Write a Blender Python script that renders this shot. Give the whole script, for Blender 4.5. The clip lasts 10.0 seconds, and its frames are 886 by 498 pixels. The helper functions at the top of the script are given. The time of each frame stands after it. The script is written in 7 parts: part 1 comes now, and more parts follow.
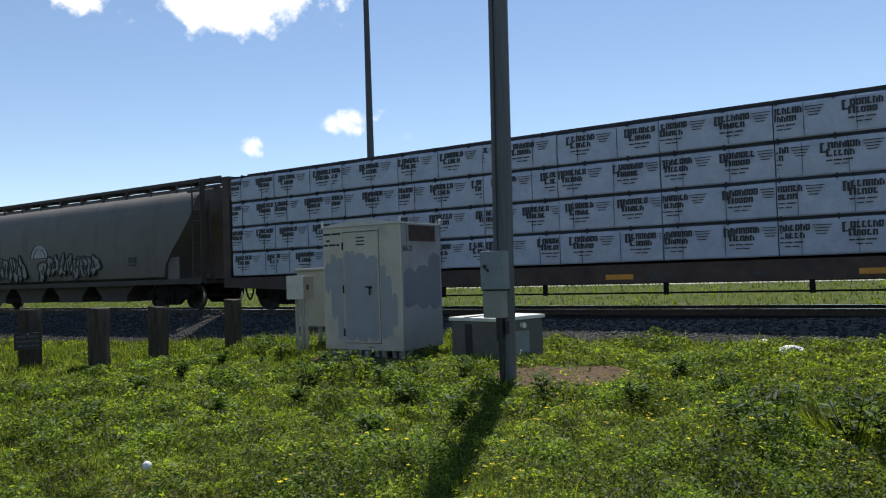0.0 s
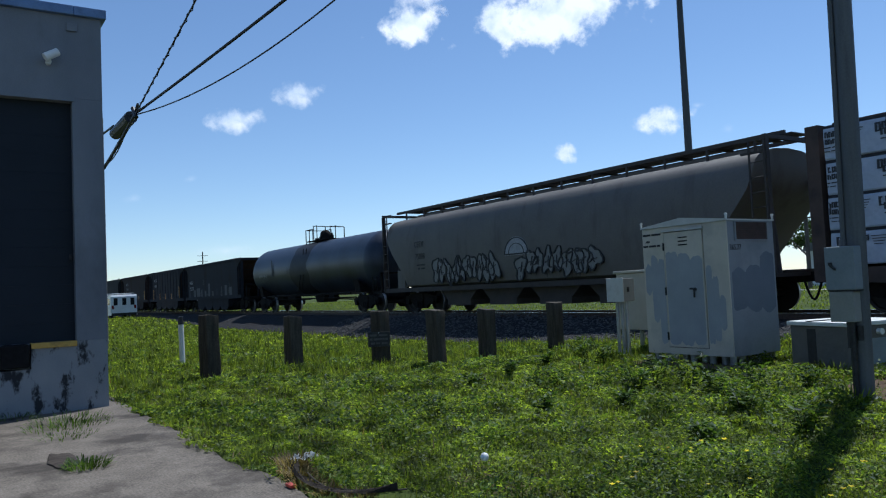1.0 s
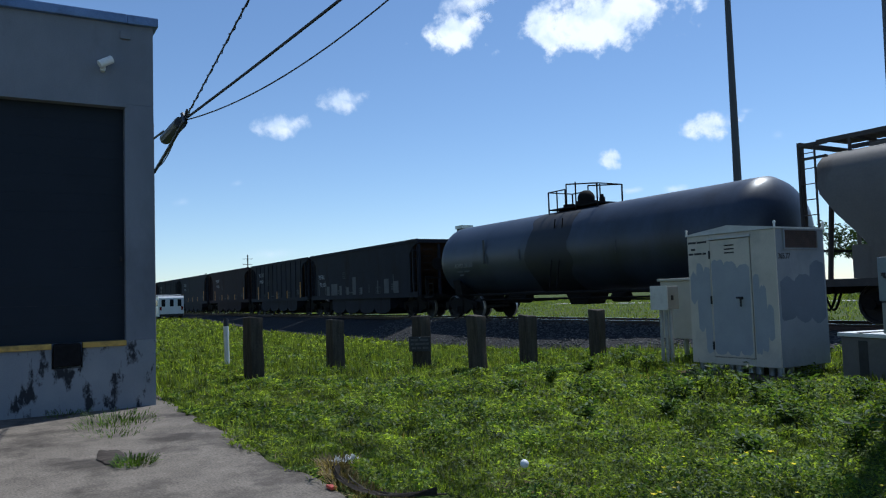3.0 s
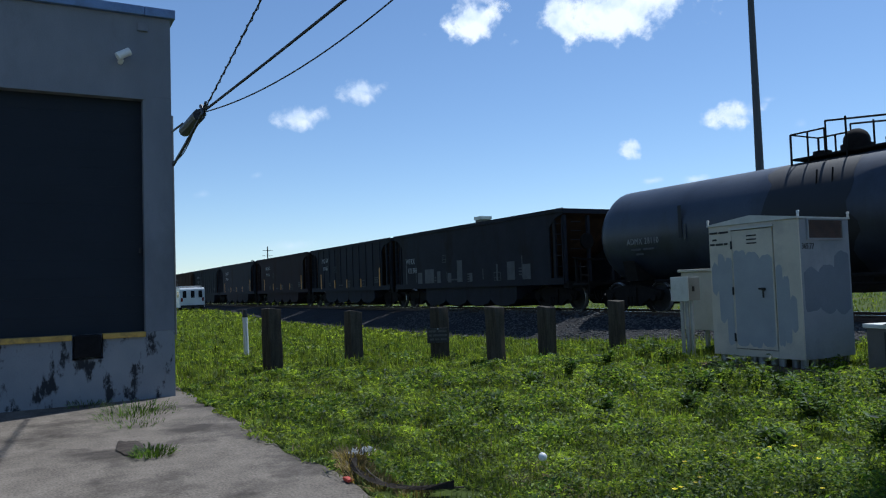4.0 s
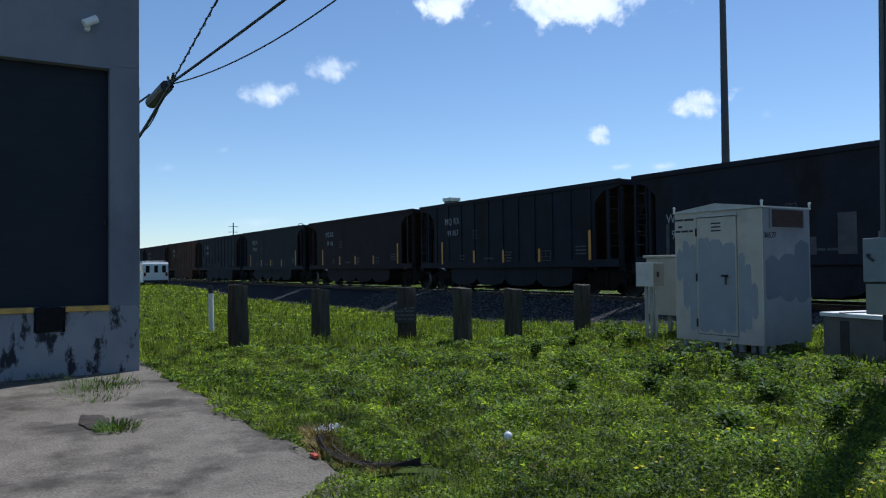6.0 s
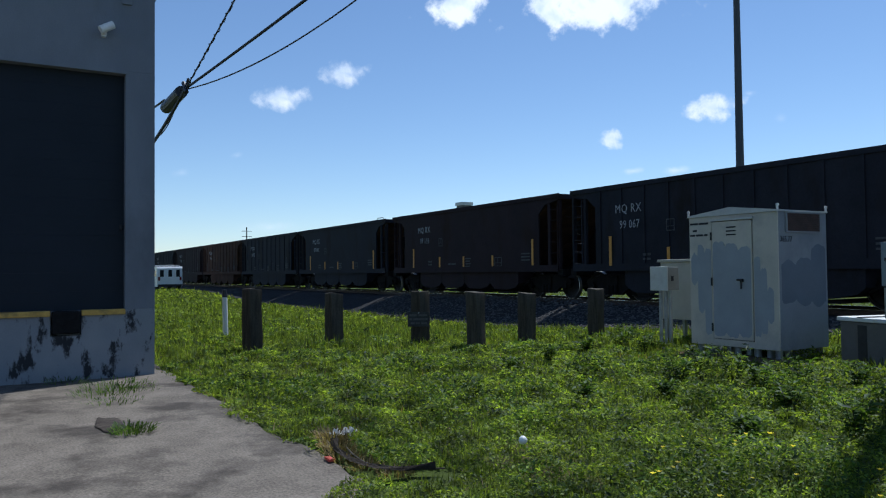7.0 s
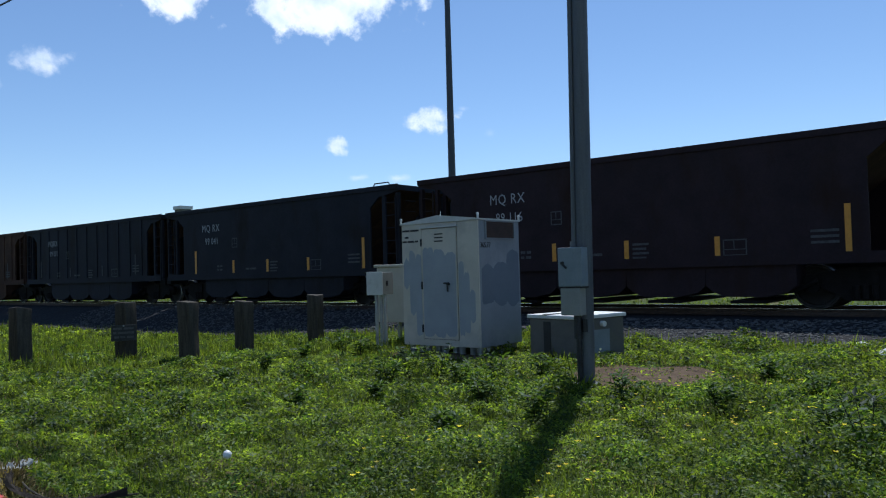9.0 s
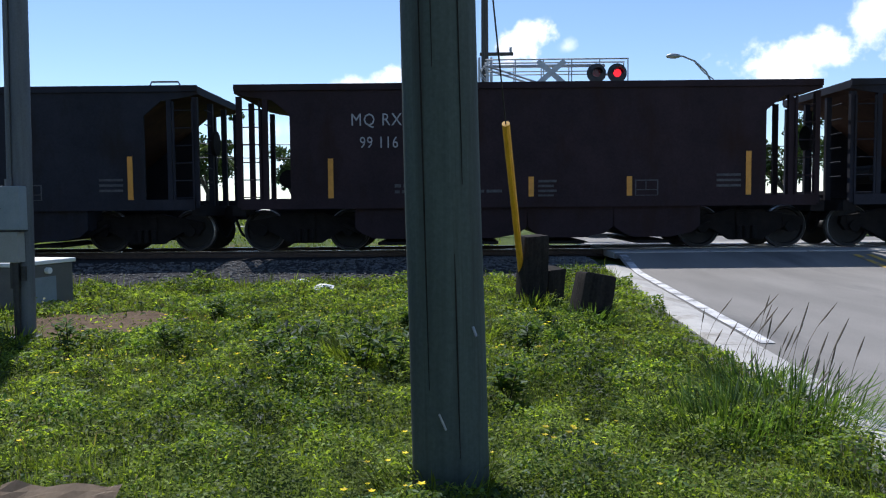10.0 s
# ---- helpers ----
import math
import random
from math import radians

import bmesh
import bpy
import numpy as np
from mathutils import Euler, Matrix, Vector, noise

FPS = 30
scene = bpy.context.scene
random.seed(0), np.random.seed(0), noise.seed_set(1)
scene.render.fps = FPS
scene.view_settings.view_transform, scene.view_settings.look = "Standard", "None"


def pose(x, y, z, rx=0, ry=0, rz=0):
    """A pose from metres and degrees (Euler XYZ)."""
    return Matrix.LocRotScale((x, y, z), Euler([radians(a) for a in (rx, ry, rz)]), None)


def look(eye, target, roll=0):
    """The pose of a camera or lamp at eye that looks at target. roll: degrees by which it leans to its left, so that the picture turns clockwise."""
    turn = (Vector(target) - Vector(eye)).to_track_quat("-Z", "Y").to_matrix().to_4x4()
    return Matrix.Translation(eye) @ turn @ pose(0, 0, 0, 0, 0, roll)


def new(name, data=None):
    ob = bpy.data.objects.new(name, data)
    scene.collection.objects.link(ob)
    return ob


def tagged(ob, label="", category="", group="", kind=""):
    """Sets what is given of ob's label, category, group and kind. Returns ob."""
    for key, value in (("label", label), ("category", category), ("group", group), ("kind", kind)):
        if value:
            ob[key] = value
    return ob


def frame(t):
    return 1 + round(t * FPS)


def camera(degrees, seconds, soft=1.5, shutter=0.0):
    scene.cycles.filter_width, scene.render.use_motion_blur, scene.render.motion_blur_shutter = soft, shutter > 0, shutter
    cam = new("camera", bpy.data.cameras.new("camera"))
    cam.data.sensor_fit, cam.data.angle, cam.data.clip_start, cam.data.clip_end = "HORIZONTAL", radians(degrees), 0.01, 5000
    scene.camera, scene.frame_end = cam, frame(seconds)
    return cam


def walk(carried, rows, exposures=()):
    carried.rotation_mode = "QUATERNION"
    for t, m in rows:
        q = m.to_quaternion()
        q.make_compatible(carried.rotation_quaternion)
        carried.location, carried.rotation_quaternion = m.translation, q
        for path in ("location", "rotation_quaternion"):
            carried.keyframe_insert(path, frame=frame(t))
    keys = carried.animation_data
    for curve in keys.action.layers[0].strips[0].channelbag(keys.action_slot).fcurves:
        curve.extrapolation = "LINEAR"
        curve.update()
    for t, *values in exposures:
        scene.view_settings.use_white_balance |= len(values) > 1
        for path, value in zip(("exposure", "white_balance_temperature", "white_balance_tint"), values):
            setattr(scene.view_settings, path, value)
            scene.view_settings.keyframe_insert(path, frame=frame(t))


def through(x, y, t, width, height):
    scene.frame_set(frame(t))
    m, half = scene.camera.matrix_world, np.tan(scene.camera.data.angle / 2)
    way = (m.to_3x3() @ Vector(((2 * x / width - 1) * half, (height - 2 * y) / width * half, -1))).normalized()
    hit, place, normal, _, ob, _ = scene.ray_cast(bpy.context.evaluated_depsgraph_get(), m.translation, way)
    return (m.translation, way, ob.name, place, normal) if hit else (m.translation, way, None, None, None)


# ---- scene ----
cam = camera(60.4, 10.0, soft=1.15)
PATH = [
    (0, (0.095, -0.003, 1.316), (-0.995, 1.672, 1.377), -1.9),
    (0.1, (0.059, -0.016, 1.317), (-1.161, 1.565, 1.413), -0.9),
    (0.2, (0.035, -0.02, 1.32), (-1.3, 1.464, 1.447), -0.3),
    (0.3, (0.026, -0.009, 1.314), (-1.418, 1.367, 1.453), -0.4),
    (0.5, (0.03, -0.026, 1.303), (-1.5, 1.257, 1.423), -1.0),
    (0.7, (0.045, -0.031, 1.305), (-1.54, 1.183, 1.422), -2.1),
    (1, (0.045, -0.027, 1.301), (-1.62, 1.076, 1.404), -2.6),
    (1.5, (0.028, -0.018, 1.298), (-1.684, 1.011, 1.396), -1.7),
    (2, (0.027, -0.034, 1.29), (-1.696, 0.973, 1.417), -2.0),
    (3.5, (0.065, -0.031, 1.302), (-1.658, 0.976, 1.419), -1.7),
    (4, (0.01, 0.009, 1.301), (-1.738, 0.976, 1.401), -1.9),
    (4.5, (0.016, -0.035, 1.289), (-1.708, 0.973, 1.393), -2.1),
    (5, (0.043, -0.037, 1.287), (-1.638, 1.042, 1.394), -2.0),
    (5.5, (0.031, -0.026, 1.296), (-1.661, 1.038, 1.364), -1.1),
    (7, (0.005, -0.037, 1.289), (-1.719, 0.976, 1.349), -0.6),
    (7.5, (0.036, -0.049, 1.309), (-1.712, 0.918, 1.413), -1.1),
    (8, (0.004, -0.021, 1.31), (-1.76, 0.918, 1.391), -1.2),
    (8.5, (0.088, -0.031, 1.322), (-1.618, 1.012, 1.395), -0.9),
    (8.8, (0.087, 0.039, 1.311), (-1.401, 1.374, 1.362), -1.4),
    (9, (0.117, 0.064, 1.307), (-1.147, 1.613, 1.367), -1.6),
    (9.2, (0.157, 0.085, 1.297), (-0.775, 1.854, 1.328), -0.4),
    (9.5, (0.209, 0.056, 1.297), (-0.304, 1.989, 1.276), -1.4),
    (9.8, (0.185, 0.016, 1.287), (0.062, 2.009, 1.166), -0.2),
    (10, (0.223, 0.051, 1.309), (0.206, 2.048, 1.195), -0.5),
]
walk(cam, [(t, look(eye, target, roll)) for t, eye, target, roll in PATH],
     exposures=[(0, 0.36, 6600, 10), (0.7, 0.05, 5600, 8), (8.3, 0.05, 5600, 8), (9.2, 0.15, 5650, 9), (10, 0.47, 5850, 13)])

# ---- daylight ----
SUN_EL, SUN_AZ = 60.0, 21.9            # sun behind the train, a little to the left of it
sun_way = Vector((-math.sin(radians(SUN_AZ)) * math.cos(radians(SUN_EL)),
                  math.cos(radians(SUN_AZ)) * math.cos(radians(SUN_EL)), math.sin(radians(SUN_EL))))
sun = new("sun", bpy.data.lights.new("sun", "SUN"))
sun.data.energy, sun.data.angle, sun.data.color = 4.2, radians(0.53), (1.0, 0.95, 0.87)
sun.matrix_world = look(sun_way * 100, (0, 0, 0))
world = bpy.data.worlds.new("sky")
scene.world = world
world.use_nodes = True
wn = world.node_tree.nodes
sky = wn.new("ShaderNodeTexSky")
sky.sky_type, sky.sun_disc = "NISHITA", False
sky.sun_elevation, sky.sun_rotation = radians(SUN_EL), radians(-SUN_AZ)
sky.air_density, sky.dust_density, sky.ozone_density = 0.9, 0.05, 1.7
world.node_tree.links.new(sky.outputs[0], wn["Background"].inputs[0])
wn["Background"].inputs[1].default_value = 0.105

# ---- small builders ----
def link(nt, a, b):
    nt.links.new(a, b)


def mat(name, dark, light, scale=4.0, rough=0.7, metal=0.0, bump=0.0, fine=60.0, stain=None, stain_scale=0.8, stain_at=(0.52, 0.7),
        stretch=(1, 1, 1), spread=0.0, spec=0.5, stain_stretch=None, stain_detail=7, grain=0.3):
    """Noise between two colours at two scales, a third colour as stains, and relief."""
    m = bpy.data.materials.new(name)
    m.use_nodes = True
    nt = m.node_tree
    b = nt.nodes["Principled BSDF"]
    co = nt.nodes.new("ShaderNodeTexCoord")
    mp = nt.nodes.new("ShaderNodeMapping")
    mp.inputs["Scale"].default_value = stretch
    link(nt, co.outputs["Object"], mp.inputs[0])
    n1 = nt.nodes.new("ShaderNodeTexNoise")
    n1.inputs["Scale"].default_value, n1.inputs["Detail"].default_value, n1.inputs["Roughness"].default_value = scale, 6, 0.6
    n2 = nt.nodes.new("ShaderNodeTexNoise")
    n2.inputs["Scale"].default_value, n2.inputs["Detail"].default_value = fine, 3
    link(nt, mp.outputs[0], n1.inputs[0])
    link(nt, co.outputs["Object"], n2.inputs[0])
    mx = nt.nodes.new("ShaderNodeMix")
    mx.data_type = "FLOAT"
    mx.inputs[0].default_value = grain
    link(nt, n1.outputs[0], mx.inputs[2])
    link(nt, n2.outputs[0], mx.inputs[3])
    ramp = nt.nodes.new("ShaderNodeValToRGB")
    ramp.color_ramp.elements[0].position, ramp.color_ramp.elements[1].position = 0.34, 0.66
    ramp.color_ramp.elements[0].color, ramp.color_ramp.elements[1].color = (*dark, 1), (*light, 1)
    link(nt, mx.outputs[0], ramp.inputs[0])
    colour = ramp.outputs[0]
    if stain:
        ms = nt.nodes.new("ShaderNodeMapping")
        ms.inputs["Scale"].default_value = stain_stretch or stretch
        link(nt, co.outputs["Object"], ms.inputs[0])
        n3 = nt.nodes.new("ShaderNodeTexNoise")
        n3.inputs["Scale"].default_value, n3.inputs["Detail"].default_value, n3.inputs["Roughness"].default_value = stain_scale, stain_detail, 0.65
        link(nt, ms.outputs[0], n3.inputs[0])
        r3 = nt.nodes.new("ShaderNodeMapRange")
        r3.inputs[1].default_value, r3.inputs[2].default_value = stain_at
        link(nt, n3.outputs[0], r3.inputs[0])
        m3 = nt.nodes.new("ShaderNodeMix")
        m3.data_type = "RGBA"
        link(nt, r3.outputs[0], m3.inputs[0])
        link(nt, colour, m3.inputs[6])
        m3.inputs[7].default_value = (*stain, 1)
        colour = m3.outputs[2]
    if spread:
        oi = nt.nodes.new("ShaderNodeObjectInfo")
        ma = nt.nodes.new("ShaderNodeMapRange")
        ma.inputs[3].default_value, ma.inputs[4].default_value = 1 - spread, 1 + spread
        link(nt, oi.outputs["Random"], ma.inputs[0])
        hs = nt.nodes.new("ShaderNodeHueSaturation")
        link(nt, ma.outputs[0], hs.inputs["Value"])
        link(nt, colour, hs.inputs["Color"])
        colour = hs.outputs[0]
    link(nt, colour, b.inputs["Base Color"])
    rr = nt.nodes.new("ShaderNodeMapRange")
    rr.inputs[3].default_value, rr.inputs[4].default_value = max(0.05, rough - 0.12), min(1.0, rough + 0.12)
    link(nt, n1.outputs[0], rr.inputs[0])
    link(nt, rr.outputs[0], b.inputs["Roughness"])
    b.inputs["Metallic"].default_value = metal
    b.inputs["Specular IOR Level"].default_value = spec
    if bump:
        bu = nt.nodes.new("ShaderNodeBump")
        bu.inputs["Strength"].default_value, bu.inputs["Distance"].default_value = 0.6, bump
        link(nt, mx.outputs[0], bu.inputs["Height"])
        link(nt, bu.outputs[0], b.inputs["Normal"])
    return m


def plain(name, colour, rough=0.6, metal=0.0):
    return mat(name, tuple(c * 0.85 for c in colour), tuple(min(1, c * 1.12) for c in colour), 6, rough, metal)


def glow(name, colour, strength):
    m = bpy.data.materials.new(name)
    m.use_nodes = True
    b = m.node_tree.nodes["Principled BSDF"]
    b.inputs["Base Color"].default_value = (*[c * 0.4 for c in colour], 1)
    b.inputs["Emission Color"].default_value = (*colour, 1)
    b.inputs["Emission Strength"].default_value = strength
    return m


def part(name, bm, material, parent=None, label="", smooth=False):
    me = bpy.data.meshes.new(name)
    bm.to_mesh(me)
    bm.free()
    if smooth:
        me.shade_smooth()
        me.set_sharp_from_angle(angle=radians(38))
    me.materials.append(material)
    ob = new(name, me)
    if parent:
        ob.parent = parent
    return tagged(ob, label)


def empty(name, x=0, y=0, z=0, rz=0):
    ob = new(name)
    ob.matrix_basis = pose(x, y, z, 0, 0, rz)
    ob.empty_display_size = 0.2
    return ob


def B(*boxes):
    """A bmesh of boxes x0, x1, y0, y1, z0, z1."""
    bm = bmesh.new()
    for b in boxes:
        add_box(bm, *b)
    return bm


def add_box(bm, x0, x1, y0, y1, z0, z1, bevel=0.0):
    v = [bm.verts.new(p) for p in ((x0, y0, z0), (x1, y0, z0), (x1, y1, z0), (x0, y1, z0), (x0, y0, z1), (x1, y0, z1), (x1, y1, z1), (x0, y1, z1))]
    f = [bm.faces.new([v[i] for i in q]) for q in ((0, 3, 2, 1), (4, 5, 6, 7), (0, 1, 5, 4), (1, 2, 6, 5), (2, 3, 7, 6), (3, 0, 4, 7))]
    if bevel:
        bmesh.ops.bevel(bm, geom=list({e for q in f for e in q.edges}), offset=bevel, segments=2, affect="EDGES", profile=0.6)


def BB(bevel, *boxes):
    bm = bmesh.new()
    for b in boxes:
        add_box(bm, *b, bevel=bevel)
    return bm


def add_rod(bm, p, q, r0, r1=None, seg=8):
    """A capped tapered rod from p to q."""
    p, q, r1 = Vector(p), Vector(q), r0 if r1 is None else r1
    w = (q - p).normalized()
    u = w.orthogonal().normalized()
    s = w.cross(u)
    rings = []
    for c, r in ((p, r0), (q, r1)):
        rings.append([bm.verts.new(c + r * (math.cos(2 * math.pi * k / seg) * u + math.sin(2 * math.pi * k / seg) * s)) for k in range(seg)])
    for k in range(seg):
        bm.faces.new((rings[0][k], rings[0][(k + 1) % seg], rings[1][(k + 1) % seg], rings[1][k]))
    bm.faces.new(rings[0][::-1])
    bm.faces.new(rings[1])


def rods(*items, seg=8):
    bm = bmesh.new()
    for it in items:
        add_rod(bm, *it, seg=seg)
    return bm


def tube(points, r, seg=6):
    """A tube along a polyline."""
    bm = bmesh.new()
    pts = [Vector(p) for p in points]
    prev = None
    for i, c in enumerate(pts):
        w = (pts[min(i + 1, len(pts) - 1)] - pts[max(i - 1, 0)]).normalized()
        u = w.cross(Vector((0.13, 0.27, 0.95))).normalized()
        s = w.cross(u)
        rad = r[i] if isinstance(r, (list, tuple)) else r
        ring = [bm.verts.new(c + rad * (math.cos(2 * math.pi * k / seg) * u + math.sin(2 * math.pi * k / seg) * s)) for k in range(seg)]
        if prev:
            for k in range(seg):
                bm.faces.new((prev[k], prev[(k + 1) % seg], ring[(k + 1) % seg], ring[k]))
        else:
            bm.faces.new(ring[::-1])
        prev = ring
    bm.faces.new(prev)
    return bm


def prism(outline, axis, a, b):
    """A closed outline, extruded along an axis from a to b. The outline is (x, z) for y, (y, z) for x, (x, y) for z."""
    bm = bmesh.new()
    put = {"y": lambda p, k: (p[0], k, p[1]), "x": lambda p, k: (k, p[0], p[1]), "z": lambda p, k: (p[0], p[1], k)}[axis]
    lo, hi = ([bm.verts.new(put(p, k)) for p in outline] for k in (a, b))
    n = len(outline)
    for k in range(n):
        bm.faces.new((lo[k], lo[(k + 1) % n], hi[(k + 1) % n], hi[k]))
    bm.faces.new(lo[::-1])
    bm.faces.new(hi)
    bmesh.ops.recalc_face_normals(bm, faces=bm.faces[:])
    return bm


def rivet_disc(r, depth, seg=28, hub=0.18, web=0.035):
    """A wheel's profile spun about y, its face towards -y at y = 0."""
    prof = [(0.0, 0.02), (hub * 0.6, 0.0), (hub, 0.01), (hub * 1.15, web), (r * 0.8, web + 0.02), (r * 0.84, 0.0), (r * 0.966, 0.0), (r, 0.016), (r * 1.0, depth * 0.8), (r * 1.055, depth * 0.86), (r * 1.055, depth), (0.0, depth)]
    bm = bmesh.new()
    rings = []
    for k in range(seg):
        c, s = math.cos(2 * math.pi * k / seg), math.sin(2 * math.pi * k / seg)
        rings.append([bm.verts.new((q * c, y, q * s)) for q, y in prof])
    for k in range(seg):
        a, b = rings[k], rings[(k + 1) % seg]
        for j in range(len(prof) - 1):
            bm.faces.new((a[j], a[j + 1], b[j + 1], b[j]))
    bmesh.ops.remove_doubles(bm, verts=bm.verts[:], dist=1e-5)
    bmesh.ops.recalc_face_normals(bm, faces=bm.faces[:])
    return bm


def words(name, text, size, material, parent, at, turn=(90, 0, 0), align="LEFT", spread=1.0, wide=1.0):
    """Lettering as a thin mesh."""
    cu = bpy.data.curves.new(name, "FONT")
    cu.body, cu.size, cu.align_x, cu.space_character, cu.extrude, cu.resolution_u = text, size, align, spread, 0.002, 2
    tmp = bpy.data.objects.new(name, cu)
    scene.collection.objects.link(tmp)
    me = bpy.data.meshes.new_from_object(tmp.evaluated_get(bpy.context.evaluated_depsgraph_get()))
    bpy.data.objects.remove(tmp)
    bpy.data.curves.remove(cu)
    me.transform(pose(*at, *turn) @ Matrix.Diagonal((wide, 1, 1, 1)))
    me.name = name
    me.materials.clear()
    me.materials.append(material)
    ob = new(name, me)
    ob.parent = parent
    return ob


def smooth01(x):
    x = min(1.0, max(0.0, x))
    return x * x * (3 - 2 * x)


def toe_y(x):
    return 12.3 + 0.8 * smooth01((x + 5) / 5) + 1.1 * smooth01((-x - 5) / 14)


def terrain(x, y):
    """Height of the verge: level by the camera, a shallow swale along the track, ballast, then a level field."""
    swale = -0.48 * smooth01((-x - 7) / 15) * smooth01((y - 4.5) / 7.5) * (1 - smooth01((-x - 42) / 18))
    up = smooth01((y - toe_y(x)) / 2.2)
    down = smooth01((y - 19.8) / 2.2)
    z = swale * (1 - up) + 0.12 * up
    z = z * (1 - down) + 0.08 * down
    bumps = 0.035 * noise.noise((x * 0.45, y * 0.45, 1.0)) + 0.015 * noise.noise((x * 1.7, y * 1.7, 4.0))
    if x > 2.0:                                          # verge rises towards the crossing beside the road
        z = max(z, 0.10 * smooth01((y - 8.5) / 5))
    return z + bumps * (1 - up * (1 - down))

# ---- materials ----
M_SOIL = mat("grass_ground", (0.030, 0.042, 0.010), (0.085, 0.115, 0.022), 3.0, 0.95, bump=0.03, fine=26, stain=(0.13, 0.095, 0.055), stain_scale=0.55, stain_at=(0.56, 0.72), spec=0.08)
M_BALLAST = mat("ballast_stone", (0.014, 0.014, 0.016), (0.048, 0.047, 0.047), 16, 0.9, bump=0.05, fine=55, stain=(0.035, 0.030, 0.026), stain_scale=0.4, spec=0.08)
M_STONE = mat("loose_stone", (0.035, 0.0345, 0.034), (0.15, 0.147, 0.14), 9, 0.9, bump=0.01, spread=0.45, spec=0.12)
M_CONCRETE = mat("apron_concrete", (0.085, 0.071, 0.057), (0.235, 0.203, 0.166), 3.0, 0.92, bump=0.012, fine=55, grain=0.55, stain=(0.062, 0.052, 0.043), stain_scale=0.9, stain_at=(0.50, 0.62), stain_detail=10, spec=0.18)
M_KERB = mat("kerb_concrete", (0.30, 0.285, 0.26), (0.48, 0.46, 0.42), 3, 0.85, bump=0.006, stain=(0.16, 0.14, 0.11), stain_scale=1.5)
M_ASPHALT = mat("worn_asphalt", (0.15, 0.14, 0.125), (0.24, 0.225, 0.203), 0.9, 0.85, bump=0.004, fine=120, stain=(0.07, 0.068, 0.066), stain_scale=0.35, stretch=(1, 0.25, 1), spec=0.3)
M_WHITE_LINE = mat("worn_white_paint", (0.36, 0.35, 0.34), (0.72, 0.71, 0.69), 7, 0.7, stain=(0.18, 0.175, 0.17), stain_scale=3, stain_at=(0.5, 0.62))
M_YELLOW_LINE = mat("worn_yellow_paint", (0.45, 0.27, 0.04), (0.66, 0.42, 0.07), 7, 0.7, stain=(0.18, 0.17, 0.15), stain_scale=3, stain_at=(0.52, 0.62))
M_WALL = mat("painted_stucco", (0.155, 0.17, 0.20), (0.215, 0.23, 0.262), 1.6, 0.85, bump=0.006, fine=70, stain=(0.13, 0.14, 0.16), stain_scale=0.9, stretch=(1, 1, 0.5), spec=0.25)
M_WALL_LOW = mat("mildewed_stucco", (0.19, 0.205, 0.23), (0.26, 0.275, 0.295), 1.6, 0.85, bump=0.006, fine=70, stain=(0.028, 0.03, 0.035), stain_scale=2.6, stain_at=(0.53, 0.60), stain_stretch=(1, 2.0, 1.05), spec=0.25)
M_COPING = mat("blue_coping", (0.10, 0.17, 0.34), (0.16, 0.25, 0.45), 3, 0.5, stain=(0.06, 0.09, 0.16), stain_scale=2)
M_DOCK_DOOR = mat("dark_blue_roller_door", (0.010, 0.015, 0.023), (0.017, 0.023, 0.033), 2, 0.7, bump=0.002, spec=0.25)
M_RUBBER = mat("black_rubber", (0.006, 0.006, 0.007), (0.016, 0.016, 0.017), 12, 0.9, bump=0.004, spec=0.15)
M_DOCK_YELLOW = mat("worn_yellow_edge", (0.40, 0.25, 0.05), (0.58, 0.38, 0.09), 6, 0.7, stain=(0.12, 0.09, 0.05), stain_scale=4)
M_RAIL = mat("rusty_rail", (0.05, 0.035, 0.028), (0.11, 0.075, 0.055), 12, 0.75, metal=0.3)
M_RAIL_TOP = mat("polished_rail_head", (0.55, 0.55, 0.56), (0.75, 0.75, 0.76), 9, 0.22, metal=1.0)
M_TIE = mat("creosoted_tie", (0.03, 0.024, 0.02), (0.09, 0.075, 0.062), 5, 0.9, bump=0.01, stretch=(3, 0.5, 3), spec=0.1)

# ---- ground, one sheet to the horizon ----
def kerb_x(y):
    return 2.15 + 0.065 * y


def road_z(y):
    return -0.07 + 0.012 * (min(15, max(0, y))) + 0.21 * smooth01((y - 13.2) / 2.6) - 0.30 * smooth01((y - 20.5) / 9)


def sheet():
    xs = sorted(set([-2600, -1400, -700, -350, -200, -130, -90, -65, -52] + [-44 + 0.3 * k for k in range(int(48 / 0.3))] + [4.2, 5, 6, 8, 10, 12, 13.5, 14, 15, 18, 24, 36, 60, 110, 220, 500, 1200, 2600]))
    ys = sorted(set([-2600, -1200, -500, -200, -80, -30, -14, -8] + [-5 + 0.3 * k for k in range(int(29 / 0.3))] + [24.5, 26, 30, 36, 45, 60, 85, 130, 220, 400, 800, 1600, 3000]))
    bm = bmesh.new()
    grid = []
    for x in xs:
        row = []
        for y in ys:
            z = terrain(x, y)
            if y < 2.0 and x < -4.2:
                z = min(z, -0.08)
            k = x - kerb_x(y)
            if -0.2 < k < 10.8:
                z = min(z, road_z(y) - 0.12)
            elif k >= 10.8 and abs(y) < 60:
                z = max(0.0, road_z(y) - 0.03) if k < 14 else z
            row.append(bm.verts.new((x, y, z)))
        grid.append(row)
    for i in range(len(xs) - 1):
        for j in range(len(ys) - 1):
            bm.faces.new((grid[i][j], grid[i + 1][j], grid[i + 1][j + 1], grid[i][j + 1]))
    return bm


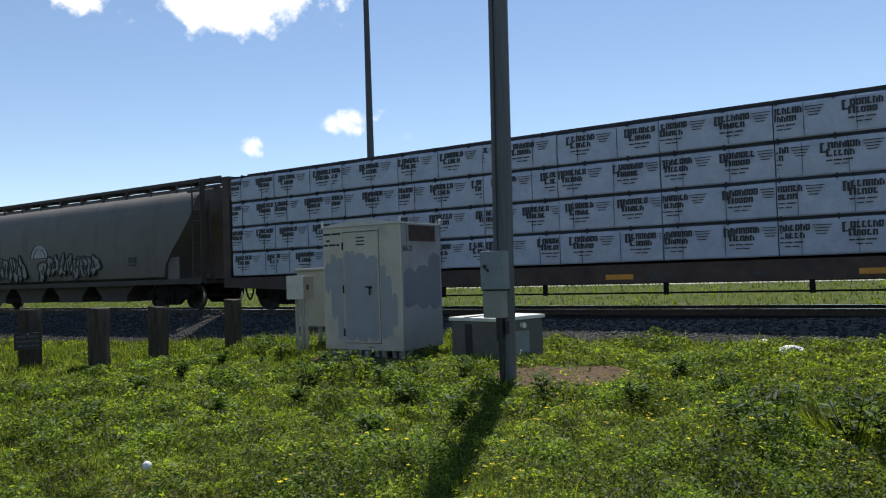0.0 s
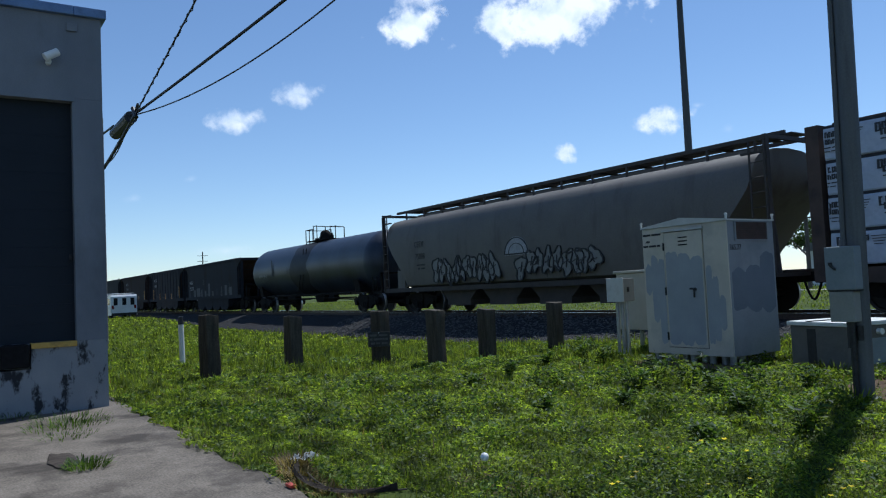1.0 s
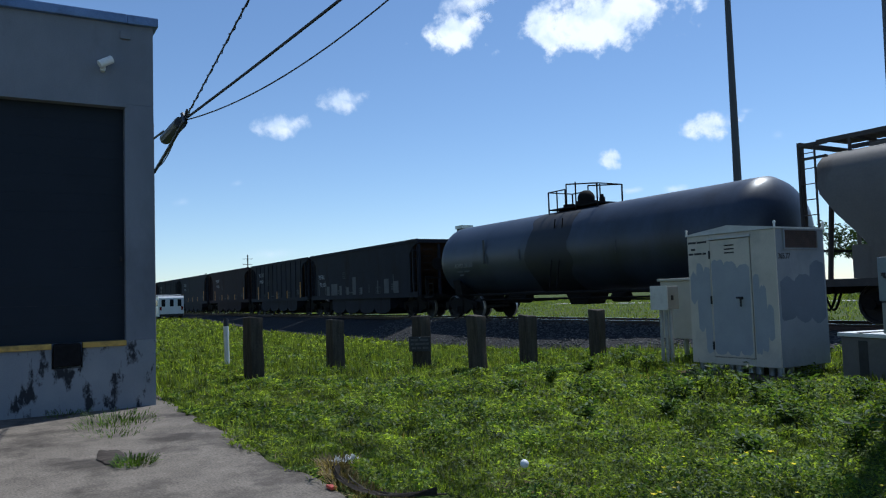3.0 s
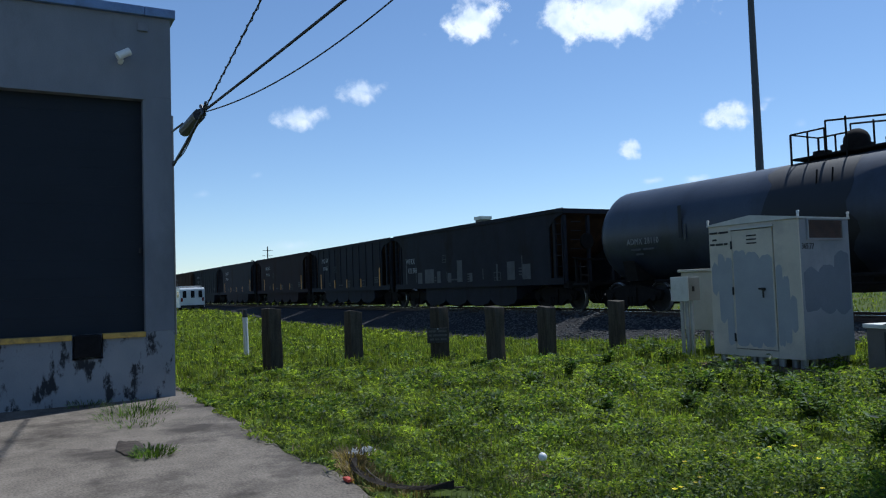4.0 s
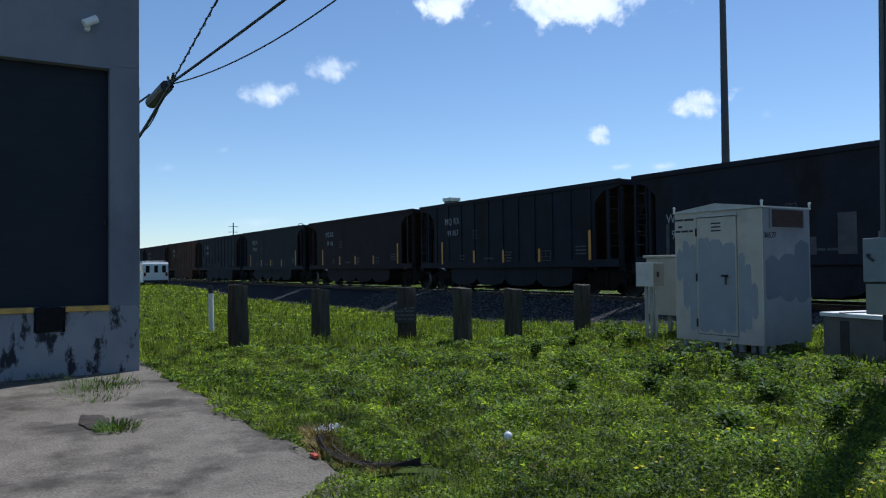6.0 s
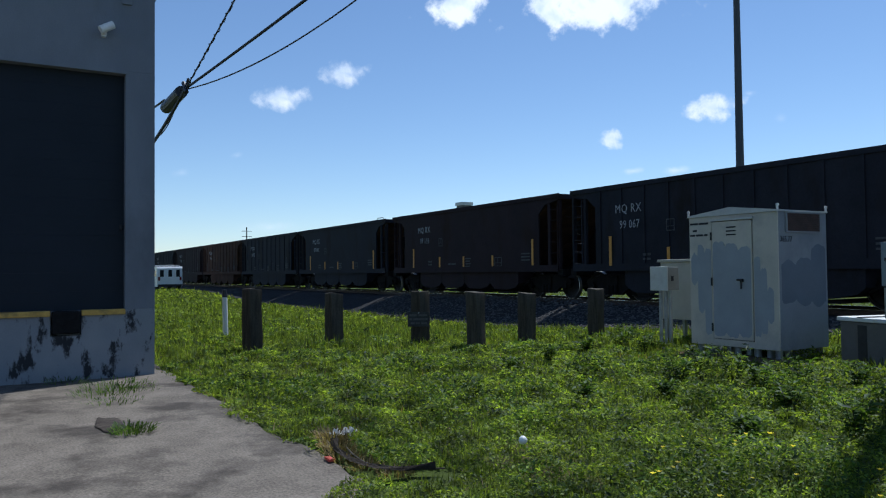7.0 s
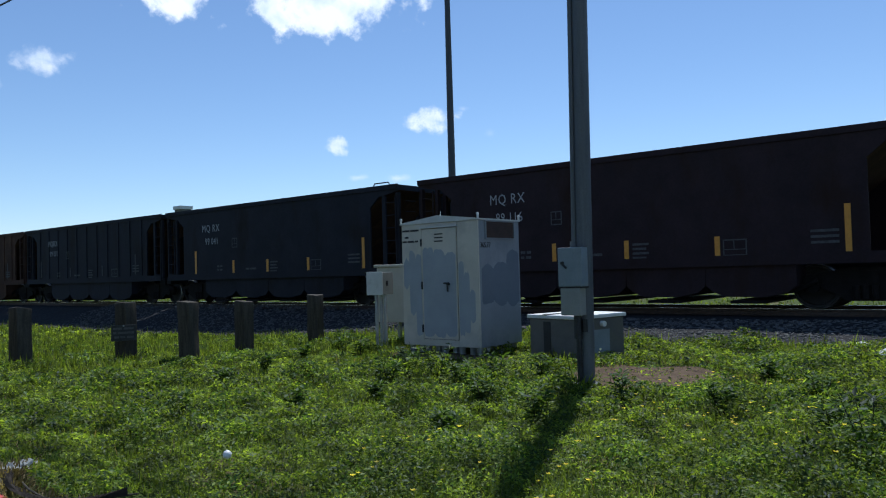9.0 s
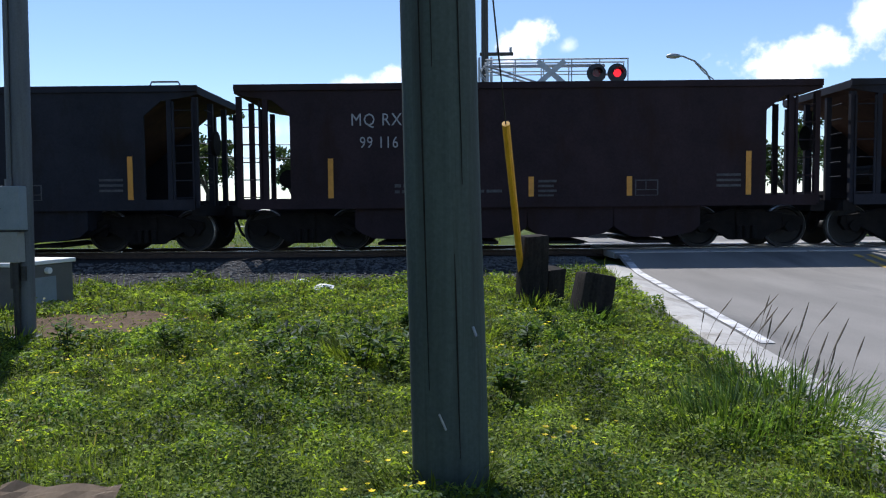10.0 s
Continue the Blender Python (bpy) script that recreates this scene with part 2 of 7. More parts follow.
tagged(part("ground", sheet(), M_SOIL, smooth=True), "weedy grass verge and field beside the railway", "ground", kind="stuff")


def strip(x0, x1, ys, zf, width_pts, skew=None, thick=0.0):
    """A strip along y between two x functions, with heights zf(x, y)."""
    bm = bmesh.new()
    rows = []
    for y in ys:
        a, b = x0(y), x1(y)
        rows.append([bm.verts.new((a + (b - a) * k / width_pts, y, zf(a + (b - a) * k / width_pts, y))) for k in range(width_pts + 1)])
    for p, q in zip(rows, rows[1:]):
        for k in range(width_pts):
            bm.faces.new((p[k], p[k + 1], q[k + 1], q[k]))
    if thick:
        ext = bmesh.ops.solidify(bm, geom=bm.faces[:], thickness=-thick)
    return bm


road_ys = [-60, -30, -15, -8, -4] + [-3 + 0.5 * k for k in range(66)] + [32, 36, 42, 60, 90]
road = part("road", strip(lambda y: kerb_x(y) + 0.42, lambda y: kerb_x(y) + 10.2, road_ys, lambda x, y: road_z(y) + 0.004 * noise.noise((x, y, 0)), 14), M_ASPHALT, smooth=True)
tagged(road, "worn grey asphalt road rising to a level crossing", "road", kind="structure")


def kerb_piece(y0, y1, side):
    """A length of concrete edge, with a shallow rounded top."""
    bm = bmesh.new()
    rows = []
    for y in (y0 + 0.006, (y0 + y1) / 2, y1 - 0.006):
        k = kerb_x(y) + (0 if side < 0 else 10.2)
        z = road_z(y)
        prof = [(-0.02, -0.2), (-0.02, 0.035), (0.02, 0.06), (0.2, 0.055), (0.36, 0.02), (0.42, 0.008), (0.42, -0.2)]
        if side > 0:
            prof = [(0.44 - a, c) for a, c in prof][::-1]
        rows.append([bm.verts.new((k + a, y, z + c + 0.012 * noise.noise((k + a, y * 0.8, 3)))) for a, c in prof])
    for p, q in zip(rows, rows[1:]):
        for k in range(len(p) - 1):
            bm.faces.new((p[k], p[k + 1], q[k + 1], q[k]))
    bm.faces.new(rows[0][::-1])
    bm.faces.new(rows[-1])
    bmesh.ops.recalc_face_normals(bm, faces=bm.faces[:])
    return bm


kerb = tagged(empty("kerb"), "pale worn concrete kerb along the road", "kerb", kind="structure")
for k in range(9):
    part("kerb_stone", kerb_piece(-8 + k * 2.45, -8 + (k + 1) * 2.45, -1), M_KERB, kerb)
far_kerb = tagged(empty("kerb"), "pale concrete kerb on the far side of the road", "kerb", kind="structure")
for k in range(9):
    part("kerb_stone", kerb_piece(-8 + k * 2.45, -8 + (k + 1) * 2.45, 1), M_KERB, far_kerb)


def line(name, off, width, y0, y1, material, label):
    ys = [y0 + (y1 - y0) * k / 60 for k in range(61)]
    tagged(part(name, strip(lambda y: kerb_x(y) + off, lambda y: kerb_x(y) + off + width, ys, lambda x, y: road_z(y) + 0.009, 1), material), label, "road marking", kind="structure")


line("edge_line", 0.47, 0.14, 7.0, 15.2, M_WHITE_LINE, "worn white edge line painted on the asphalt")
line("centre_line", 5.0, 0.12, 3.0, 15.0, M_YELLOW_LINE, "worn yellow centre line painted on the asphalt")
line("centre_line", 5.26, 0.12, 3.0, 15.0, M_YELLOW_LINE, "worn yellow centre line painted on the asphalt")

# concrete apron before the building
def apron_edge(x):
    return 1.92 + 0.16 * noise.noise((x * 0.9, 2.0, 0)) + 0.05 * noise.noise((x * 5, 7.0, 0)) - 1.1 * smooth01((x + 4.35) / 1.2)


def apron():
    bm = bmesh.new()
    xs = [-13.0 + 0.12 * k for k in range(86)]
    rows = []
    for x in xs:
        e = apron_edge(x)
        top = [bm.verts.new((x, -7 + (e + 7) * (k / 24) ** 0.8, 0.015 + 0.012 * noise.noise((x * 0.7, k * 0.4, 1)))) for k in range(25)]
        low = bm.verts.new((x, e + 0.02, -0.2))
        rows.append(top + [low])
    for p, q in zip(rows, rows[1:]):
        for k in range(len(p) - 1):
            bm.faces.new((p[k], q[k], q[k + 1], p[k + 1]))
    bmesh.ops.recalc_face_normals(bm, faces=bm.faces[:])
    return bm


tagged(part("pavement", apron(), M_CONCRETE, smooth=True), "stained grey concrete apron with ragged edge", "pavement", kind="structure")

# ---- track ----
TRACK_Y, RAIL_Z = 17.45, 0.35


def bed():
    bm = bmesh.new()
    rows = []
    xs = [-400, -250, -160, -110] + [-80 + 0.5 * k for k in range(166)]
    for x in xs:
        toe = toe_y(x) - 0.15 + 0.22 * noise.noise((x * 0.5, 0, 9))
        prof = [(toe, -0.03)]
        for k in range(1, 15):
            prof.append((toe + (15.6 - toe) * k / 14, 0.0))
        pts = []
        for n_, (y, _) in enumerate(prof):
            f_ = n_ / 14
            z = terrain(x, toe) * (1 - f_) + 0.2 * smooth01(f_) + 0.02 + 0.03 * noise.noise((x * 2.2, y * 2.2, 5)) - (0.03 if n_ == 0 else 0)
            pts.append((y, z))
        pts += [(16.7, 0.2), (18.2, 0.2), (19.4, 0.2), (20.4, 0.18), (21.4, -0.06)]
        rows.append([bm.verts.new((x, y, z)) for y, z in pts])
    for p, q in zip(rows, rows[1:]):
        for k in range(len(p) - 1):
            bm.faces.new((p[k], q[k], q[k + 1], p[k + 1]))
    bmesh.ops.recalc_face_normals(bm, faces=bm.faces[:])
    return bm


tagged(part("ballast", bed(), M_BALLAST), "grey crushed-stone ballast shoulder under the track", "ballast", kind="stuff")
rail_prof = [(-0.07, 0.0), (0.07, 0.0), (0.07, 0.014), (0.012, 0.035), (0.012, 0.125), (0.036, 0.135), (0.036, 0.165), (-0.036, 0.165), (-0.036, 0.135), (-0.012, 0.125), (-0.012, 0.035), (-0.07, 0.014)]
for side in (-0.7525, 0.7525):
    rail = tagged(empty("rail", 0, TRACK_Y + side, RAIL_Z - 0.172), "worn steel rail with polished head", "rail", "rails of the track", kind="structure")
    part("web", prism(rail_prof, "x", -400, 160), M_RAIL, rail)
    part("head", B((-400, 160, -0.03, 0.03, 0.166, 0.172)), M_RAIL_TOP, rail, "polished running surface")

# ---- building with loading dock ----
def wall_block(y0, y1, z0, z1, x0=-10.55, x1=-10.3):
    return B((x0, x1, y0, y1, z0, z1))


FX = -10.3
building = tagged(empty("warehouse", FX, 0, 0), "pale grey stucco warehouse with loading-dock opening", "building", kind="structure")
DOCK_L = -1.9
def at_building(bm):
    bmesh.ops.translate(bm, verts=bm.verts[:], vec=(-FX, 0, 0))
    return bm


part("wall", at_building(wall_block(1.37, 1.72, 0.862, 3.88)), M_WALL, building)
part("wall_base", at_building(B((-10.55, -10.3, -14, 0.53, -0.1, 0.86), (-10.55, -10.3, 0.87, 1.72, -0.1, 0.86), (-10.55, -10.42, 0.53, 0.87, -0.1, 0.86), (-10.42, -10.3, 0.53, 0.87, -0.1, 0.56))), M_WALL_LOW, building, "mildew-stained lower wall")
part("wall_upper", at_building(wall_block(-14, 1.72, 3.882, 4.93)), M_WALL, building)
part("wall", at_building(B((-10.55, -10.3, -14, DOCK_L, 0.862, 3.88))), M_WALL, building)
part("side_wall", at_building(B((-24.0, -10.552, 1.45, 1.72, -0.4, 4.93))), M_WALL, building)
part("rear_wall", at_building(B((-24.25, -24.0, -14, 1.72, -0.4, 4.93))), M_WALL, building)
part("far_side_wall", at_building(B((-24.0, -10.552, -14, -13.75, -0.4, 4.93))), M_WALL, building)
part("roof", at_building(B((-24.0, -10.552, -13.74, 1.44, 4.6, 4.75))), M_CONCRETE, building)
part("coping", at_building(BB(0.012, (-24.3, -10.24, 1.40, 1.78, 4.932, 5.05), (-10.6, -10.24, -14, 1.398, 4.932, 5.05))), M_COPING, building, "blue metal coping")
part("lintel", at_building(B((-10.5, -10.285, DOCK_L - 0.05, 1.40, 3.84, 3.892))), M_WALL, building)
door_bm = bmesh.new()
for k in range(13):
    add_box(door_bm, -10.47, -10.43, DOCK_L, 1.39, 0.862 + k * 0.232, 0.862 + k * 0.232 + 0.2312)
part("roller_door", at_building(door_bm), M_DOCK_DOOR, building, "closed dark blue sectional door")
part("dock_edge", at_building(BB(0.008, (-10.43, -10.27, DOCK_L, 0.53, 0.80, 0.866), (-10.43, -10.27, 0.87, 1.37, 0.80, 0.866))), M_DOCK_YELLOW, building, "worn yellow dock edge")
part("dock_bumper", at_building(BB(0.02, (-10.41, -10.25, 0.55, 0.85, 0.585, 0.86))), M_RUBBER, building, "black rubber dock bumper")

# ---- train ----
M_BODY = mat("weathered_dark_car_paint", (0.021, 0.0145, 0.017), (0.038, 0.0255, 0.029), 1.2, 0.75, spec=0.12, bump=0.004, fine=25, stain=(0.026, 0.014, 0.011), stain_scale=0.8, stain_stretch=(1.4, 1.4, 0.5))
M_BODY_BLUE = mat("weathered_blue_black_car_paint", (0.016, 0.0166, 0.022), (0.030, 0.0305, 0.039), 1.2, 0.75, spec=0.14, bump=0.004, fine=25, stain=(0.019, 0.015, 0.014), stain_scale=0.8, stain_stretch=(1.4, 1.4, 0.5))
M_BODY_RUST = mat("rusty_brown_car_paint", (0.040, 0.022, 0.016), (0.078, 0.043, 0.031), 1.4, 0.85, spec=0.12, bump=0.006, fine=25, stain=(0.10, 0.053, 0.033), stain_scale=1.1, stain_stretch=(2, 2, 0.5))
M_UNDER = mat("grimy_running_gear", (0.006, 0.0055, 0.0055), (0.02, 0.017, 0.016), 5, 0.85, bump=0.006, spec=0.15)
M_WHEEL = mat("wheel_steel", (0.012, 0.011, 0.010), (0.032, 0.028, 0.026), 7, 0.7, metal=0.2)
M_TREAD = mat("bright_wheel_tread", (0.45, 0.44, 0.43), (0.68, 0.67, 0.66), 7, 0.4, metal=0.9)
M_STENCIL = mat("faded_white_stencil", (0.24, 0.24, 0.25), (0.42, 0.42, 0.43), 14, 0.8)
M_STENCIL_MID = mat("grey_white_stencil", (0.18, 0.18, 0.19), (0.34, 0.34, 0.35), 14, 0.8)
M_STENCIL_DIM = mat("dirty_white_stencil", (0.04, 0.04, 0.041), (0.10, 0.10, 0.101), 14, 0.85)
M_REFLECT = mat("yellow_reflector_tape", (0.50, 0.21, 0.018), (0.68, 0.31, 0.035), 9, 0.5)
M_PATCH = mat("grey_patch_paint", (0.045, 0.045, 0.05), (0.10, 0.10, 0.105), 3, 0.7)
M_HOPPER = mat("weathered_grey_covered_hopper", (0.105, 0.094, 0.083), (0.150, 0.134, 0.117), 0.9, 0.65, bump=0.002, fine=20, stain=(0.075, 0.06, 0.05), stain_scale=0.9, stain_at=(0.55, 0.75), stain_stretch=(1.5, 1, 0.35))
M_HOPPER_DARK = mat("dirty_grey_brown_steel", (0.035, 0.03, 0.028), (0.075, 0.062, 0.055), 3, 0.8, bump=0.004)
M_BLACK_PAINT = mat("black_spray_paint", (0.010, 0.010, 0.012), (0.024, 0.024, 0.027), 9, 0.6)
M_SILVER = mat("silver_spray_paint", (0.15, 0.15, 0.147), (0.21, 0.205, 0.20), 5, 0.5)
M_TANK = mat("blue_black_tank_paint", (0.020, 0.026, 0.041), (0.040, 0.050, 0.072), 0.7, 0.42, bump=0.002, fine=18, stain=(0.012, 0.013, 0.017), stain_scale=0.6, stain_at=(0.5, 0.7), stain_stretch=(0.8, 1, 0.3))
M_SPILL = mat("dried_black_spill", (0.004, 0.004, 0.006), (0.010, 0.011, 0.014), 2, 0.6)
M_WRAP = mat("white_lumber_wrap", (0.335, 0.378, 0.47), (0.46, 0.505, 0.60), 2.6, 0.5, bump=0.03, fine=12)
M_WRAP_INK = mat("black_wrap_print", (0.015, 0.016, 0.02), (0.04, 0.042, 0.05), 20, 0.5)
M_BATTEN = mat("dark_gap_and_strap", (0.012, 0.014, 0.02), (0.035, 0.037, 0.045), 9, 0.8)
M_BEAM = mat("brown_car_steel", (0.05, 0.032, 0.026), (0.10, 0.066, 0.052), 2, 0.8, bump=0.004, stain=(0.03, 0.022, 0.02))

SIDE = 1.55                           # half width of a car
ROLL = [(0.5 * k, 8.95 * 0.5 * k) for k in range(18)] + [(9.0, 80.65), (9.5, 85.4), (10.0, 90.05)]   # seconds, metres rolled: the train gathers pace
WHEEL_R, AXLE = 0.457, 0.93
MOVING_CARS, TURNING = [], []


def wheelset(parent, x):
    """An axle with both wheels; it turns about its own y axis."""
    bm = rivet_disc(WHEEL_R, 0.135)
    bmesh.ops.translate(bm, verts=bm.verts[:], vec=(0, -0.83, 0))
    b2 = rivet_disc(WHEEL_R, 0.135)
    bmesh.ops.rotate(b2, verts=b2.verts[:], cent=(0, 0, 0), matrix=Matrix.Rotation(math.pi, 3, "Z"))
    bmesh.ops.translate(b2, verts=b2.verts[:], vec=(0, 0.83, 0))
    me2 = bpy.data.meshes.new("tmp")
    b2.to_mesh(me2)
    b2.free()
    bm.from_mesh(me2)
    bpy.data.meshes.remove(me2)
    add_rod(bm, (0, -0.95, 0), (0, 0.95, 0), 0.085, seg=12)
    for k in range(4):                                   # bolts on the axle's end cap
        a = k * math.pi / 2
        add_box(bm, 0.05 * math.cos(a) - 0.014, 0.05 * math.cos(a) + 0.014, -0.97, -0.95, 0.05 * math.sin(a) - 0.014, 0.05 * math.sin(a) + 0.014)
    for f in bm.faces:                                   # worn bright rim and tread
        r = max(math.hypot(v.co.x, v.co.z) for v in f.verts)
        if min(math.hypot(v.co.x, v.co.z) for v in f.verts) > WHEEL_R * 0.965 and r < WHEEL_R * 1.02:
            f.material_index = 1
    ob = part("wheelset", bm, M_WHEEL, parent, "steel wheels on an axle", smooth=True)
    ob.data.materials.append(M_TREAD)
    ob.matrix_basis = pose(x, 0, 0)
    ob["axle_x"] = x
    return ob


def truck(car, x):
    """A two-axle truck: cast side frames, bolster, springs, bearing caps, and two wheelsets."""
    out = [(-1.22, 0.06), (-1.20, 0.20), (-0.95, 0.24), (-0.62, 0.30), (-0.34, 0.36), (0.34, 0.36), (0.62, 0.30), (0.95, 0.24), (1.20, 0.20), (1.22, 0.06), (1.10, -0.10), (0.78, -0.02), (0.52, -0.16), (0.34, -0.28), (-0.34, -0.28), (-0.52, -0.16), (-0.78, -0.02), (-1.10, -0.10)]
    bm = bmesh.new()
    for y in (-1.06, 0.92):
        tmp = prism(out, "y", y, y + 0.14)
        me = bpy.data.meshes.new("tmp")
        tmp.to_mesh(me)
        tmp.free()
        bm.from_mesh(me)
        bpy.data.meshes.remove(me)
    add_box(bm, -0.22, 0.22, -1.1, 1.1, 0.02, 0.30)      # bolster
    for sx in (-0.16, 0, 0.16):                          # spring nest
        add_rod(bm, (sx, -1.09, -0.24), (sx, -1.09, 0.02), 0.065, seg=8)
    for sx in (-AXLE, AXLE):                             # bearing caps
        add_rod(bm, (sx, -1.13, 0), (sx, -0.98, 0), 0.12, seg=12)
        add_box(bm, sx - 0.16, sx + 0.16, -1.08, -0.94, 0.05, 0.19)
    ob = part("truck", bm, M_UNDER, car, "grimy cast side frames and bolster")
    ob.matrix_basis = pose(x, 0, WHEEL_R)
    for sx in (-AXLE, AXLE):
        wheelset(ob, sx)
    return ob


def coupler(car, x, sign):
    bm = B((min(x, x + sign * 0.5), max(x, x + sign * 0.5), -0.12, 0.12, 0.72, 0.95))
    add_box(bm, x + sign * 0.42 - 0.12, x + sign * 0.42 + 0.12, -0.2, 0.16, 0.68, 0.99)
    hose = [(x + sign * (0.1 + 0.42 * k / 8), -0.32, 0.72 - 0.42 * math.sin(math.pi * k / 8)) for k in range(9)]
    part("coupler", bm, M_UNDER, car)
    part("brake_hose", tube(hose, 0.03), M_RUBBER, car)


def ladder(car, x, y, z0, z1, rungs, material, wide=0.42):
    bm = bmesh.new()
    for k in range(rungs):
        z = z0 + (z1 - z0) * (k + 0.5) / rungs
        add_rod(bm, (x - wide / 2, y - 0.03, z), (x + wide / 2, y - 0.03, z), 0.012, seg=6)
    for s in (-1, 1):
        add_box(bm, x + s * wide / 2 - 0.02, x + s * wide / 2 + 0.02, y - 0.035, y - 0.005, z0, z1)
    part("ladder", bm, material, car)


def bars(name, car, y, items, material):
    """Writing too small to read, as bars on a side at y: x, z, width, height."""
    for x, z, w, h in items:
        part(name, B((x, x + w, y - 0.006, y - 0.002, z, z + h)), material, car)


def frame_sign(car, x, z, w, h, y):
    t = 0.025
    bm = bmesh.new()
    for u, v, a, b in [(x, z, w, t), (x, z + h - t, w, t), (x, z + t, t, h - 2 * t), (x + w - t, z + t, t, h - 2 * t), (x + t, z + h * 0.36, w - 2 * t, t * 0.7), (x + w * 0.45, z + h * 0.36 + t * 0.7, t * 0.7, h * 0.64 - t * 1.7)]:
        add_box(bm, u, u + a, y - 0.006, y - 0.002, v, v + b)
    part("stencil_panel", bm, M_STENCIL_DIM, car)


def open_hopper(x0, body, letters, ribbed, rail=True, near_rail=False, far=False, tape=False, half=6.0, inset=1.14, text=None):
    """A three-bay open hopper car, 12.2 m over its ends, at rail level."""
    car = tagged(empty("open_hopper_car"), "dark weathered open-top three-bay hopper car" + (" with yellow reflector strips" if tape else " with shallow ribbed sides" if ribbed else " with grey overpainted patches"), "railroad car", "hopper cars of the train")
    L, top, sill, edge = half, 3.46, 1.03, half - inset
    for s in (-1, 1):
        y = s * SIDE
        prof = [(-edge, sill), (-edge, 2.86), (-edge - 0.36, 3.16), (-L + 0.25, 3.24), (-L, 3.30), (-L, top), (L, top), (L, 3.30), (L - 0.25, 3.24), (edge + 0.36, 3.16), (edge, 2.86), (edge, sill)]
        part("side_sheet", prism(prof, "y", y - 0.03, y + 0.03), body, car)
        part("top_chord", B((-L, L, y - 0.075 if s < 0 else y + 0.032, y - 0.032 if s < 0 else y + 0.075, top - 0.11, top + 0.02)), body, car)
        part("side_sill", B((-L + 0.1, L - 0.1, y - 0.06 if s < 0 else y + 0.032, y - 0.032 if s < 0 else y + 0.06, sill - 0.12, sill + 0.1)), body, car)
        if ribbed and s < 0:
            for k in range(11):
                x = -4.55 + k * 0.91
                part("rib", B((x - 0.055, x + 0.055, y - 0.064, y - 0.031, sill + 0.1, top - 0.11)), body, car)
    # end slope sheets under the overhanging top, hopper bays
    for s in (-1, 1):
        under = [(L, 3.30), (L - 0.25, 3.24), (edge + 0.36, 3.16), (edge, 2.86), (edge - 0.95, 2.1), (2.6, 1.0)]
        upper = [(x - 0.02, z + 0.045) for x, z in under]
        part("slope_sheet", prism([(s * x, z) for x, z in under + upper[::-1]], "y", -SIDE + 0.035, SIDE - 0.035), M_BODY_RUST if not far else body, car, "rusty end slope sheet")
        part("end_lip", B((min(s * L, s * (L - 0.06)), max(s * L, s * (L - 0.06)), -SIDE + 0.036, SIDE - 0.036, 3.30, top)), body, car)
        for y in (-SIDE + 0.04, -0.5, 0.5, SIDE - 0.04):
            part("end_post", B((s * (L - 0.08) - 0.055, s * (L - 0.08) + 0.055, y - 0.05, y + 0.05, 0.95, 3.24)), body, car)
        for y in (-SIDE + 0.04, SIDE - 0.04):
            part("end_post", B((s * (L - 0.62) - 0.05, s * (L - 0.62) + 0.05, y - 0.05, y + 0.05, 0.95, 3.2)), body, car)
        part("end_sill", B((s * (L - 0.05) - 0.14, s * (L - 0.05) + 0.14, -SIDE, SIDE, 0.78, 1.0), (s * 5.4 - 0.55, s * 5.4 + 0.55, -0.3, 0.3, 0.72, 1.0)), M_UNDER, car)
        if not far:
            ladder(car, s * (L - 0.32), -SIDE - 0.01, 0.98, 3.15, 6, body, 0.4)
            coupler(car, s * (L - 0.15), s)
            grab = [((s * (L + 0.06), -SIDE + 0.2 + 0.5 * k, 1.5 + 0.3 * j), (s * (L + 0.06), -SIDE + 0.62 + 0.5 * k, 1.5 + 0.3 * j), 0.013) for k in range(1) for j in range(6)]
            for g in grab:
                part("grab_iron", rods(g, seg=6), body, car)
    part("brake_wheel", rods(((L + 0.05, -0.7, 2.35), (L + 0.12, -0.7, 2.35), 0.27), seg=20), M_UNDER, car)
    part("brake_cylinder", rods(((-5.05, -1.1, 1.55), (-5.05, -0.3, 1.55), 0.2), seg=16), M_UNDER, car)
    part("center_sill", B((-5.6, 5.6, -0.25, 0.25, 0.78, 1.05)), M_UNDER, car)
    for k in range(4):
        c = -2.7 + k * 1.8
        prof = [(c - 0.9, 1.03), (c + 0.9, 1.03), (c + 0.89, 0.56), (c + 0.72, 0.42), (c + 0.25, 0.33), (c - 0.5, 0.34), (c - 0.74, 0.44), (c - 0.89, 0.56)]
        prof = [(x, z - (0.0 if z > 1 else 0.06 if tape else 0.15)) for x, z in prof]
        part("hopper_bay", prism(prof, "y", -SIDE + 0.05, SIDE - 0.05), body, car)
        part("outlet_gate", B((c - 0.42, c + 0.3, -SIDE + 0.1, SIDE - 0.1, 0.14, 0.2)), M_UNDER, car)
    part("brake_rigging", rods(((-L + 1.0, -0.75, 0.72), (L - 1.0, -0.75, 0.72), 0.035), ((-3.9, -1.2, 0.60), (-3.5, -1.2, 0.40), 0.05), ((3.5, -1.2, 0.40), (3.9, -1.2, 0.60), 0.05), seg=6), M_UNDER, car)
    part("cross_hood", prism([(-4.6, 3.2), (4.6, 3.2), (4.6, 3.24), (-4.6, 3.24)], "y", -SIDE + 0.04, SIDE - 0.04), M_UNDER, car)
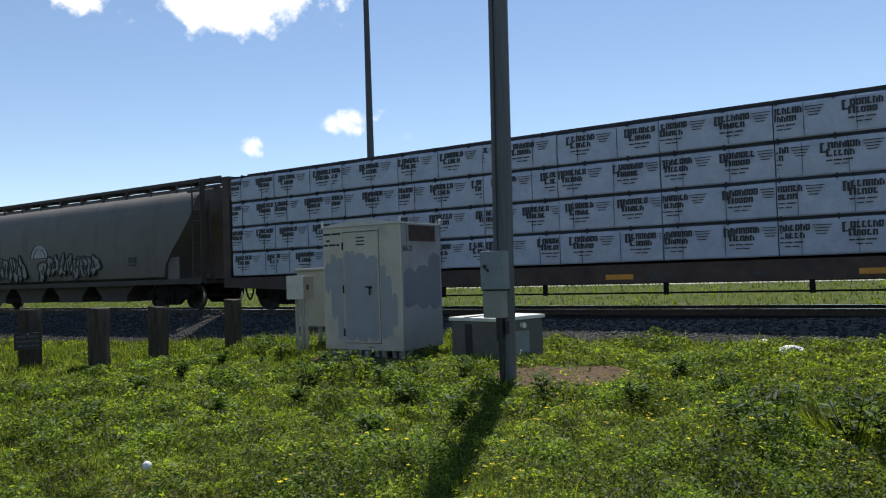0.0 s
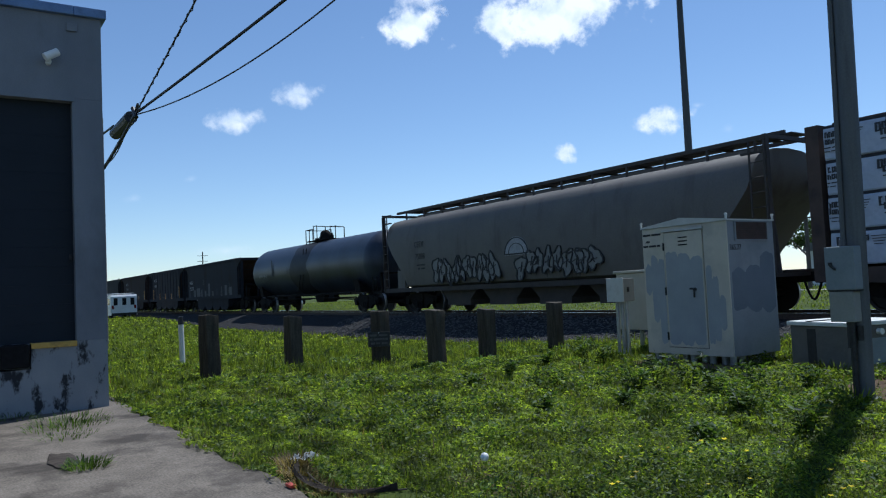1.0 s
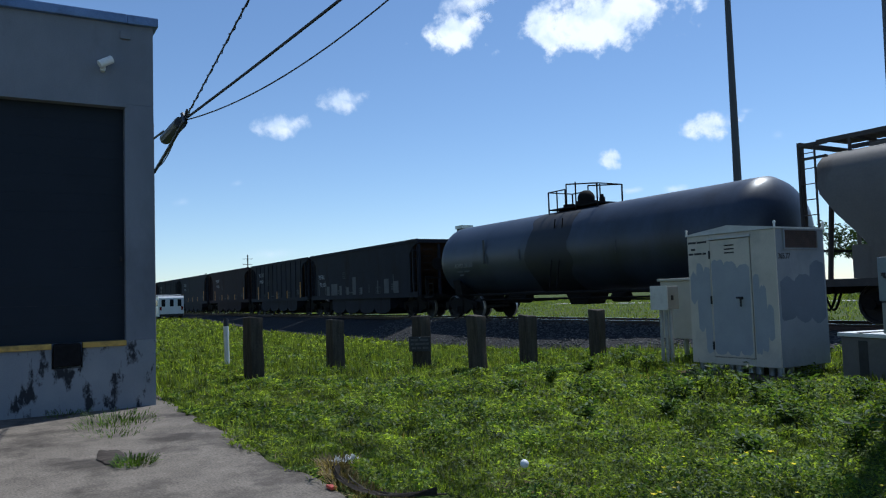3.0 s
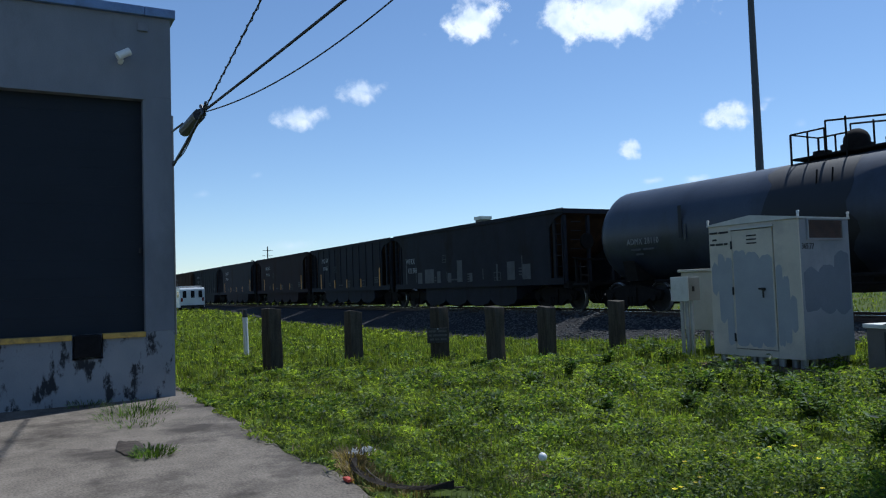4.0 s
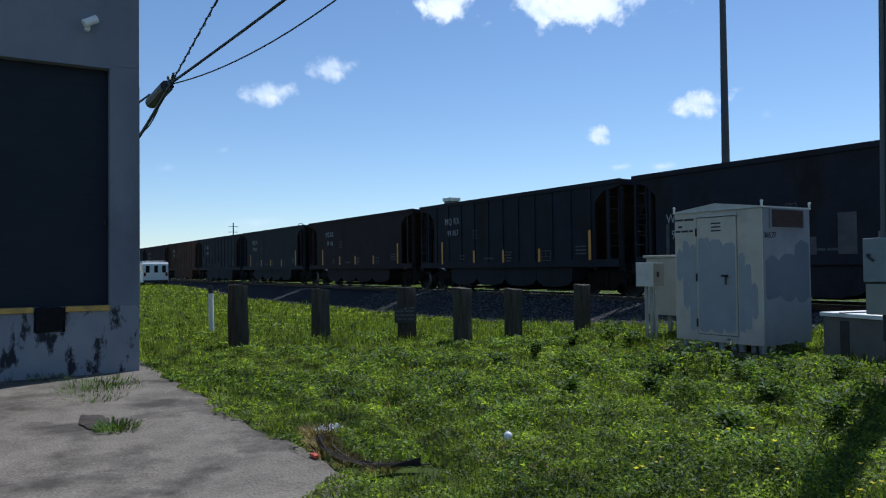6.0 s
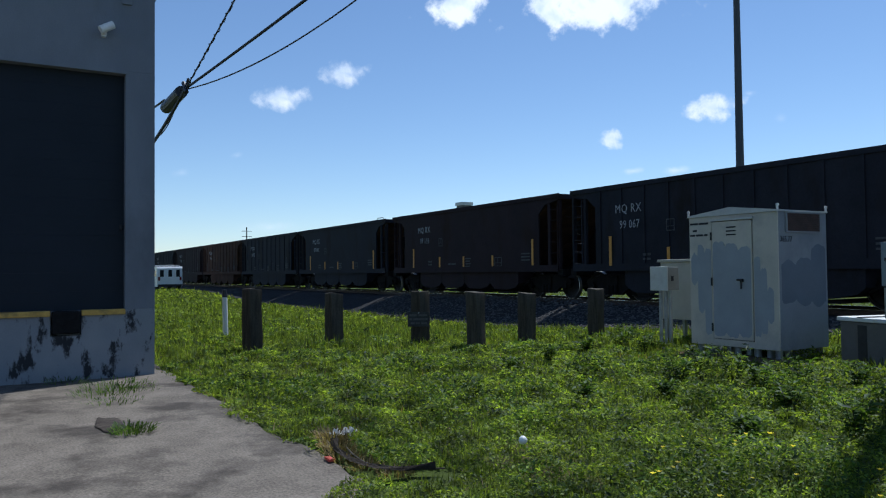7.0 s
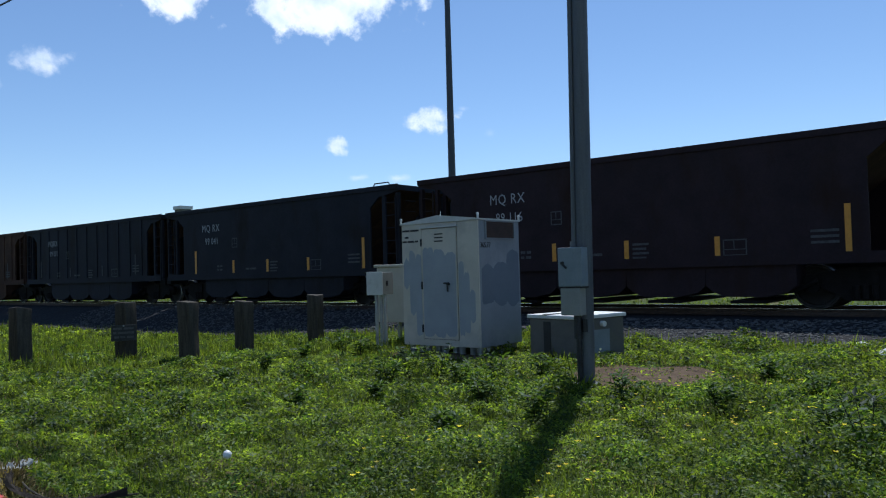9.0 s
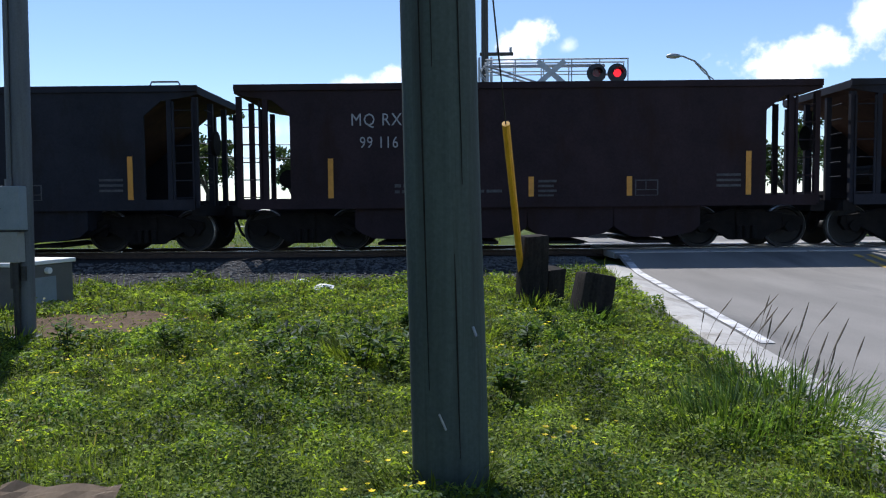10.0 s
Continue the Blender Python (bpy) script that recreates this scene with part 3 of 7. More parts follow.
    if rail:
        part("hand_rail", tube([(5.0, -SIDE, top), (5.05, -SIDE, top + 0.1), (5.6, -SIDE, top + 0.1), (5.65, -SIDE, top)] if near_rail else [(3.6, SIDE, top), (3.65, SIDE, top + 0.1), (4.35, SIDE, top + 0.1), (4.4, SIDE, top)], 0.018), body, car)
    for sx in (1.33 - L, L - 1.33):
        truck(car, sx)
    y = -SIDE - 0.031 - (0.034 if ribbed else 0)
    if not far:
        a, b = letters
        tx, tz, tn, ink = text or (-3.65, 2.62, 0.46, M_STENCIL if tape else M_STENCIL_MID)
        words("reporting_mark", a, 0.36, ink, car, (tx, y - 0.004, tz), spread=1.12, wide=0.86)
        words("car_number", b, 0.34, ink, car, (tx + 0.18, y - 0.004, tz - tn), spread=1.08, wide=0.8)
        frame_sign(car, -1.86, 2.0, 0.3, 0.33, y)
        frame_sign(car, 2.22, 1.12, 0.48, 0.34, y)
        bars("small_stencil", car, y, [(-2.75, 1.34, 0.13, 0.07), (-2.57, 1.34, 0.12, 0.07), (-2.75, 1.22, 0.1, 0.06), (-2.6, 1.22, 0.15, 0.06), (-1.1, 1.22, 0.2, 0.06), (-0.85, 1.22, 0.32, 0.06)] + [(0.22, 1.12 + 0.1 * k, 0.32 + 0.06 * (k % 2), 0.05) for k in range(4)] + [(3.9, 1.3 + 0.11 * k, 0.5, 0.05) for k in range(3)], M_STENCIL_DIM)
        if tape:
            for x, z, h in ((-4.13, 1.07, 0.88), (-1.85, 1.10, 0.46), (0.02, 1.09, 0.45), (2.05, 1.09, 0.44), (4.5, 1.11, 0.92)):
                part("reflector", B((x, x + 0.11, y - 0.006, y - 0.001, z, z + h)), M_REFLECT, car, "yellow reflector strip")
        else:
            for x, z, h in ((-4.42, 1.2, 0.75), (-1.5, 1.2, 0.4), (1.4, 1.2, 0.42), (4.1, 1.2, 0.8)):
                part("reflector", B((x, x + 0.06, y - 0.006, y - 0.001, z, z + h)), M_STENCIL_DIM, car, "dull white reflector strip")
    MOVING_CARS.append((car, x0))
    return car


def rounded_hopper(x0):
    """The covered hopper: bulging sides, sloped ends, running board on stanchions, end frames and outlet hoppers."""
    car = tagged(empty("covered_hopper_car"), "light grey covered hopper car with spray-painted graffiti", "railroad car")
    prof = [(1.30, 1.02), (1.50, 1.12), (1.575, 1.5), (1.60, 2.0), (1.60, 2.5), (1.575, 2.95), (1.50, 3.35), (1.36, 3.66), (1.12, 3.86), (0.6, 3.98), (0.0, 4.02)]
    prof = [(-y, z) for y, z in prof] + [(y, z) for y, z in prof[-2::-1]]

    def half(z):
        return 7.25 + 1.55 * smooth01((z - 1.0) / 2.4)

    bm = bmesh.new()
    us = [-1 + 2 * k / 24 for k in range(25)]
    rows = [[bm.verts.new((u * half(z), y, z)) for y, z in prof] for u in us]
    for p, q in zip(rows, rows[1:]):
        for k in range(len(prof) - 1):
            bm.faces.new((p[k], p[k + 1], q[k + 1], q[k]))
        bm.faces.new((p[-1], p[0], q[0], q[-1]))
    for r, flip in ((rows[0], False), (rows[-1], True)):
        n = len(prof)
        for k in range(n // 2):
            quad = [r[k], r[k + 1], r[n - 2 - k], r[n - 1 - k]]
            quad = list(dict.fromkeys(quad))
            if len(quad) > 2:
                bm.faces.new(quad)
    bmesh.ops.recalc_face_normals(bm, faces=bm.faces[:])
    part("body", bm, M_HOPPER, car, smooth=True)
    part("side_sill", B((-9.1, 9.1, -1.52, -1.42, 0.86, 1.03), (-9.1, 9.1, 1.42, 1.52, 0.86, 1.03)), M_HOPPER_DARK, car)
    plank = None
    for k in range(74):                                  # grating of the running board
        if plank is None:
            plank = part("grating_plank", B((0, 0.22, -0.36, 0.36, 4.30, 4.335)), M_HOPPER_DARK, car)
            plank.matrix_basis = pose(-9.1, 0, 0)
        else:
            o = new("grating_plank", plank.data)
            o.parent = car
            o.matrix_basis = pose(-9.1 + k * 0.247, 0, 0)
    part("board_edge", B((-9.2, 9.2, -0.75, -0.68, 4.24, 4.34), (-9.2, 9.2, 0.68, 0.75, 4.24, 4.34)), M_HOPPER_DARK, car)
    for k in range(13):
        x = -8.4 + k * 1.4
        part("stanchion", B((x - 0.03, x + 0.03, -0.75, -0.7, 3.9, 4.24), (x - 0.03, x + 0.03, -0.72, 0.72, 4.235, 4.29)), M_HOPPER_DARK, car)
    hatch = B((-8.2, 8.2, -0.3, 0.3, 4.0, 4.12))
    part("trough_hatch", hatch, M_HOPPER, car)
    for s in (-1, 1):
        part("end_frame", B((s * 9.15 - 0.05, s * 9.15 + 0.05, -1.5, -1.38, 0.86, 4.2), (s * 9.15 - 0.05, s * 9.15 + 0.05, 1.38, 1.5, 0.86, 4.2), (s * 9.15 - 0.05, s * 9.15 + 0.05, -1.38, 1.38, 4.1, 4.2), (min(s * 8.5, s * 9.1), max(s * 8.5, s * 9.1), -1.5, -1.42, 4.08, 4.16), (min(s * 8.5, s * 9.1), max(s * 8.5, s * 9.1), -1.5, -1.42, 3.78, 3.83)), M_HOPPER_DARK, car)
        part("end_platform", B((s * 8.5 - 0.75, s * 8.5 + 0.75, -1.5, 1.5, 0.86, 0.95)), M_HOPPER_DARK, car)
        part("end_brace", rods(((s * 8.95, -0.9, 0.95), (s * 8.75, -0.9, 3.6), 0.06), ((s * 8.95, 0.9, 0.95), (s * 8.75, 0.9, 3.6), 0.06), seg=6), M_HOPPER_DARK, car)
        ladder(car, s * 8.95, -1.5, 0.9, 4.1, 9, M_HOPPER_DARK, 0.4)
        part("corner_plate", B((s * 7.75 - 0.28, s * 7.75 + 0.28, -1.5, -1.47, 1.032, 1.75)), M_HOPPER, car)
        coupler(car, s * 9.1, s)
    part("center_sill", B((-9.0, 9.0, -0.25, 0.25, 0.7, 0.86)), M_UNDER, car)
    for c in (-4.05, -1.35, 1.35, 4.05):
        prof2 = [(c - 1.34, 1.0), (c + 1.34, 1.0), (c + 0.75, 0.5), (c + 0.75, 0.3), (c - 0.75, 0.3), (c - 0.75, 0.5)]
        part("outlet_hopper", prism(prof2, "y", -1.2, 1.2), M_HOPPER_DARK, car)
    for sx in (-7.0, 7.0):
        truck(car, sx)
    y = -1.607
    words("reporting_mark", "CEFX", 0.34, M_BLACK_PAINT, car, (-6.46, y - 0.004, 2.62), spread=1.1, wide=0.82)
    words("car_number", "75808", 0.34, M_BLACK_PAINT, car, (-6.40, y - 0.004, 2.14), spread=1.05, wide=0.82)
    bars("small_stencil", car, y, [(-6.3, 1.88, 0.22, 0.06), (-6.03, 1.88, 0.34, 0.06), (-6.22, 1.74, 0.16, 0.06), (-5.98, 1.74, 0.28, 0.06), (5.5, 1.62, 0.4, 0.2), (5.5, 1.53, 0.4, 0.05)], M_BLACK_PAINT)
    # round-topped emblem, plain
    arch = [(-0.62, 1.94), (0.62, 1.94)] + [(0.0 + 0.62 * math.cos(math.pi * k / 14), 2.0 + 0.55 * math.sin(math.pi * k / 14)) for k in range(15)]
    part("emblem", prism(arch, "y", y - 0.004, y + 0.02), M_STENCIL, car, "plain white arched emblem")
    ring = bmesh.new()
    for k in range(14):
        a, b = (math.pi * k / 14, math.pi * (k + 1) / 14)
        add_rod(ring, (0.6 * math.cos(a), y - 0.006, 2.0 + 0.52 * math.sin(a)), (0.6 * math.cos(b), y - 0.006, 2.0 + 0.52 * math.sin(b)), 0.02, seg=4)
        add_rod(ring, (0.4 * math.cos(a), y - 0.006, 2.0 + 0.33 * math.sin(a)), (0.4 * math.cos(b), y - 0.006, 2.0 + 0.33 * math.sin(b)), 0.014, seg=4)
    add_rod(ring, (-0.6, y - 0.006, 1.98), (0.6, y - 0.006, 1.98), 0.03, seg=4)
    part("emblem_outline", ring, M_BLACK_PAINT, car)
    # graffiti: rounded silver shapes with black outlines
    rng = random.Random(5)
    for x1, x2, z1, z2, n in ((-5.05, -1.0, 1.12, 2.1, 10), (0.05, 3.8, 1.2, 2.0, 9)):
        for k in range(n):
            fill, edge = bmesh.new(), bmesh.new()
            cx = x1 + (x2 - x1) * (k + 0.5) / n + rng.uniform(-0.06, 0.06)
            w, h = (x2 - x1) / n * rng.uniform(0.55, 0.78), (z2 - z1) * rng.uniform(0.36, 0.5)
            cz = (z1 + z2) / 2 + rng.uniform(-0.1, 0.1)
            lean = rng.uniform(-0.35, 0.35)
            pts = []
            for j in range(22):
                a = 2 * math.pi * j / 22
                r = 1 + 0.24 * math.sin(3 * a + k) + 0.14 * math.sin(5 * a + 2 * k)
                px, pz = w * r * math.cos(a), h * r * math.sin(a)
                pts.append((cx + px + lean * pz, cz + pz))
            fill.faces.new([fill.verts.new((px, y - 0.003 - 0.0004 * k, pz)) for px, pz in pts])
            for j in range(22):
                p, q = pts[j], pts[(j + 1) % 22]
                wd = 0.022 + 0.016 * math.sin(j * 0.6 + k) ** 2
                add_rod(edge, (p[0], y - 0.009, p[1]), (q[0], y - 0.009, q[1]), wd, seg=4)
            add_rod(edge, (cx, y - 0.009, cz - h * 0.4), (cx + rng.uniform(-0.1, 0.1), y - 0.009, cz + h * 0.45), 0.022, seg=4)
            add_rod(edge, (cx - w * 0.5, y - 0.009, cz - h * 0.1), (cx + w * 0.4, y - 0.009, cz + h * rng.uniform(-0.3, 0.3)), 0.018, seg=4)
            for _ in range(2):                           # paint runs
                px = cx + rng.uniform(-w, w)
                add_box(edge, px, px + 0.018, y - 0.007, y - 0.001, cz - h - rng.uniform(0.0, 0.16), cz - h * 0.7)
            shape = part("graffiti_letter", fill, M_SILVER, car, "silver sprayed graffiti shape")
            part("outline", edge, M_BLACK_PAINT, shape, "black sprayed outline")
    MOVING_CARS.append((car, x0))


def tank_car(x0):
    """The tank car, with platform, railings, manway, saddles and a spill band."""
    car = tagged(empty("tank_car"), "dark blue-black tank car with top platform and railings", "railroad car")
    R, cz, L = 1.46, 2.34, 8.1
    bm = bmesh.new()
    stations = [(-L, 0.02), (-L + 0.03, 0.45), (-L + 0.13, 0.8), (-L + 0.3, 1.1), (-L + 0.52, 1.33), (-L + 0.75, 1.46), (-L + 0.95, R)]
    stations += [(-7.4 + k * 1.0, R) for k in range(15)][1:-1]
    stations += [(-x, r) for x, r in stations[6::-1]]
    rows = [[bm.verts.new((x, r * math.sin(2 * math.pi * k / 40), cz + r * math.cos(2 * math.pi * k / 40))) for k in range(40)] for x, r in stations]
    for p, q in zip(rows, rows[1:]):
        for k in range(40):
            bm.faces.new((p[k], p[(k + 1) % 40], q[(k + 1) % 40], q[k]))
    bmesh.ops.recalc_face_normals(bm, faces=bm.faces[:])
    part("tank_shell", bm, M_TANK, car, smooth=True)
    for x in (-6.9, -4.2, 4.2, 6.9):                     # weld seams
        part("seam", ring_band(x, x + 0.05, R + 0.004, cz, 40), M_TANK, car)
    part("spill_stain", ring_band(-1.55, 0.75, R + 0.005, cz, 40, ragged=0.5), M_SPILL, car, "dried black spill round the manway")
    part("platform", B((-1.25, 1.35, -0.5, 0.5, cz + R + 0.02, cz + R + 0.07)), M_UNDER, car)
    top = cz + R + 0.07
    for s in (-1, 1):
        y = s * 0.55
        for r in (((-1.22, y, top - 0.18), (-1.22, y, top + 0.6), 0.028), ((-0.75, y, top - 0.18), (-0.75, y, top + 0.6), 0.024), ((0.25, y, top - 0.18), (0.25, y, top + 0.78), 0.024), ((1.32, y, top - 0.18), (1.32, y, top + 0.6), 0.028), ((-1.22, y, top + 0.6), (-0.3, y, top + 0.6), 0.022), ((-0.3, y, top + 0.6), (-0.3, y, top), 0.022), ((-0.3, y * 0.9, top + 0.78), (1.32, y * 0.9, top + 0.6), 0.024), ((-0.3, y * 0.9, top + 0.78), (-0.3, y * 0.9, top), 0.022)):
            part("railing_bar", rods(r, seg=6), M_UNDER, car)
    for x in (-1.22, 1.32):
        part("railing_bar", rods(((x, -0.55, top + 0.6), (x, 0.55, top + 0.6), 0.022), seg=6), M_UNDER, car)
    dome = bmesh.new()
    bmesh.ops.create_uvsphere(dome, u_segments=18, v_segments=10, radius=0.3, matrix=Matrix.Translation((0.15, 0, top + 0.24)))
    add_rod(dome, (0.15, 0, top - 0.05), (0.15, 0, top + 0.16), 0.36, seg=18)
    part("manway", dome, M_UNDER, car, smooth=True)
    part("valve", rods(((0.95, 0, top), (0.95, 0, top + 0.2), 0.1), ((0.95, 0, top + 0.2), (0.95, 0, top + 0.3), 0.05), ((-0.75, 0, top), (-0.75, 0, top + 0.14), 0.22), seg=12), M_UNDER, car)
    for s in (-1, 1):
        part("saddle", prism([(-1.3, 0.95), (1.3, 0.95), (1.42, 1.55), (1.1, 1.28), (0.5, 0.98), (-0.5, 0.98), (-1.1, 1.28), (-1.42, 1.55)], "x", s * 6.3 - 0.25, s * 6.3 + 0.25), M_UNDER, car)
        part("stub_sill", B((min(s * 5.4, s * 8.9), max(s * 5.4, s * 8.9), -0.3, 0.3, 0.68, 0.94)), M_UNDER, car)
        part("end_platform", B((s * 8.55 - 0.35, s * 8.55 + 0.35, -1.5, 1.5, 0.86, 0.94), (s * 8.8 - 0.04, s * 8.8 + 0.04, -1.45, -1.37, 0.94, 1.75), (s * 8.8 - 0.04, s * 8.8 + 0.04, -1.45, 1.45, 1.7, 1.76)), M_UNDER, car)
        ladder(car, s * 8.3, -1.46, 0.5, 1.6, 4, M_UNDER, 0.4)
        coupler(car, s * 8.8, s)
        truck(car, s * 6.6)
    part("bottom_outlet", rods(((0, 0, 0.55), (0, 0, 0.95), 0.16), ((-5.3, -0.9, 0.72), (5.3, -0.9, 0.72), 0.035), seg=12), M_UNDER, car)
    part("brake_reservoir", rods(((-3.6, -0.6, 0.78), (-2.5, -0.6, 0.78), 0.2), ((2.1, -0.7, 0.74), (2.7, -0.7, 0.74), 0.17), seg=14), M_UNDER, car)
    part("brake_rod", rods(((-5.4, -0.45, 0.6), (-1.1, -0.45, 0.68), 0.03), ((1.1, -0.45, 0.68), (5.4, -0.45, 0.6), 0.03), ((-5.4, -1.25, 0.92), (5.4, -1.25, 0.92), 0.05), ((-5.4, 0.9, 0.9), (5.4, 0.9, 0.9), 0.06), seg=6), M_UNDER, car)
    part("outlet_skid", prism([(-0.7, 0.94), (0.7, 0.94), (0.4, 0.5), (-0.4, 0.5)], "y", -0.4, 0.4), M_UNDER, car)
    part("ladder_rail", rods(((-0.1, -1.56, 1.1), (-0.1, -1.2, 3.4), 0.02), ((0.3, -1.56, 1.1), (0.3, -1.2, 3.4), 0.02), seg=6), M_UNDER, car)
    y = -1.468
    words("reporting_mark", "ADMX 28110", 0.26, M_STENCIL_MID, car, (-6.27, y - 0.02, 2.02), spread=1.1, wide=0.82)
    bars("small_stencil", car, y - 0.004, [(-6.1, 1.84, 0.4, 0.06), (-5.6, 1.84, 0.42, 0.06), (-5.9, 1.7, 0.3, 0.06), (-4.0, 2.05, 0.07, 0.42), (-1.9, 2.1, 0.06, 0.4), (3.0, 2.05, 0.05, 0.4)], M_STENCIL_DIM)
    part("placard", B((-4.2, -4.08, y - 0.008, y - 0.003, 2.1, 3.0)), M_SPILL, car)
    MOVING_CARS.append((car, x0))


def ring_band(x0, x1, r, cz, seg, ragged=0.0):
    """A thin band round a tank."""
    bm = bmesh.new()
    rows = []
    for k in range(seg):
        a = 2 * math.pi * k / seg
        w0 = ragged * noise.noise((math.cos(a) * 2, math.sin(a) * 2, 3))
        w1 = ragged * noise.noise((math.cos(a) * 2, math.sin(a) * 2, 8))
        rows.append([bm.verts.new((x, r * math.sin(a), cz + r * math.cos(a))) for x in (x0 + w0, (x0 + x1) / 2, x1 + w1)])
    for k in range(seg):
        p, q = rows[k], rows[(k + 1) % seg]
        bm.faces.new((p[0], p[1], q[1], q[0]))
        bm.faces.new((p[1], p[2], q[2], q[1]))
    bmesh.ops.recalc_face_normals(bm, faces=bm.faces[:])
    for f in bm.faces:
        f.smooth = True
    return bm


def lumber_car(x0):
    """The centre-beam flat car with wrapped lumber packs; its left end is at x0, the car's origin."""
    car = tagged(empty("centerbeam_lumber_car"), "brown centerbeam flat car stacked with white-wrapped lumber", "railroad car")
    LEN = 24.6
    part("deck", B((0.0, LEN, -1.5, 1.5, 0.88, 1.0)), M_BEAM, car)
    part("side_sill", prism([(0.0, 0.88), (LEN, 0.88), (LEN, 0.72), (LEN - 3, 0.6), (3, 0.6), (0.0, 0.72)], "y", -1.5, -1.42), M_BEAM, car)
    part("side_sill", prism([(0.0, 0.88), (LEN, 0.88), (LEN, 0.72), (LEN - 3, 0.6), (3, 0.6), (0.0, 0.72)], "y", 1.42, 1.5), M_BEAM, car)
    part("center_sill", B((0.2, LEN - 0.2, -0.3, 0.3, 0.55, 0.88)), M_BEAM, car)
    part("top_beam", B((0.1, LEN - 0.1, -0.55, 0.55, 4.10, 4.29)), M_BEAM, car)
    part("center_web", B((0.3, LEN - 0.3, -0.06, 0.06, 1.0, 4.10)), M_BEAM, car)
    for x in (0.0, LEN - 0.3):
        part("bulkhead", B((x, x + 0.09, -1.5, 1.5, 1.0, 4.13), (x + 0.21, x + 0.3, -1.5, 1.5, 1.0, 4.13), (x + 0.09, x + 0.21, -1.5, -1.42, 1.0, 4.13), (x + 0.09, x + 0.21, 1.42, 1.5, 1.0, 4.13)), M_BEAM, car)
    for x, s in ((0.15, -1), (LEN - 0.15, 1)):
        coupler(car, x, s)
    for x in (2.1, LEN - 2.1):
        truck(car, x)
    hang = bmesh.new()                                   # truss rods and queen posts under the deck
    for k in range(6):
        x = 5.2 + k * 2.8
        add_box(hang, x - 0.05, x + 0.05, -1.46, -1.4, 0.34, 0.6)
    add_rod(hang, (3.6, -1.43, 0.6), (5.2, -1.43, 0.38), 0.025)
    add_rod(hang, (5.2, -1.43, 0.38), (19.2, -1.43, 0.38), 0.02)
    add_rod(hang, (19.2, -1.43, 0.38), (LEN - 3.6, -1.43, 0.6), 0.025)
    part("truss_rod", hang, M_UNDER, car)
    for x in (6.8, 12.3, 17.2, 21.0):
        part("reflector", B((x, x + 0.62, -1.508, -1.502, 0.68, 0.79)), M_REFLECT, car, "yellow reflector strip")
    bars("small_stencil", car, -1.502, [(13.3, 0.76, 0.2, 0.06), (13.6, 0.76, 0.25, 0.06), (13.3, 0.66, 0.3, 0.06), (15.0, 0.72, 0.12, 0.06), (15.3, 0.72, 0.35, 0.06), (9.2, 0.68, 0.5, 0.14)], M_STENCIL_DIM)
    rng = random.Random(11)
    cuts = (0.42, 2.25, 4.45, 6.75, 9.3, 11.25, 13.6, 15.85, 18.5, 21.2, 24.15)
    for row in range(4):
        z0 = 1.06 + row * 0.755
        for a, b in zip(cuts, cuts[1:]):
            for s in (-1, 1):
                pack = bmesh.new()
                ya, yb = (-1.5, -0.1) if s < 0 else (0.1, 1.5)
                dy = rng.uniform(-0.025, 0.02)
                nx = max(4, int((b - a) / 0.3))
                rows = []
                for i in range(nx + 1):
                    x = a + 0.012 + (b - a - 0.024) * i / nx
                    col = []
                    for z, inset in ((z0, 0.02), (z0 + 0.03, 0.0), (z0 + 0.36, -0.012), (z0 + 0.65, 0.0), (z0 + 0.685, 0.02)):
                        y = (ya if s < 0 else yb) - s * 0 + (inset if s < 0 else -inset) + (dy + 0.016 * noise.noise((x * 1.8, z * 2.2, row))) * (1 if s < 0 else -1)
                        col.append(pack.verts.new((x, y, z + 0.01 * noise.noise((x * 1.3, 3, row)))))
                    col.append(pack.verts.new((x, yb if s < 0 else ya, z0 + 0.685)))
                    col.append(pack.verts.new((x, yb if s < 0 else ya, z0)))
                    rows.append(col)
                for p, q in zip(rows, rows[1:]):
                    for k in range(7):
                        pack.faces.new((p[k], p[(k + 1) % 7], q[(k + 1) % 7], q[k]))
                pack.faces.new(rows[0])
                pack.faces.new(rows[-1][::-1])
                bmesh.ops.recalc_face_normals(pack, faces=pack.faces[:])
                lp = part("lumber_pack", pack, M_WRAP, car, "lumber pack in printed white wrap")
                if s > 0:
                    continue
                ink = bmesh.new()
                step = rng.choice((1.22, 1.3, 1.36))
                x = a + rng.uniform(-0.5, 0.25)
                yy = -1.5 + dy - 0.03
                while x < b - 0.2:
                    def bar(u0, u1, v0, v1):
                        u0, u1 = max(a + 0.03, x + u0), min(b - 0.03, x + u1)
                        if u1 > u0 + 0.015:
                            add_box(ink, u0, u1, yy, yy + 0.012, z0 + v0, z0 + v1)
                    # heavy two-line mark as blocks, thin rules beside it, two faint lines below
                    def glyph(u, w, v0, v1):
                        """One block letter of strokes: stems and one or two cross strokes."""
                        k = rng.randrange(4)
                        bar(u, u + w * 0.36, v0, v1)
                        if k != 1:
                            bar(u + w * 0.58, u + w * 0.92, v0 + (0.02 if k == 2 else 0), v1 - (0.03 if k == 3 else 0))
                        bar(u + w * 0.36, u + w * 0.58, v1 - 0.032, v1 - 0.003)
                        if k in (1, 2):
                            bar(u + w * 0.36, u + w * 0.8, v0 + 0.003, v0 + 0.03)

                    u = 0.0
                    for w in (0.13, 0.105, 0.085, 0.09, 0.085, 0.09, 0.085):
                        glyph(u, w, 0.475 if w < 0.12 else 0.41, 0.60)
                        u += w * 1.02
                    u = 0.1
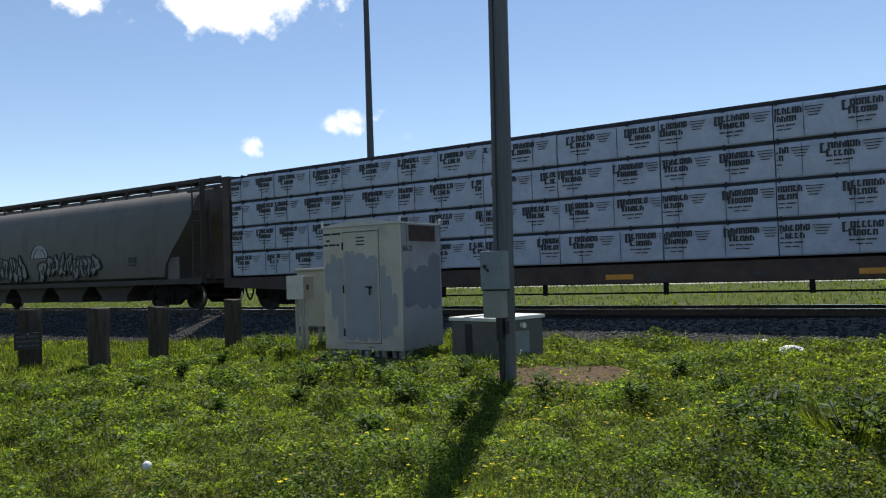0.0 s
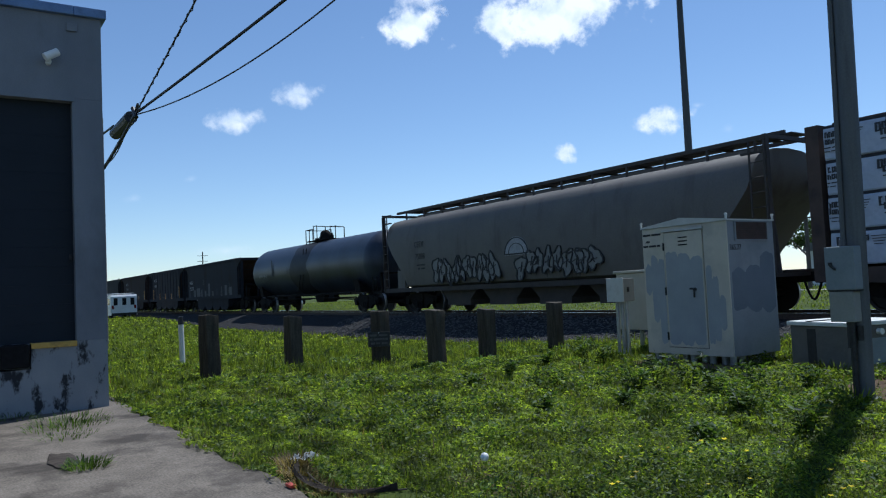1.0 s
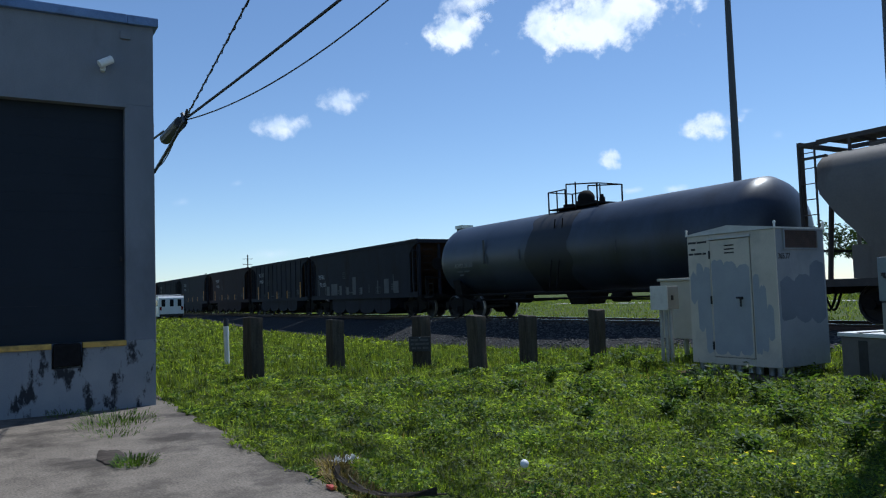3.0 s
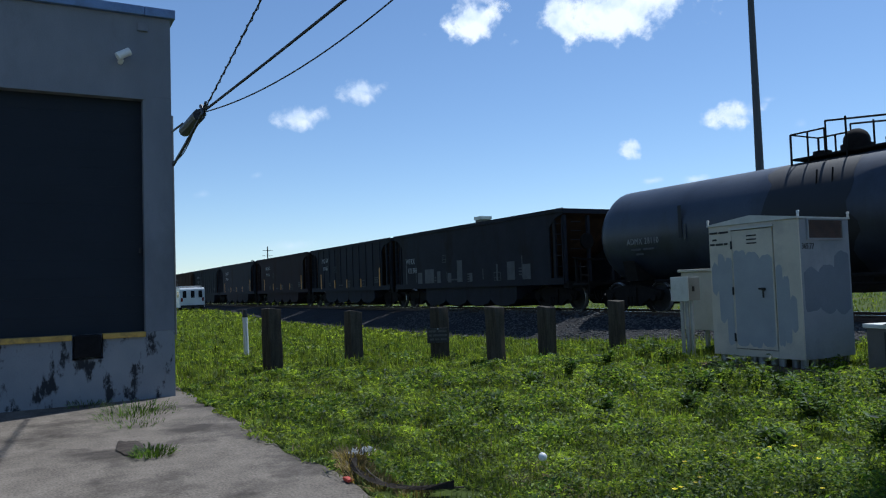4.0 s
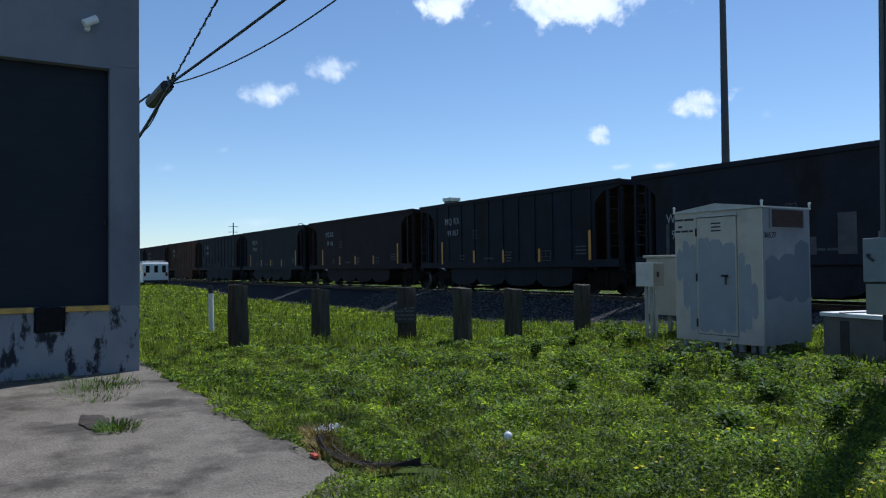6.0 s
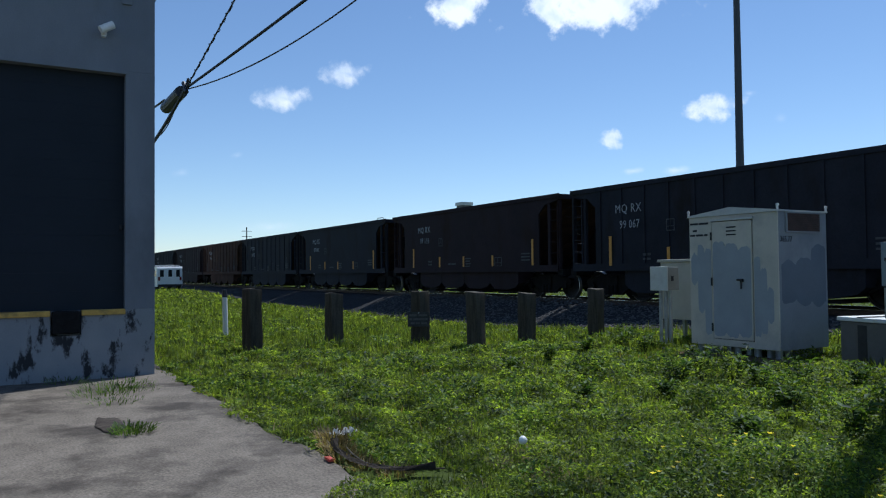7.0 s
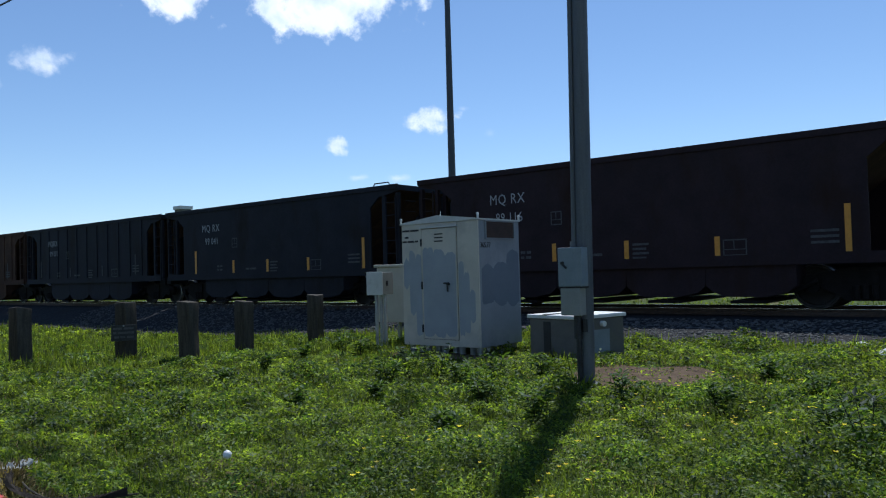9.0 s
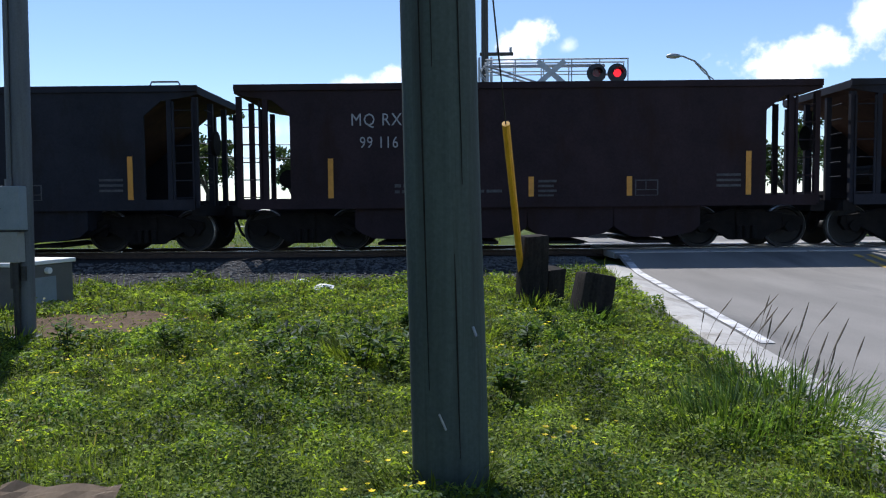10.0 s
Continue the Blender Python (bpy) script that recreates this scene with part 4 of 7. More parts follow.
                    for w in (0.13, 0.07, 0.09, 0.09, 0.09):
                        glyph(u, w, 0.33, 0.44 if w < 0.12 else 0.47)
                        u += w * 1.04
                    for k in range(4):
                        bar(0.72 + 0.02 * k, 1.06 - 0.035 * k, 0.56 - 0.055 * k, 0.575 - 0.055 * k)
                    for k, (p0, p1) in enumerate(((0.1, 0.2), (0.22, 0.36), (0.39, 0.55))):
                        bar(p0, p1, 0.245, 0.27)
                    bar(0.22, 0.33, 0.17, 0.19)
                    bar(0.36, 0.48, 0.17, 0.19)
                    x += step
                for k in range(int((b - a) / 0.9)):      # seams of the wrap
                    sx = a + 0.45 + k * 0.9 + rng.uniform(-0.1, 0.1)
                    add_box(ink, sx, sx + 0.008, yy, yy + 0.012, z0 + 0.02, z0 + 0.66)
                if len(ink.faces):
                    part("wrap_print", ink, M_WRAP_INK, lp, "dark print on the wrap")
                else:
                    ink.free()
            # dunnage strip between the rows
        part("dunnage", B((0.42, 24.15, -1.47, -0.1, z0 + 0.69, z0 + 0.752), (0.42, 24.15, 0.1, 1.47, z0 + 0.69, z0 + 0.752)), M_BATTEN, car)
    for k in range(24):
        x = 0.9 + k * 1.0
        for row in range(4):
            z0 = 1.06 + row * 0.755
            part("strap", B((x, x + 0.03, -1.55, -1.46, z0 + 0.66, z0 + 0.77)), M_BATTEN, car)
    MOVING_CARS.append((car, x0))


lumber_car(-18.35)
rounded_hopper(-28.5)
tank_car(-46.9)
wf = open_hopper(-62.7, M_BODY_BLUE, ("WFRX", "922 506"), False, rail=False, tape=False, half=6.65, inset=0.85, text=(-5.42, 2.06, 0.42, M_STENCIL))
for x, z, w, h in ((-5.42, 1.14, 0.1, 0.9), (-4.2, 1.14, 0.42, 0.5), (-3.5, 1.14, 0.85, 0.62), (-2.35, 1.14, 0.3, 0.5), (-1.4, 1.14, 0.3, 0.4), (-0.6, 1.14, 0.42, 0.9), (0.4, 1.14, 0.22, 0.35), (2.4, 1.14, 0.1, 0.62), (3.15, 1.14, 0.5, 0.68), (4.15, 1.14, 0.5, 0.55)):
    part("paint_patch", B((x, x + w, -SIDE - 0.04, -SIDE - 0.031, z, z + h)), M_PATCH, wf, "grey overpainted patch")
words("end_mark", "WFRX", 0.24, M_STENCIL_DIM, wf, (6.657, 0.55, 3.2), (90, 0, 90), wide=0.8)
open_hopper(-75.68, M_BODY_BLUE, ("MQ RX", "99 067"), True, tape=True, half=5.9, text=(-3.85, 2.62, 0.46, M_STENCIL))
open_hopper(-88.2, M_BODY, ("MQ RX", "99 116"), False, tape=True, half=6.05)
open_hopper(-101.0, M_BODY_BLUE, ("MQ RX", "99 041"), False, tape=True, near_rail=True)
shades = (M_BODY_BLUE, M_BODY_RUST, M_BODY, M_BODY_BLUE, M_BODY_RUST, M_BODY, M_BODY_BLUE)
for k in range(8):
    open_hopper(-113.4 - 12.35 * k, shades[k % 7], ("MQRX", ("99 071", "99 103", "99 055", "99 128", "99 012", "99 094", "99 033", "99 087")[k]), True, half=6.08, far=k > 3)


def motions():
    """The train rolls to the right at a steady pace; its wheels turn with it."""
    for car, x0 in MOVING_CARS:
        walk(car, [(t, pose(x0 + d, TRACK_Y, RAIL_Z)) for t, d in ROLL])
        for tr in car.children:
            for ws in tr.children:
                if "axle_x" in ws:
                    rows = []
                    for k in range(151):
                        t = k / 15
                        i = min(int(t * 2), 19)
                        (t0, d0), (t1, d1) = ROLL[i], ROLL[i + 1]
                        d = d0 + (d1 - d0) * (t - t0) / (t1 - t0)
                        rows.append((t, pose(ws["axle_x"], 0, 0, 0, math.degrees(d / WHEEL_R), 0)))
                    walk(ws, rows)

# ---- things on the verge ----
M_POST = mat("weathered_timber_post", (0.036, 0.031, 0.024), (0.09, 0.078, 0.061), 5, 0.9, bump=0.012, fine=40, stretch=(3, 3, 0.4), stain=(0.03, 0.027, 0.022), stain_scale=3, spread=0.15, spec=0.15)
M_STUMP = mat("dark_rotting_timber", (0.012, 0.0105, 0.009), (0.036, 0.031, 0.026), 6, 0.95, bump=0.015, fine=40, stretch=(3, 3, 0.5), spec=0.12)
M_POLE_WOOD = mat("grey_green_treated_pole", (0.034, 0.047, 0.037), (0.075, 0.096, 0.078), 3, 0.85, bump=0.005, fine=50, stretch=(6, 6, 0.25), stain=(0.034, 0.039, 0.031), stain_scale=2, stain_stretch=(6, 6, 0.2))
M_CAB = mat("grey_beige_cabinet_paint", (0.49, 0.445, 0.36), (0.61, 0.555, 0.455), 2, 0.5, bump=0.001, stain=(0.37, 0.345, 0.295), stain_scale=1.6, stain_at=(0.5, 0.75))
# right side's copy of the cabinet paint, darkened and blued to paint in shade
M_CAB_SIDE = mat("shaded_cabinet_paint", (0.22, 0.23, 0.25), (0.285, 0.295, 0.315), 2, 0.5, bump=0.001, stain=(0.16, 0.175, 0.20), stain_scale=1.5, stain_at=(0.5, 0.75))
M_CAB_TOP = mat("cabinet_roof_paint", (0.45, 0.44, 0.40), (0.60, 0.59, 0.55), 4, 0.5)
M_GRILLE = mat("rusted_louver", (0.045, 0.03, 0.026), (0.10, 0.062, 0.05), 9, 0.8)
M_DARKMETAL = mat("dark_hardware", (0.02, 0.02, 0.022), (0.05, 0.05, 0.052), 9, 0.5, metal=0.6)
M_GALV = mat("galvanised_steel", (0.26, 0.275, 0.28), (0.40, 0.41, 0.415), 6, 0.45, metal=0.6)
M_LIGHT_BOX = mat("pale_grey_enamel", (0.52, 0.51, 0.46), (0.64, 0.63, 0.58), 4, 0.5, stain=(0.36, 0.34, 0.29), stain_scale=2)
M_BEIGE_BOX = mat("beige_enamel", (0.40, 0.375, 0.30), (0.50, 0.47, 0.385), 3, 0.55)
M_VAULT = mat("grey_fibreglass_vault", (0.10, 0.094, 0.083), (0.15, 0.141, 0.125), 3, 0.7, stain=(0.085, 0.08, 0.072), stain_scale=1.6)
M_VAULT_LID = mat("sunlit_lid_and_pale_rock", (0.60, 0.60, 0.57), (0.74, 0.74, 0.71), 5, 0.6)
M_METAL_POLE = mat("dull_grey_steel_pole", (0.075, 0.08, 0.085), (0.13, 0.137, 0.142), 4, 0.6, metal=0.2, stretch=(4, 4, 0.3))
M_GREY_BOX = mat("blue_grey_enclosure", (0.17, 0.20, 0.215), (0.24, 0.27, 0.285), 4, 0.55)
M_TAN_BOX = mat("weathered_tan_and_shaded_box", (0.22, 0.22, 0.195), (0.30, 0.295, 0.265), 4, 0.7)
M_WHITE = mat("white_plastic", (0.66, 0.66, 0.64), (0.82, 0.82, 0.80), 6, 0.45)
M_BLACK = mat("black_plastic", (0.012, 0.012, 0.013), (0.03, 0.03, 0.031), 8, 0.5)
M_GUARD = mat("yellow_guy_guard", (0.60, 0.29, 0.012), (0.80, 0.42, 0.025), 5, 0.45)
M_CABLE = mat("black_cable", (0.012, 0.012, 0.014), (0.03, 0.03, 0.032), 20, 0.6)
M_CARD = mat("brown_cardboard", (0.22, 0.16, 0.105), (0.32, 0.24, 0.165), 5, 0.9)
M_CARD_WHITE = mat("white_printed_cardboard", (0.60, 0.60, 0.58), (0.78, 0.78, 0.76), 6, 0.7, stain=(0.40, 0.38, 0.34), stain_scale=3)
M_CARD_DARK = mat("dark_grey_print", (0.04, 0.04, 0.042), (0.09, 0.09, 0.092), 8, 0.7)


def timber_post(name, x, y, h, w, material, label, lean=(0, 0, 0), group="", category="post"):
    """A square timber, edges knocked off, its top uneven."""
    z = terrain(x, y)
    bm = bmesh.new()
    add_box(bm, -w / 2, w / 2, -w / 2, w / 2, -0.25, h, bevel=w * 0.09)
    bmesh.ops.subdivide_edges(bm, edges=[e for e in bm.edges if abs(e.verts[0].co.z - e.verts[1].co.z) > 0.3], cuts=6)
    for v in bm.verts:
        k = 0.02 * noise.noise((v.co.x * 3 + x, v.co.y * 3 + y, v.co.z * 2))
        v.co += Vector((k, 0.012 * noise.noise((v.co.z * 3, x, y)), 0.05 * noise.noise((v.co.x * 6 + x, v.co.y * 6, 2)) if v.co.z > h - 0.1 else 0))
    ob = part(name, bm, material, None, label, smooth=True)
    ob.matrix_basis = pose(x, y, z, *lean)
    return tagged(ob, category=category, group=group)


POSTS = ((-12.28, 3.57, 1.02, 6), (-12.4, 5.04, 0.90, -4), (-11.95, 6.5, 0.95, 3), (-10.8, 6.95, 0.97, 8), (-11.0, 8.15, 0.93, -3), (-11.3, 10.05, 1.0, 5))
for x, y, h, rz in POSTS:
    timber_post("timber_post", x, y, h, 0.24, M_POST, "weathered square timber bollard post in the grass", (random.uniform(-1.5, 1.5), random.uniform(-1.5, 1.5), rz + 12), "bollard posts")
notice = tagged(empty("notice_sign", -11.80, 6.385, terrain(-11.95, 6.5) + 0.34, 61), "small dark notice plate with pale unreadable lines", "sign")
part("plate", BB(0.006, (-0.19, 0.19, -0.02, -0.005, 0, 0.26)), M_DARKMETAL, notice)
line_bm = bmesh.new()
for r, runs in enumerate((((-0.16, -0.03), (0.0, 0.15)), ((-0.16, -0.11), (-0.09, 0.16)), ((-0.14, -0.07), (-0.05, 0.02), (0.05, 0.15)))):
    for a, b in runs:
        add_box(line_bm, a, b, -0.024, -0.021, 0.185 - 0.07 * r, 0.22 - 0.07 * r)
part("writing", line_bm, M_STENCIL_DIM, notice, "pale lines of writing")
part("bolt", rods(((0, -0.026, 0.245), (0, -0.018, 0.245), 0.012)), M_GALV, notice)

timber_post("timber_stump", 1.27, 9.87, 0.93, 0.33, M_STUMP, "dark hollow-topped rotting timber stump", (0, 2, 14), "broken bollards", "stump")
timber_post("timber_stump", 1.56, 10.25, 0.48, 0.28, M_STUMP, "short broken timber stump behind a taller one", (3, 3, 30), "broken bollards", "stump")
timber_post("timber_stump", 1.75, 8.5, 0.56, 0.37, M_STUMP, "leaning broken timber stump with split top", (-6, 13, 8), "broken bollards", "stump")

# marker post
marker = tagged(empty("marker_post", -15.5, 3.97, terrain(-15.5, 3.97)), "slim white plastic marker post with black cap", "marker post")
part("shaft", rods(((0, 0, -0.1), (0.0, -0.02, 0.82), 0.052), seg=14), M_WHITE, marker)
part("cap", rods(((0.0, -0.02, 0.822), (0, -0.022, 0.98), 0.055, 0.04), seg=14), M_BLACK, marker)

# signal equipment house
cab = tagged(empty("equipment_cabinet", -7.47, 9.8, 0), "grey-beige railway equipment cabinet with blue-grey touched-up paint", "cabinet")
part("front_panel", BB(0.006, (-0.77, -0.35, -0.55, -0.52, 0.15, 2.08), (0.372, 0.77, -0.55, -0.52, 0.15, 2.08), (-0.348, 0.37, -0.55, -0.52, 2.0, 2.08), (-0.348, 0.37, -0.55, -0.52, 0.15, 0.25)), M_CAB, cab)
part("side_panel", BB(0.006, (0.745, 0.772, -0.518, 0.56, 0.15, 2.08)), M_CAB_SIDE, cab, "side panel in blue-grey, shade painted in")
part("side_panel", BB(0.006, (-0.772, -0.745, -0.518, 0.56, 0.15, 2.08)), M_CAB, cab)
part("rear_panel", B((-0.744, 0.744, 0.53, 0.56, 0.15, 2.08)), M_CAB, cab)
part("floor_frame", B((-0.744, 0.744, -0.518, 0.528, 0.15, 0.2)), M_DARKMETAL, cab)
door = part("door", BB(0.008, (-0.338, 0.36, -0.562, -0.53, 0.258, 1.99)), M_CAB, cab)
hand = rods(((0.2, -0.60, 1.12), (0.2, -0.60, 1.0), 0.013), ((0.2, -0.562, 1.12), (0.2, -0.605, 1.12), 0.022), ((0.13, -0.60, 1.13), (0.23, -0.60, 1.13), 0.014))
part("door_handle", hand, M_DARKMETAL, door, "dark lever handle")
for z in (0.42, 1.1, 1.78):
    part("hinge", rods(((-0.345, -0.57, z - 0.06), (-0.345, -0.57, z + 0.06), 0.014)), M_DARKMETAL, door)
for k in range(3):
    part("vent_slot", BB(0.003, (-0.07, 0.10, -0.569, -0.563, 1.78 + 0.055 * k, 1.80 + 0.055 * k)), M_DARKMETAL, door)
part("drip_edge", BB(0.004, (-0.37, 0.39, -0.58, -0.551, 2.0, 2.03)), M_CAB_TOP, cab)
roof = prism([(-0.79, 2.082), (0.79, 2.082), (0.79, 2.105), (0.0, 2.195), (-0.79, 2.105)], "y", -0.572, 0.575)
part("roof", roof, M_CAB_TOP, cab)
for sx in (-0.78, 0.78):
    for sy in (-0.55, 0.55):
        part("lifting_lug", rods(((sx, sy, 2.1), (sx, sy, 2.16), 0.016), ((sx, sy - 0.01, 2.17), (sx, sy + 0.01, 2.17), 0.021), seg=10), M_CAB_TOP if (sx, sy) != (0.78, -0.55) else M_WHITE, cab)
grille = bmesh.new()
for k in range(9):
    add_box(grille, 0.774, 0.792, -0.36, 0.38, 1.815 + k * 0.027, 1.832 + k * 0.027)
add_box(grille, 0.7722, 0.7735, -0.36, 0.38, 1.81, 2.06)
part("louver", grille, M_GRILLE, cab, "rust-brown ventilation louver")
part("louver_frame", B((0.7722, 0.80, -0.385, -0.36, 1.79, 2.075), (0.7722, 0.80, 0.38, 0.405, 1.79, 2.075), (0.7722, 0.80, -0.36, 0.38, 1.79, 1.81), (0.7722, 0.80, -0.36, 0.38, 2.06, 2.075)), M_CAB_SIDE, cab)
words("number_plate", "365.77", 0.115, M_BLACK_PAINT, cab, (0.776, -0.50, 1.66), (90, 0, 90), wide=0.85)
bm = bmesh.new()
for z, runs in ((1.965, ((-0.75, -0.60), (-0.58, -0.40))), (1.86, ((-0.70, -0.62),)), (1.79, ((-0.75, -0.66), (-0.64, -0.5), (-0.48, -0.42)))):
    for a, b in runs:
        add_box(bm, a, b, -0.556, -0.552, z, z + 0.03)
part("writing", bm, M_BLACK_PAINT, cab, "small dark lines of writing")
for k in range(9):
    x = -0.68 + k * 0.17
    part("conduit_stub", rods(((x, -0.44 + 0.05 * (k % 2), -0.2), (x, -0.44 + 0.05 * (k % 2), 0.15), 0.052), seg=12), M_GALV, cab)
for k in range(5):
    part("conduit_stub", rods(((0.66, -0.22 + k * 0.18, -0.2), (0.66, -0.22 + k * 0.18, 0.15), 0.05), seg=12), M_GALV, cab)

# blue-grey touch-up paint, brushed in lobes over the door and the panels
M_TOUCH = mat("blue_grey_touch_up_paint", (0.275, 0.295, 0.312), (0.345, 0.362, 0.378), 3, 0.55, bump=0.001)
# side copy of the touch-up paint, shade put into its darker colour
M_TOUCH_SIDE = mat("shaded_touch_up_paint", (0.115, 0.135, 0.17), (0.15, 0.172, 0.207), 3, 0.55, bump=0.001)


def brushed(owner, axis, at, u0, u1, lows, tops, material, seed):
    """A brushed patch: columns of lobes between low and high edges, as one thin outline."""
    n = len(tops)
    up, dn = [], []
    for k in range(n):
        a, b = u0 + (u1 - u0) * k / n, u0 + (u1 - u0) * (k + 1) / n
        for f in (0.03, 0.12, 0.3, 0.5, 0.7, 0.88, 0.97):
            dz = -0.07 * abs(2 * f - 1) ** 3
            up.append((a + (b - a) * f, tops[k] + dz + 0.05 * noise.noise((seed, k * 3.1, f * 3))))
            dn.append((a + (b - a) * f, lows[k] - dz + 0.05 * noise.noise((seed + 4, k * 3.1, f * 3))))
    part("paint_patch", prism(dn + up[::-1], axis, at - 0.0008, at + 0.0008), material, owner, "brushed blue-grey touch-up paint")


brushed(cab, "y", -0.552, -0.745, -0.36, (1.05, 0.62, 0.30), (1.52, 1.66, 1.60), M_TOUCH, 1)
brushed(door, "y", -0.564, -0.325, 0.35, (0.29, 0.28, 0.3), (1.70, 1.66, 1.62), M_TOUCH, 2)
brushed(cab, "y", -0.552, 0.385, 0.70, (0.32, 0.36, 0.52), (1.46, 1.30, 1.02), M_TOUCH, 3)
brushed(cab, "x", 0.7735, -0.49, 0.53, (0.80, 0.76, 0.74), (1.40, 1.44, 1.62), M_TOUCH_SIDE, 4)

# junction box on conduits, beige cabinet behind
jb = tagged(empty("junction_box", -9.06, 9.45, 0), "pale grey junction box on three conduits", "electrical box")
# body darker than the lid: the shaded side is put into its colour
part("box", BB(0.012, (-0.19, 0.17, 0.0, 0.26, 0.95, 1.33)), M_TAN_BOX, jb, "box body darkened as its shaded side")
part("lid", BB(0.006, (-0.2, 0.18, -0.018, -0.002, 0.94, 1.34)), M_LIGHT_BOX, jb)
part("latch", B((0.172, 0.186, 0.08, 0.12, 1.1, 1.18)), M_DARKMETAL, jb)
for x in (-0.11, 0.0, 0.1):
    part("conduit", rods(((x, 0.13, -0.15), (x, 0.13, 0.95), 0.03), seg=10), M_GALV, jb)
bc = tagged(empty("relay_case", -9.45, 10.7, 0), "beige relay case on short legs behind the cabinet", "cabinet")
part("case", BB(0.015, (-0.5, 0.55, -0.3, 0.3, 0.40, 1.42)), M_BEIGE_BOX, bc)
part("roof", BB(0.012, (-0.54, 0.59, -0.34, 0.34, 1.422, 1.47)), M_BEIGE_BOX, bc)
for x in (-0.42, 0.45):
    for y in (-0.22, 0.22):
        part("leg", B((x - 0.03, x + 0.03, y - 0.03, y + 0.03, -0.25, 0.40)), M_GALV, bc)

# vault box with lid
va = tagged(empty("utility_vault", -5.45, 9.85, 0, -13), "grey utility vault box with pale lid", "utility box")
part("box", BB(0.02, (-0.40, 0.5, -0.5, 0.5, -0.15, 0.60)), M_VAULT, va)
# lid much paler than the box, its sunlit top painted into the colour
part("lid", BB(0.012, (-0.43, 0.53, -0.53, 0.53, 0.602, 0.655)), M_VAULT_LID, va, "lid in a pale tone, sunlight painted in")
part("patch", B((0.502, 0.506, -0.32, 0.18, 0.12, 0.44)), M_GREY_BOX, va, "pale repainted square")
part("knob", rods(((0.50, 0.02, 0.52), (0.56, 0.02, 0.52), 0.04), seg=12), M_VAULT_LID, va)
part("dark_stain", B((-0.12, 0.02, -0.506, -0.502, 0.02, 0.56)), M_BLACK, va, "dark vertical stain")
part("lid_strap", B((-0.09, -0.02, -0.545, 0.4, 0.657, 0.665)), M_DARKMETAL, va)

# steel pole with enclosures
sp = tagged(empty("steel_pole", -3.965, 7.47, 0), "dull grey steel service pole with two enclosures", "utility pole")
part("shaft", rods(((0, 0, -0.2), (0.14, 0, 9.3), 0.092, 0.078), seg=20), M_METAL_POLE, sp, smooth=True)
part("base_collar", rods(((0, 0, -0.2), (0, 0, 0.06), 0.15), seg=16), M_METAL_POLE, sp)
ub = part("upper_enclosure", BB(0.01, (-0.17, 0.12, -0.24, -0.10, 1.11, 1.53)), M_GREY_BOX, sp, "blue-grey disconnect box")
part("switch_handle", rods(((-0.11, -0.25, 1.35), (-0.06, -0.25, 1.31), 0.012), ((-0.11, -0.25, 1.35), (-0.11, -0.25, 1.38), 0.02)), M_DARKMETAL, ub)
lb = part("lower_enclosure", BB(0.01, (-0.155, 0.085, -0.23, -0.10, 0.80, 1.095)), M_TAN_BOX, sp, "weathered tan box")
part("hanger_strap", B((-0.16, 0.12, -0.235, -0.1, 1.096, 1.108)), M_DARKMETAL, sp)
part("conduit", rods(((-0.064, -0.062, 1.53), (0.026, -0.06, 7.4), 0.027), ((-0.064, -0.075, 1.53), (-0.064, -0.075, 1.6), 0.038), seg=10), M_METAL_POLE, sp)
part("lower_conduit", rods(((0.0, -0.14, 0.55), (0.0, -0.14, 0.80), 0.045), ((0.0, -0.13, -0.1), (0.0, -0.13, 0.55), 0.03), ((0.07, -0.12, 0.62), (0.07, -0.12, 0.76), 0.03), seg=10), M_DARKMETAL, sp)

# near wooden pole, guy wire and yellow guard
np_ = tagged(empty("utility_pole", 0.222, 3.50, 0), "thick grey-green treated wooden utility pole", "utility pole")
bm = tube([(-0.02 * z + 0.004 * noise.noise((z, 1, 0)), 0, z) for z in [-0.3 + 0.5 * k for k in range(20)]], [0.178 - 0.0035 * k * 0.5 for k in range(20)], 28)
part("shaft", bm, M_POLE_WOOD, np_, smooth=True)
for a, z0, z1 in ((-118, 0.5, 2.6), (-75, 0.2, 1.1), (-60, 1.4, 3.6), (-100, 1.9, 4.2)):  # drying cracks
    r = 0.1765
    part("crack", tube([((r - 0.002 * z) * math.cos(radians(a)) - 0.02 * z, (r - 0.002 * z) * math.sin(radians(a)), z) for z in [z0 + (z1 - z0) * k / 8 for k in range(9)]], [0.0015 + 0.0025 * math.sin(math.pi * k / 8) for k in range(9)], 5), M_STUMP, np_)
part("staple", rods(((0.10, -0.148, 0.78), (0.115, -0.16, 0.74), 0.006), ((-0.05, -0.178, 0.4), (-0.02, -0.178, 0.33), 0.005)), M_GALV, np_)
guy = tagged(empty("guy_wire"), "steel guy wire with yellow plastic guard", "guy wire")
g0, gw = Vector((1.24, 10.42, 0.0)), Vector((-0.34, -1.98, 1.70))
part("wire", tube([g0 + gw * s for s in (-0.1, 0.8, 1.7, 2.6, 3.38)], 0.008), M_DARKMETAL, guy)
part("wire", tube([g0 + gw * s for s in (1.25, 2.0, 2.8)] + [(0.06, 3.78, 6.9)], 0.006), M_DARKMETAL, guy)
part("guard", tube([g0 + gw * s for s in (0.05, 0.5, 0.9, 1.26)], 0.042, 10), M_GUARD, guy, "yellow plastic guard")
part("clamp", rods((g0 + gw * 0.3 + Vector((0.05, 0, 0)), g0 + gw * 0.31 + Vector((0.05, -0.05, 0.045)), 0.02)), M_DARKMETAL, guy)

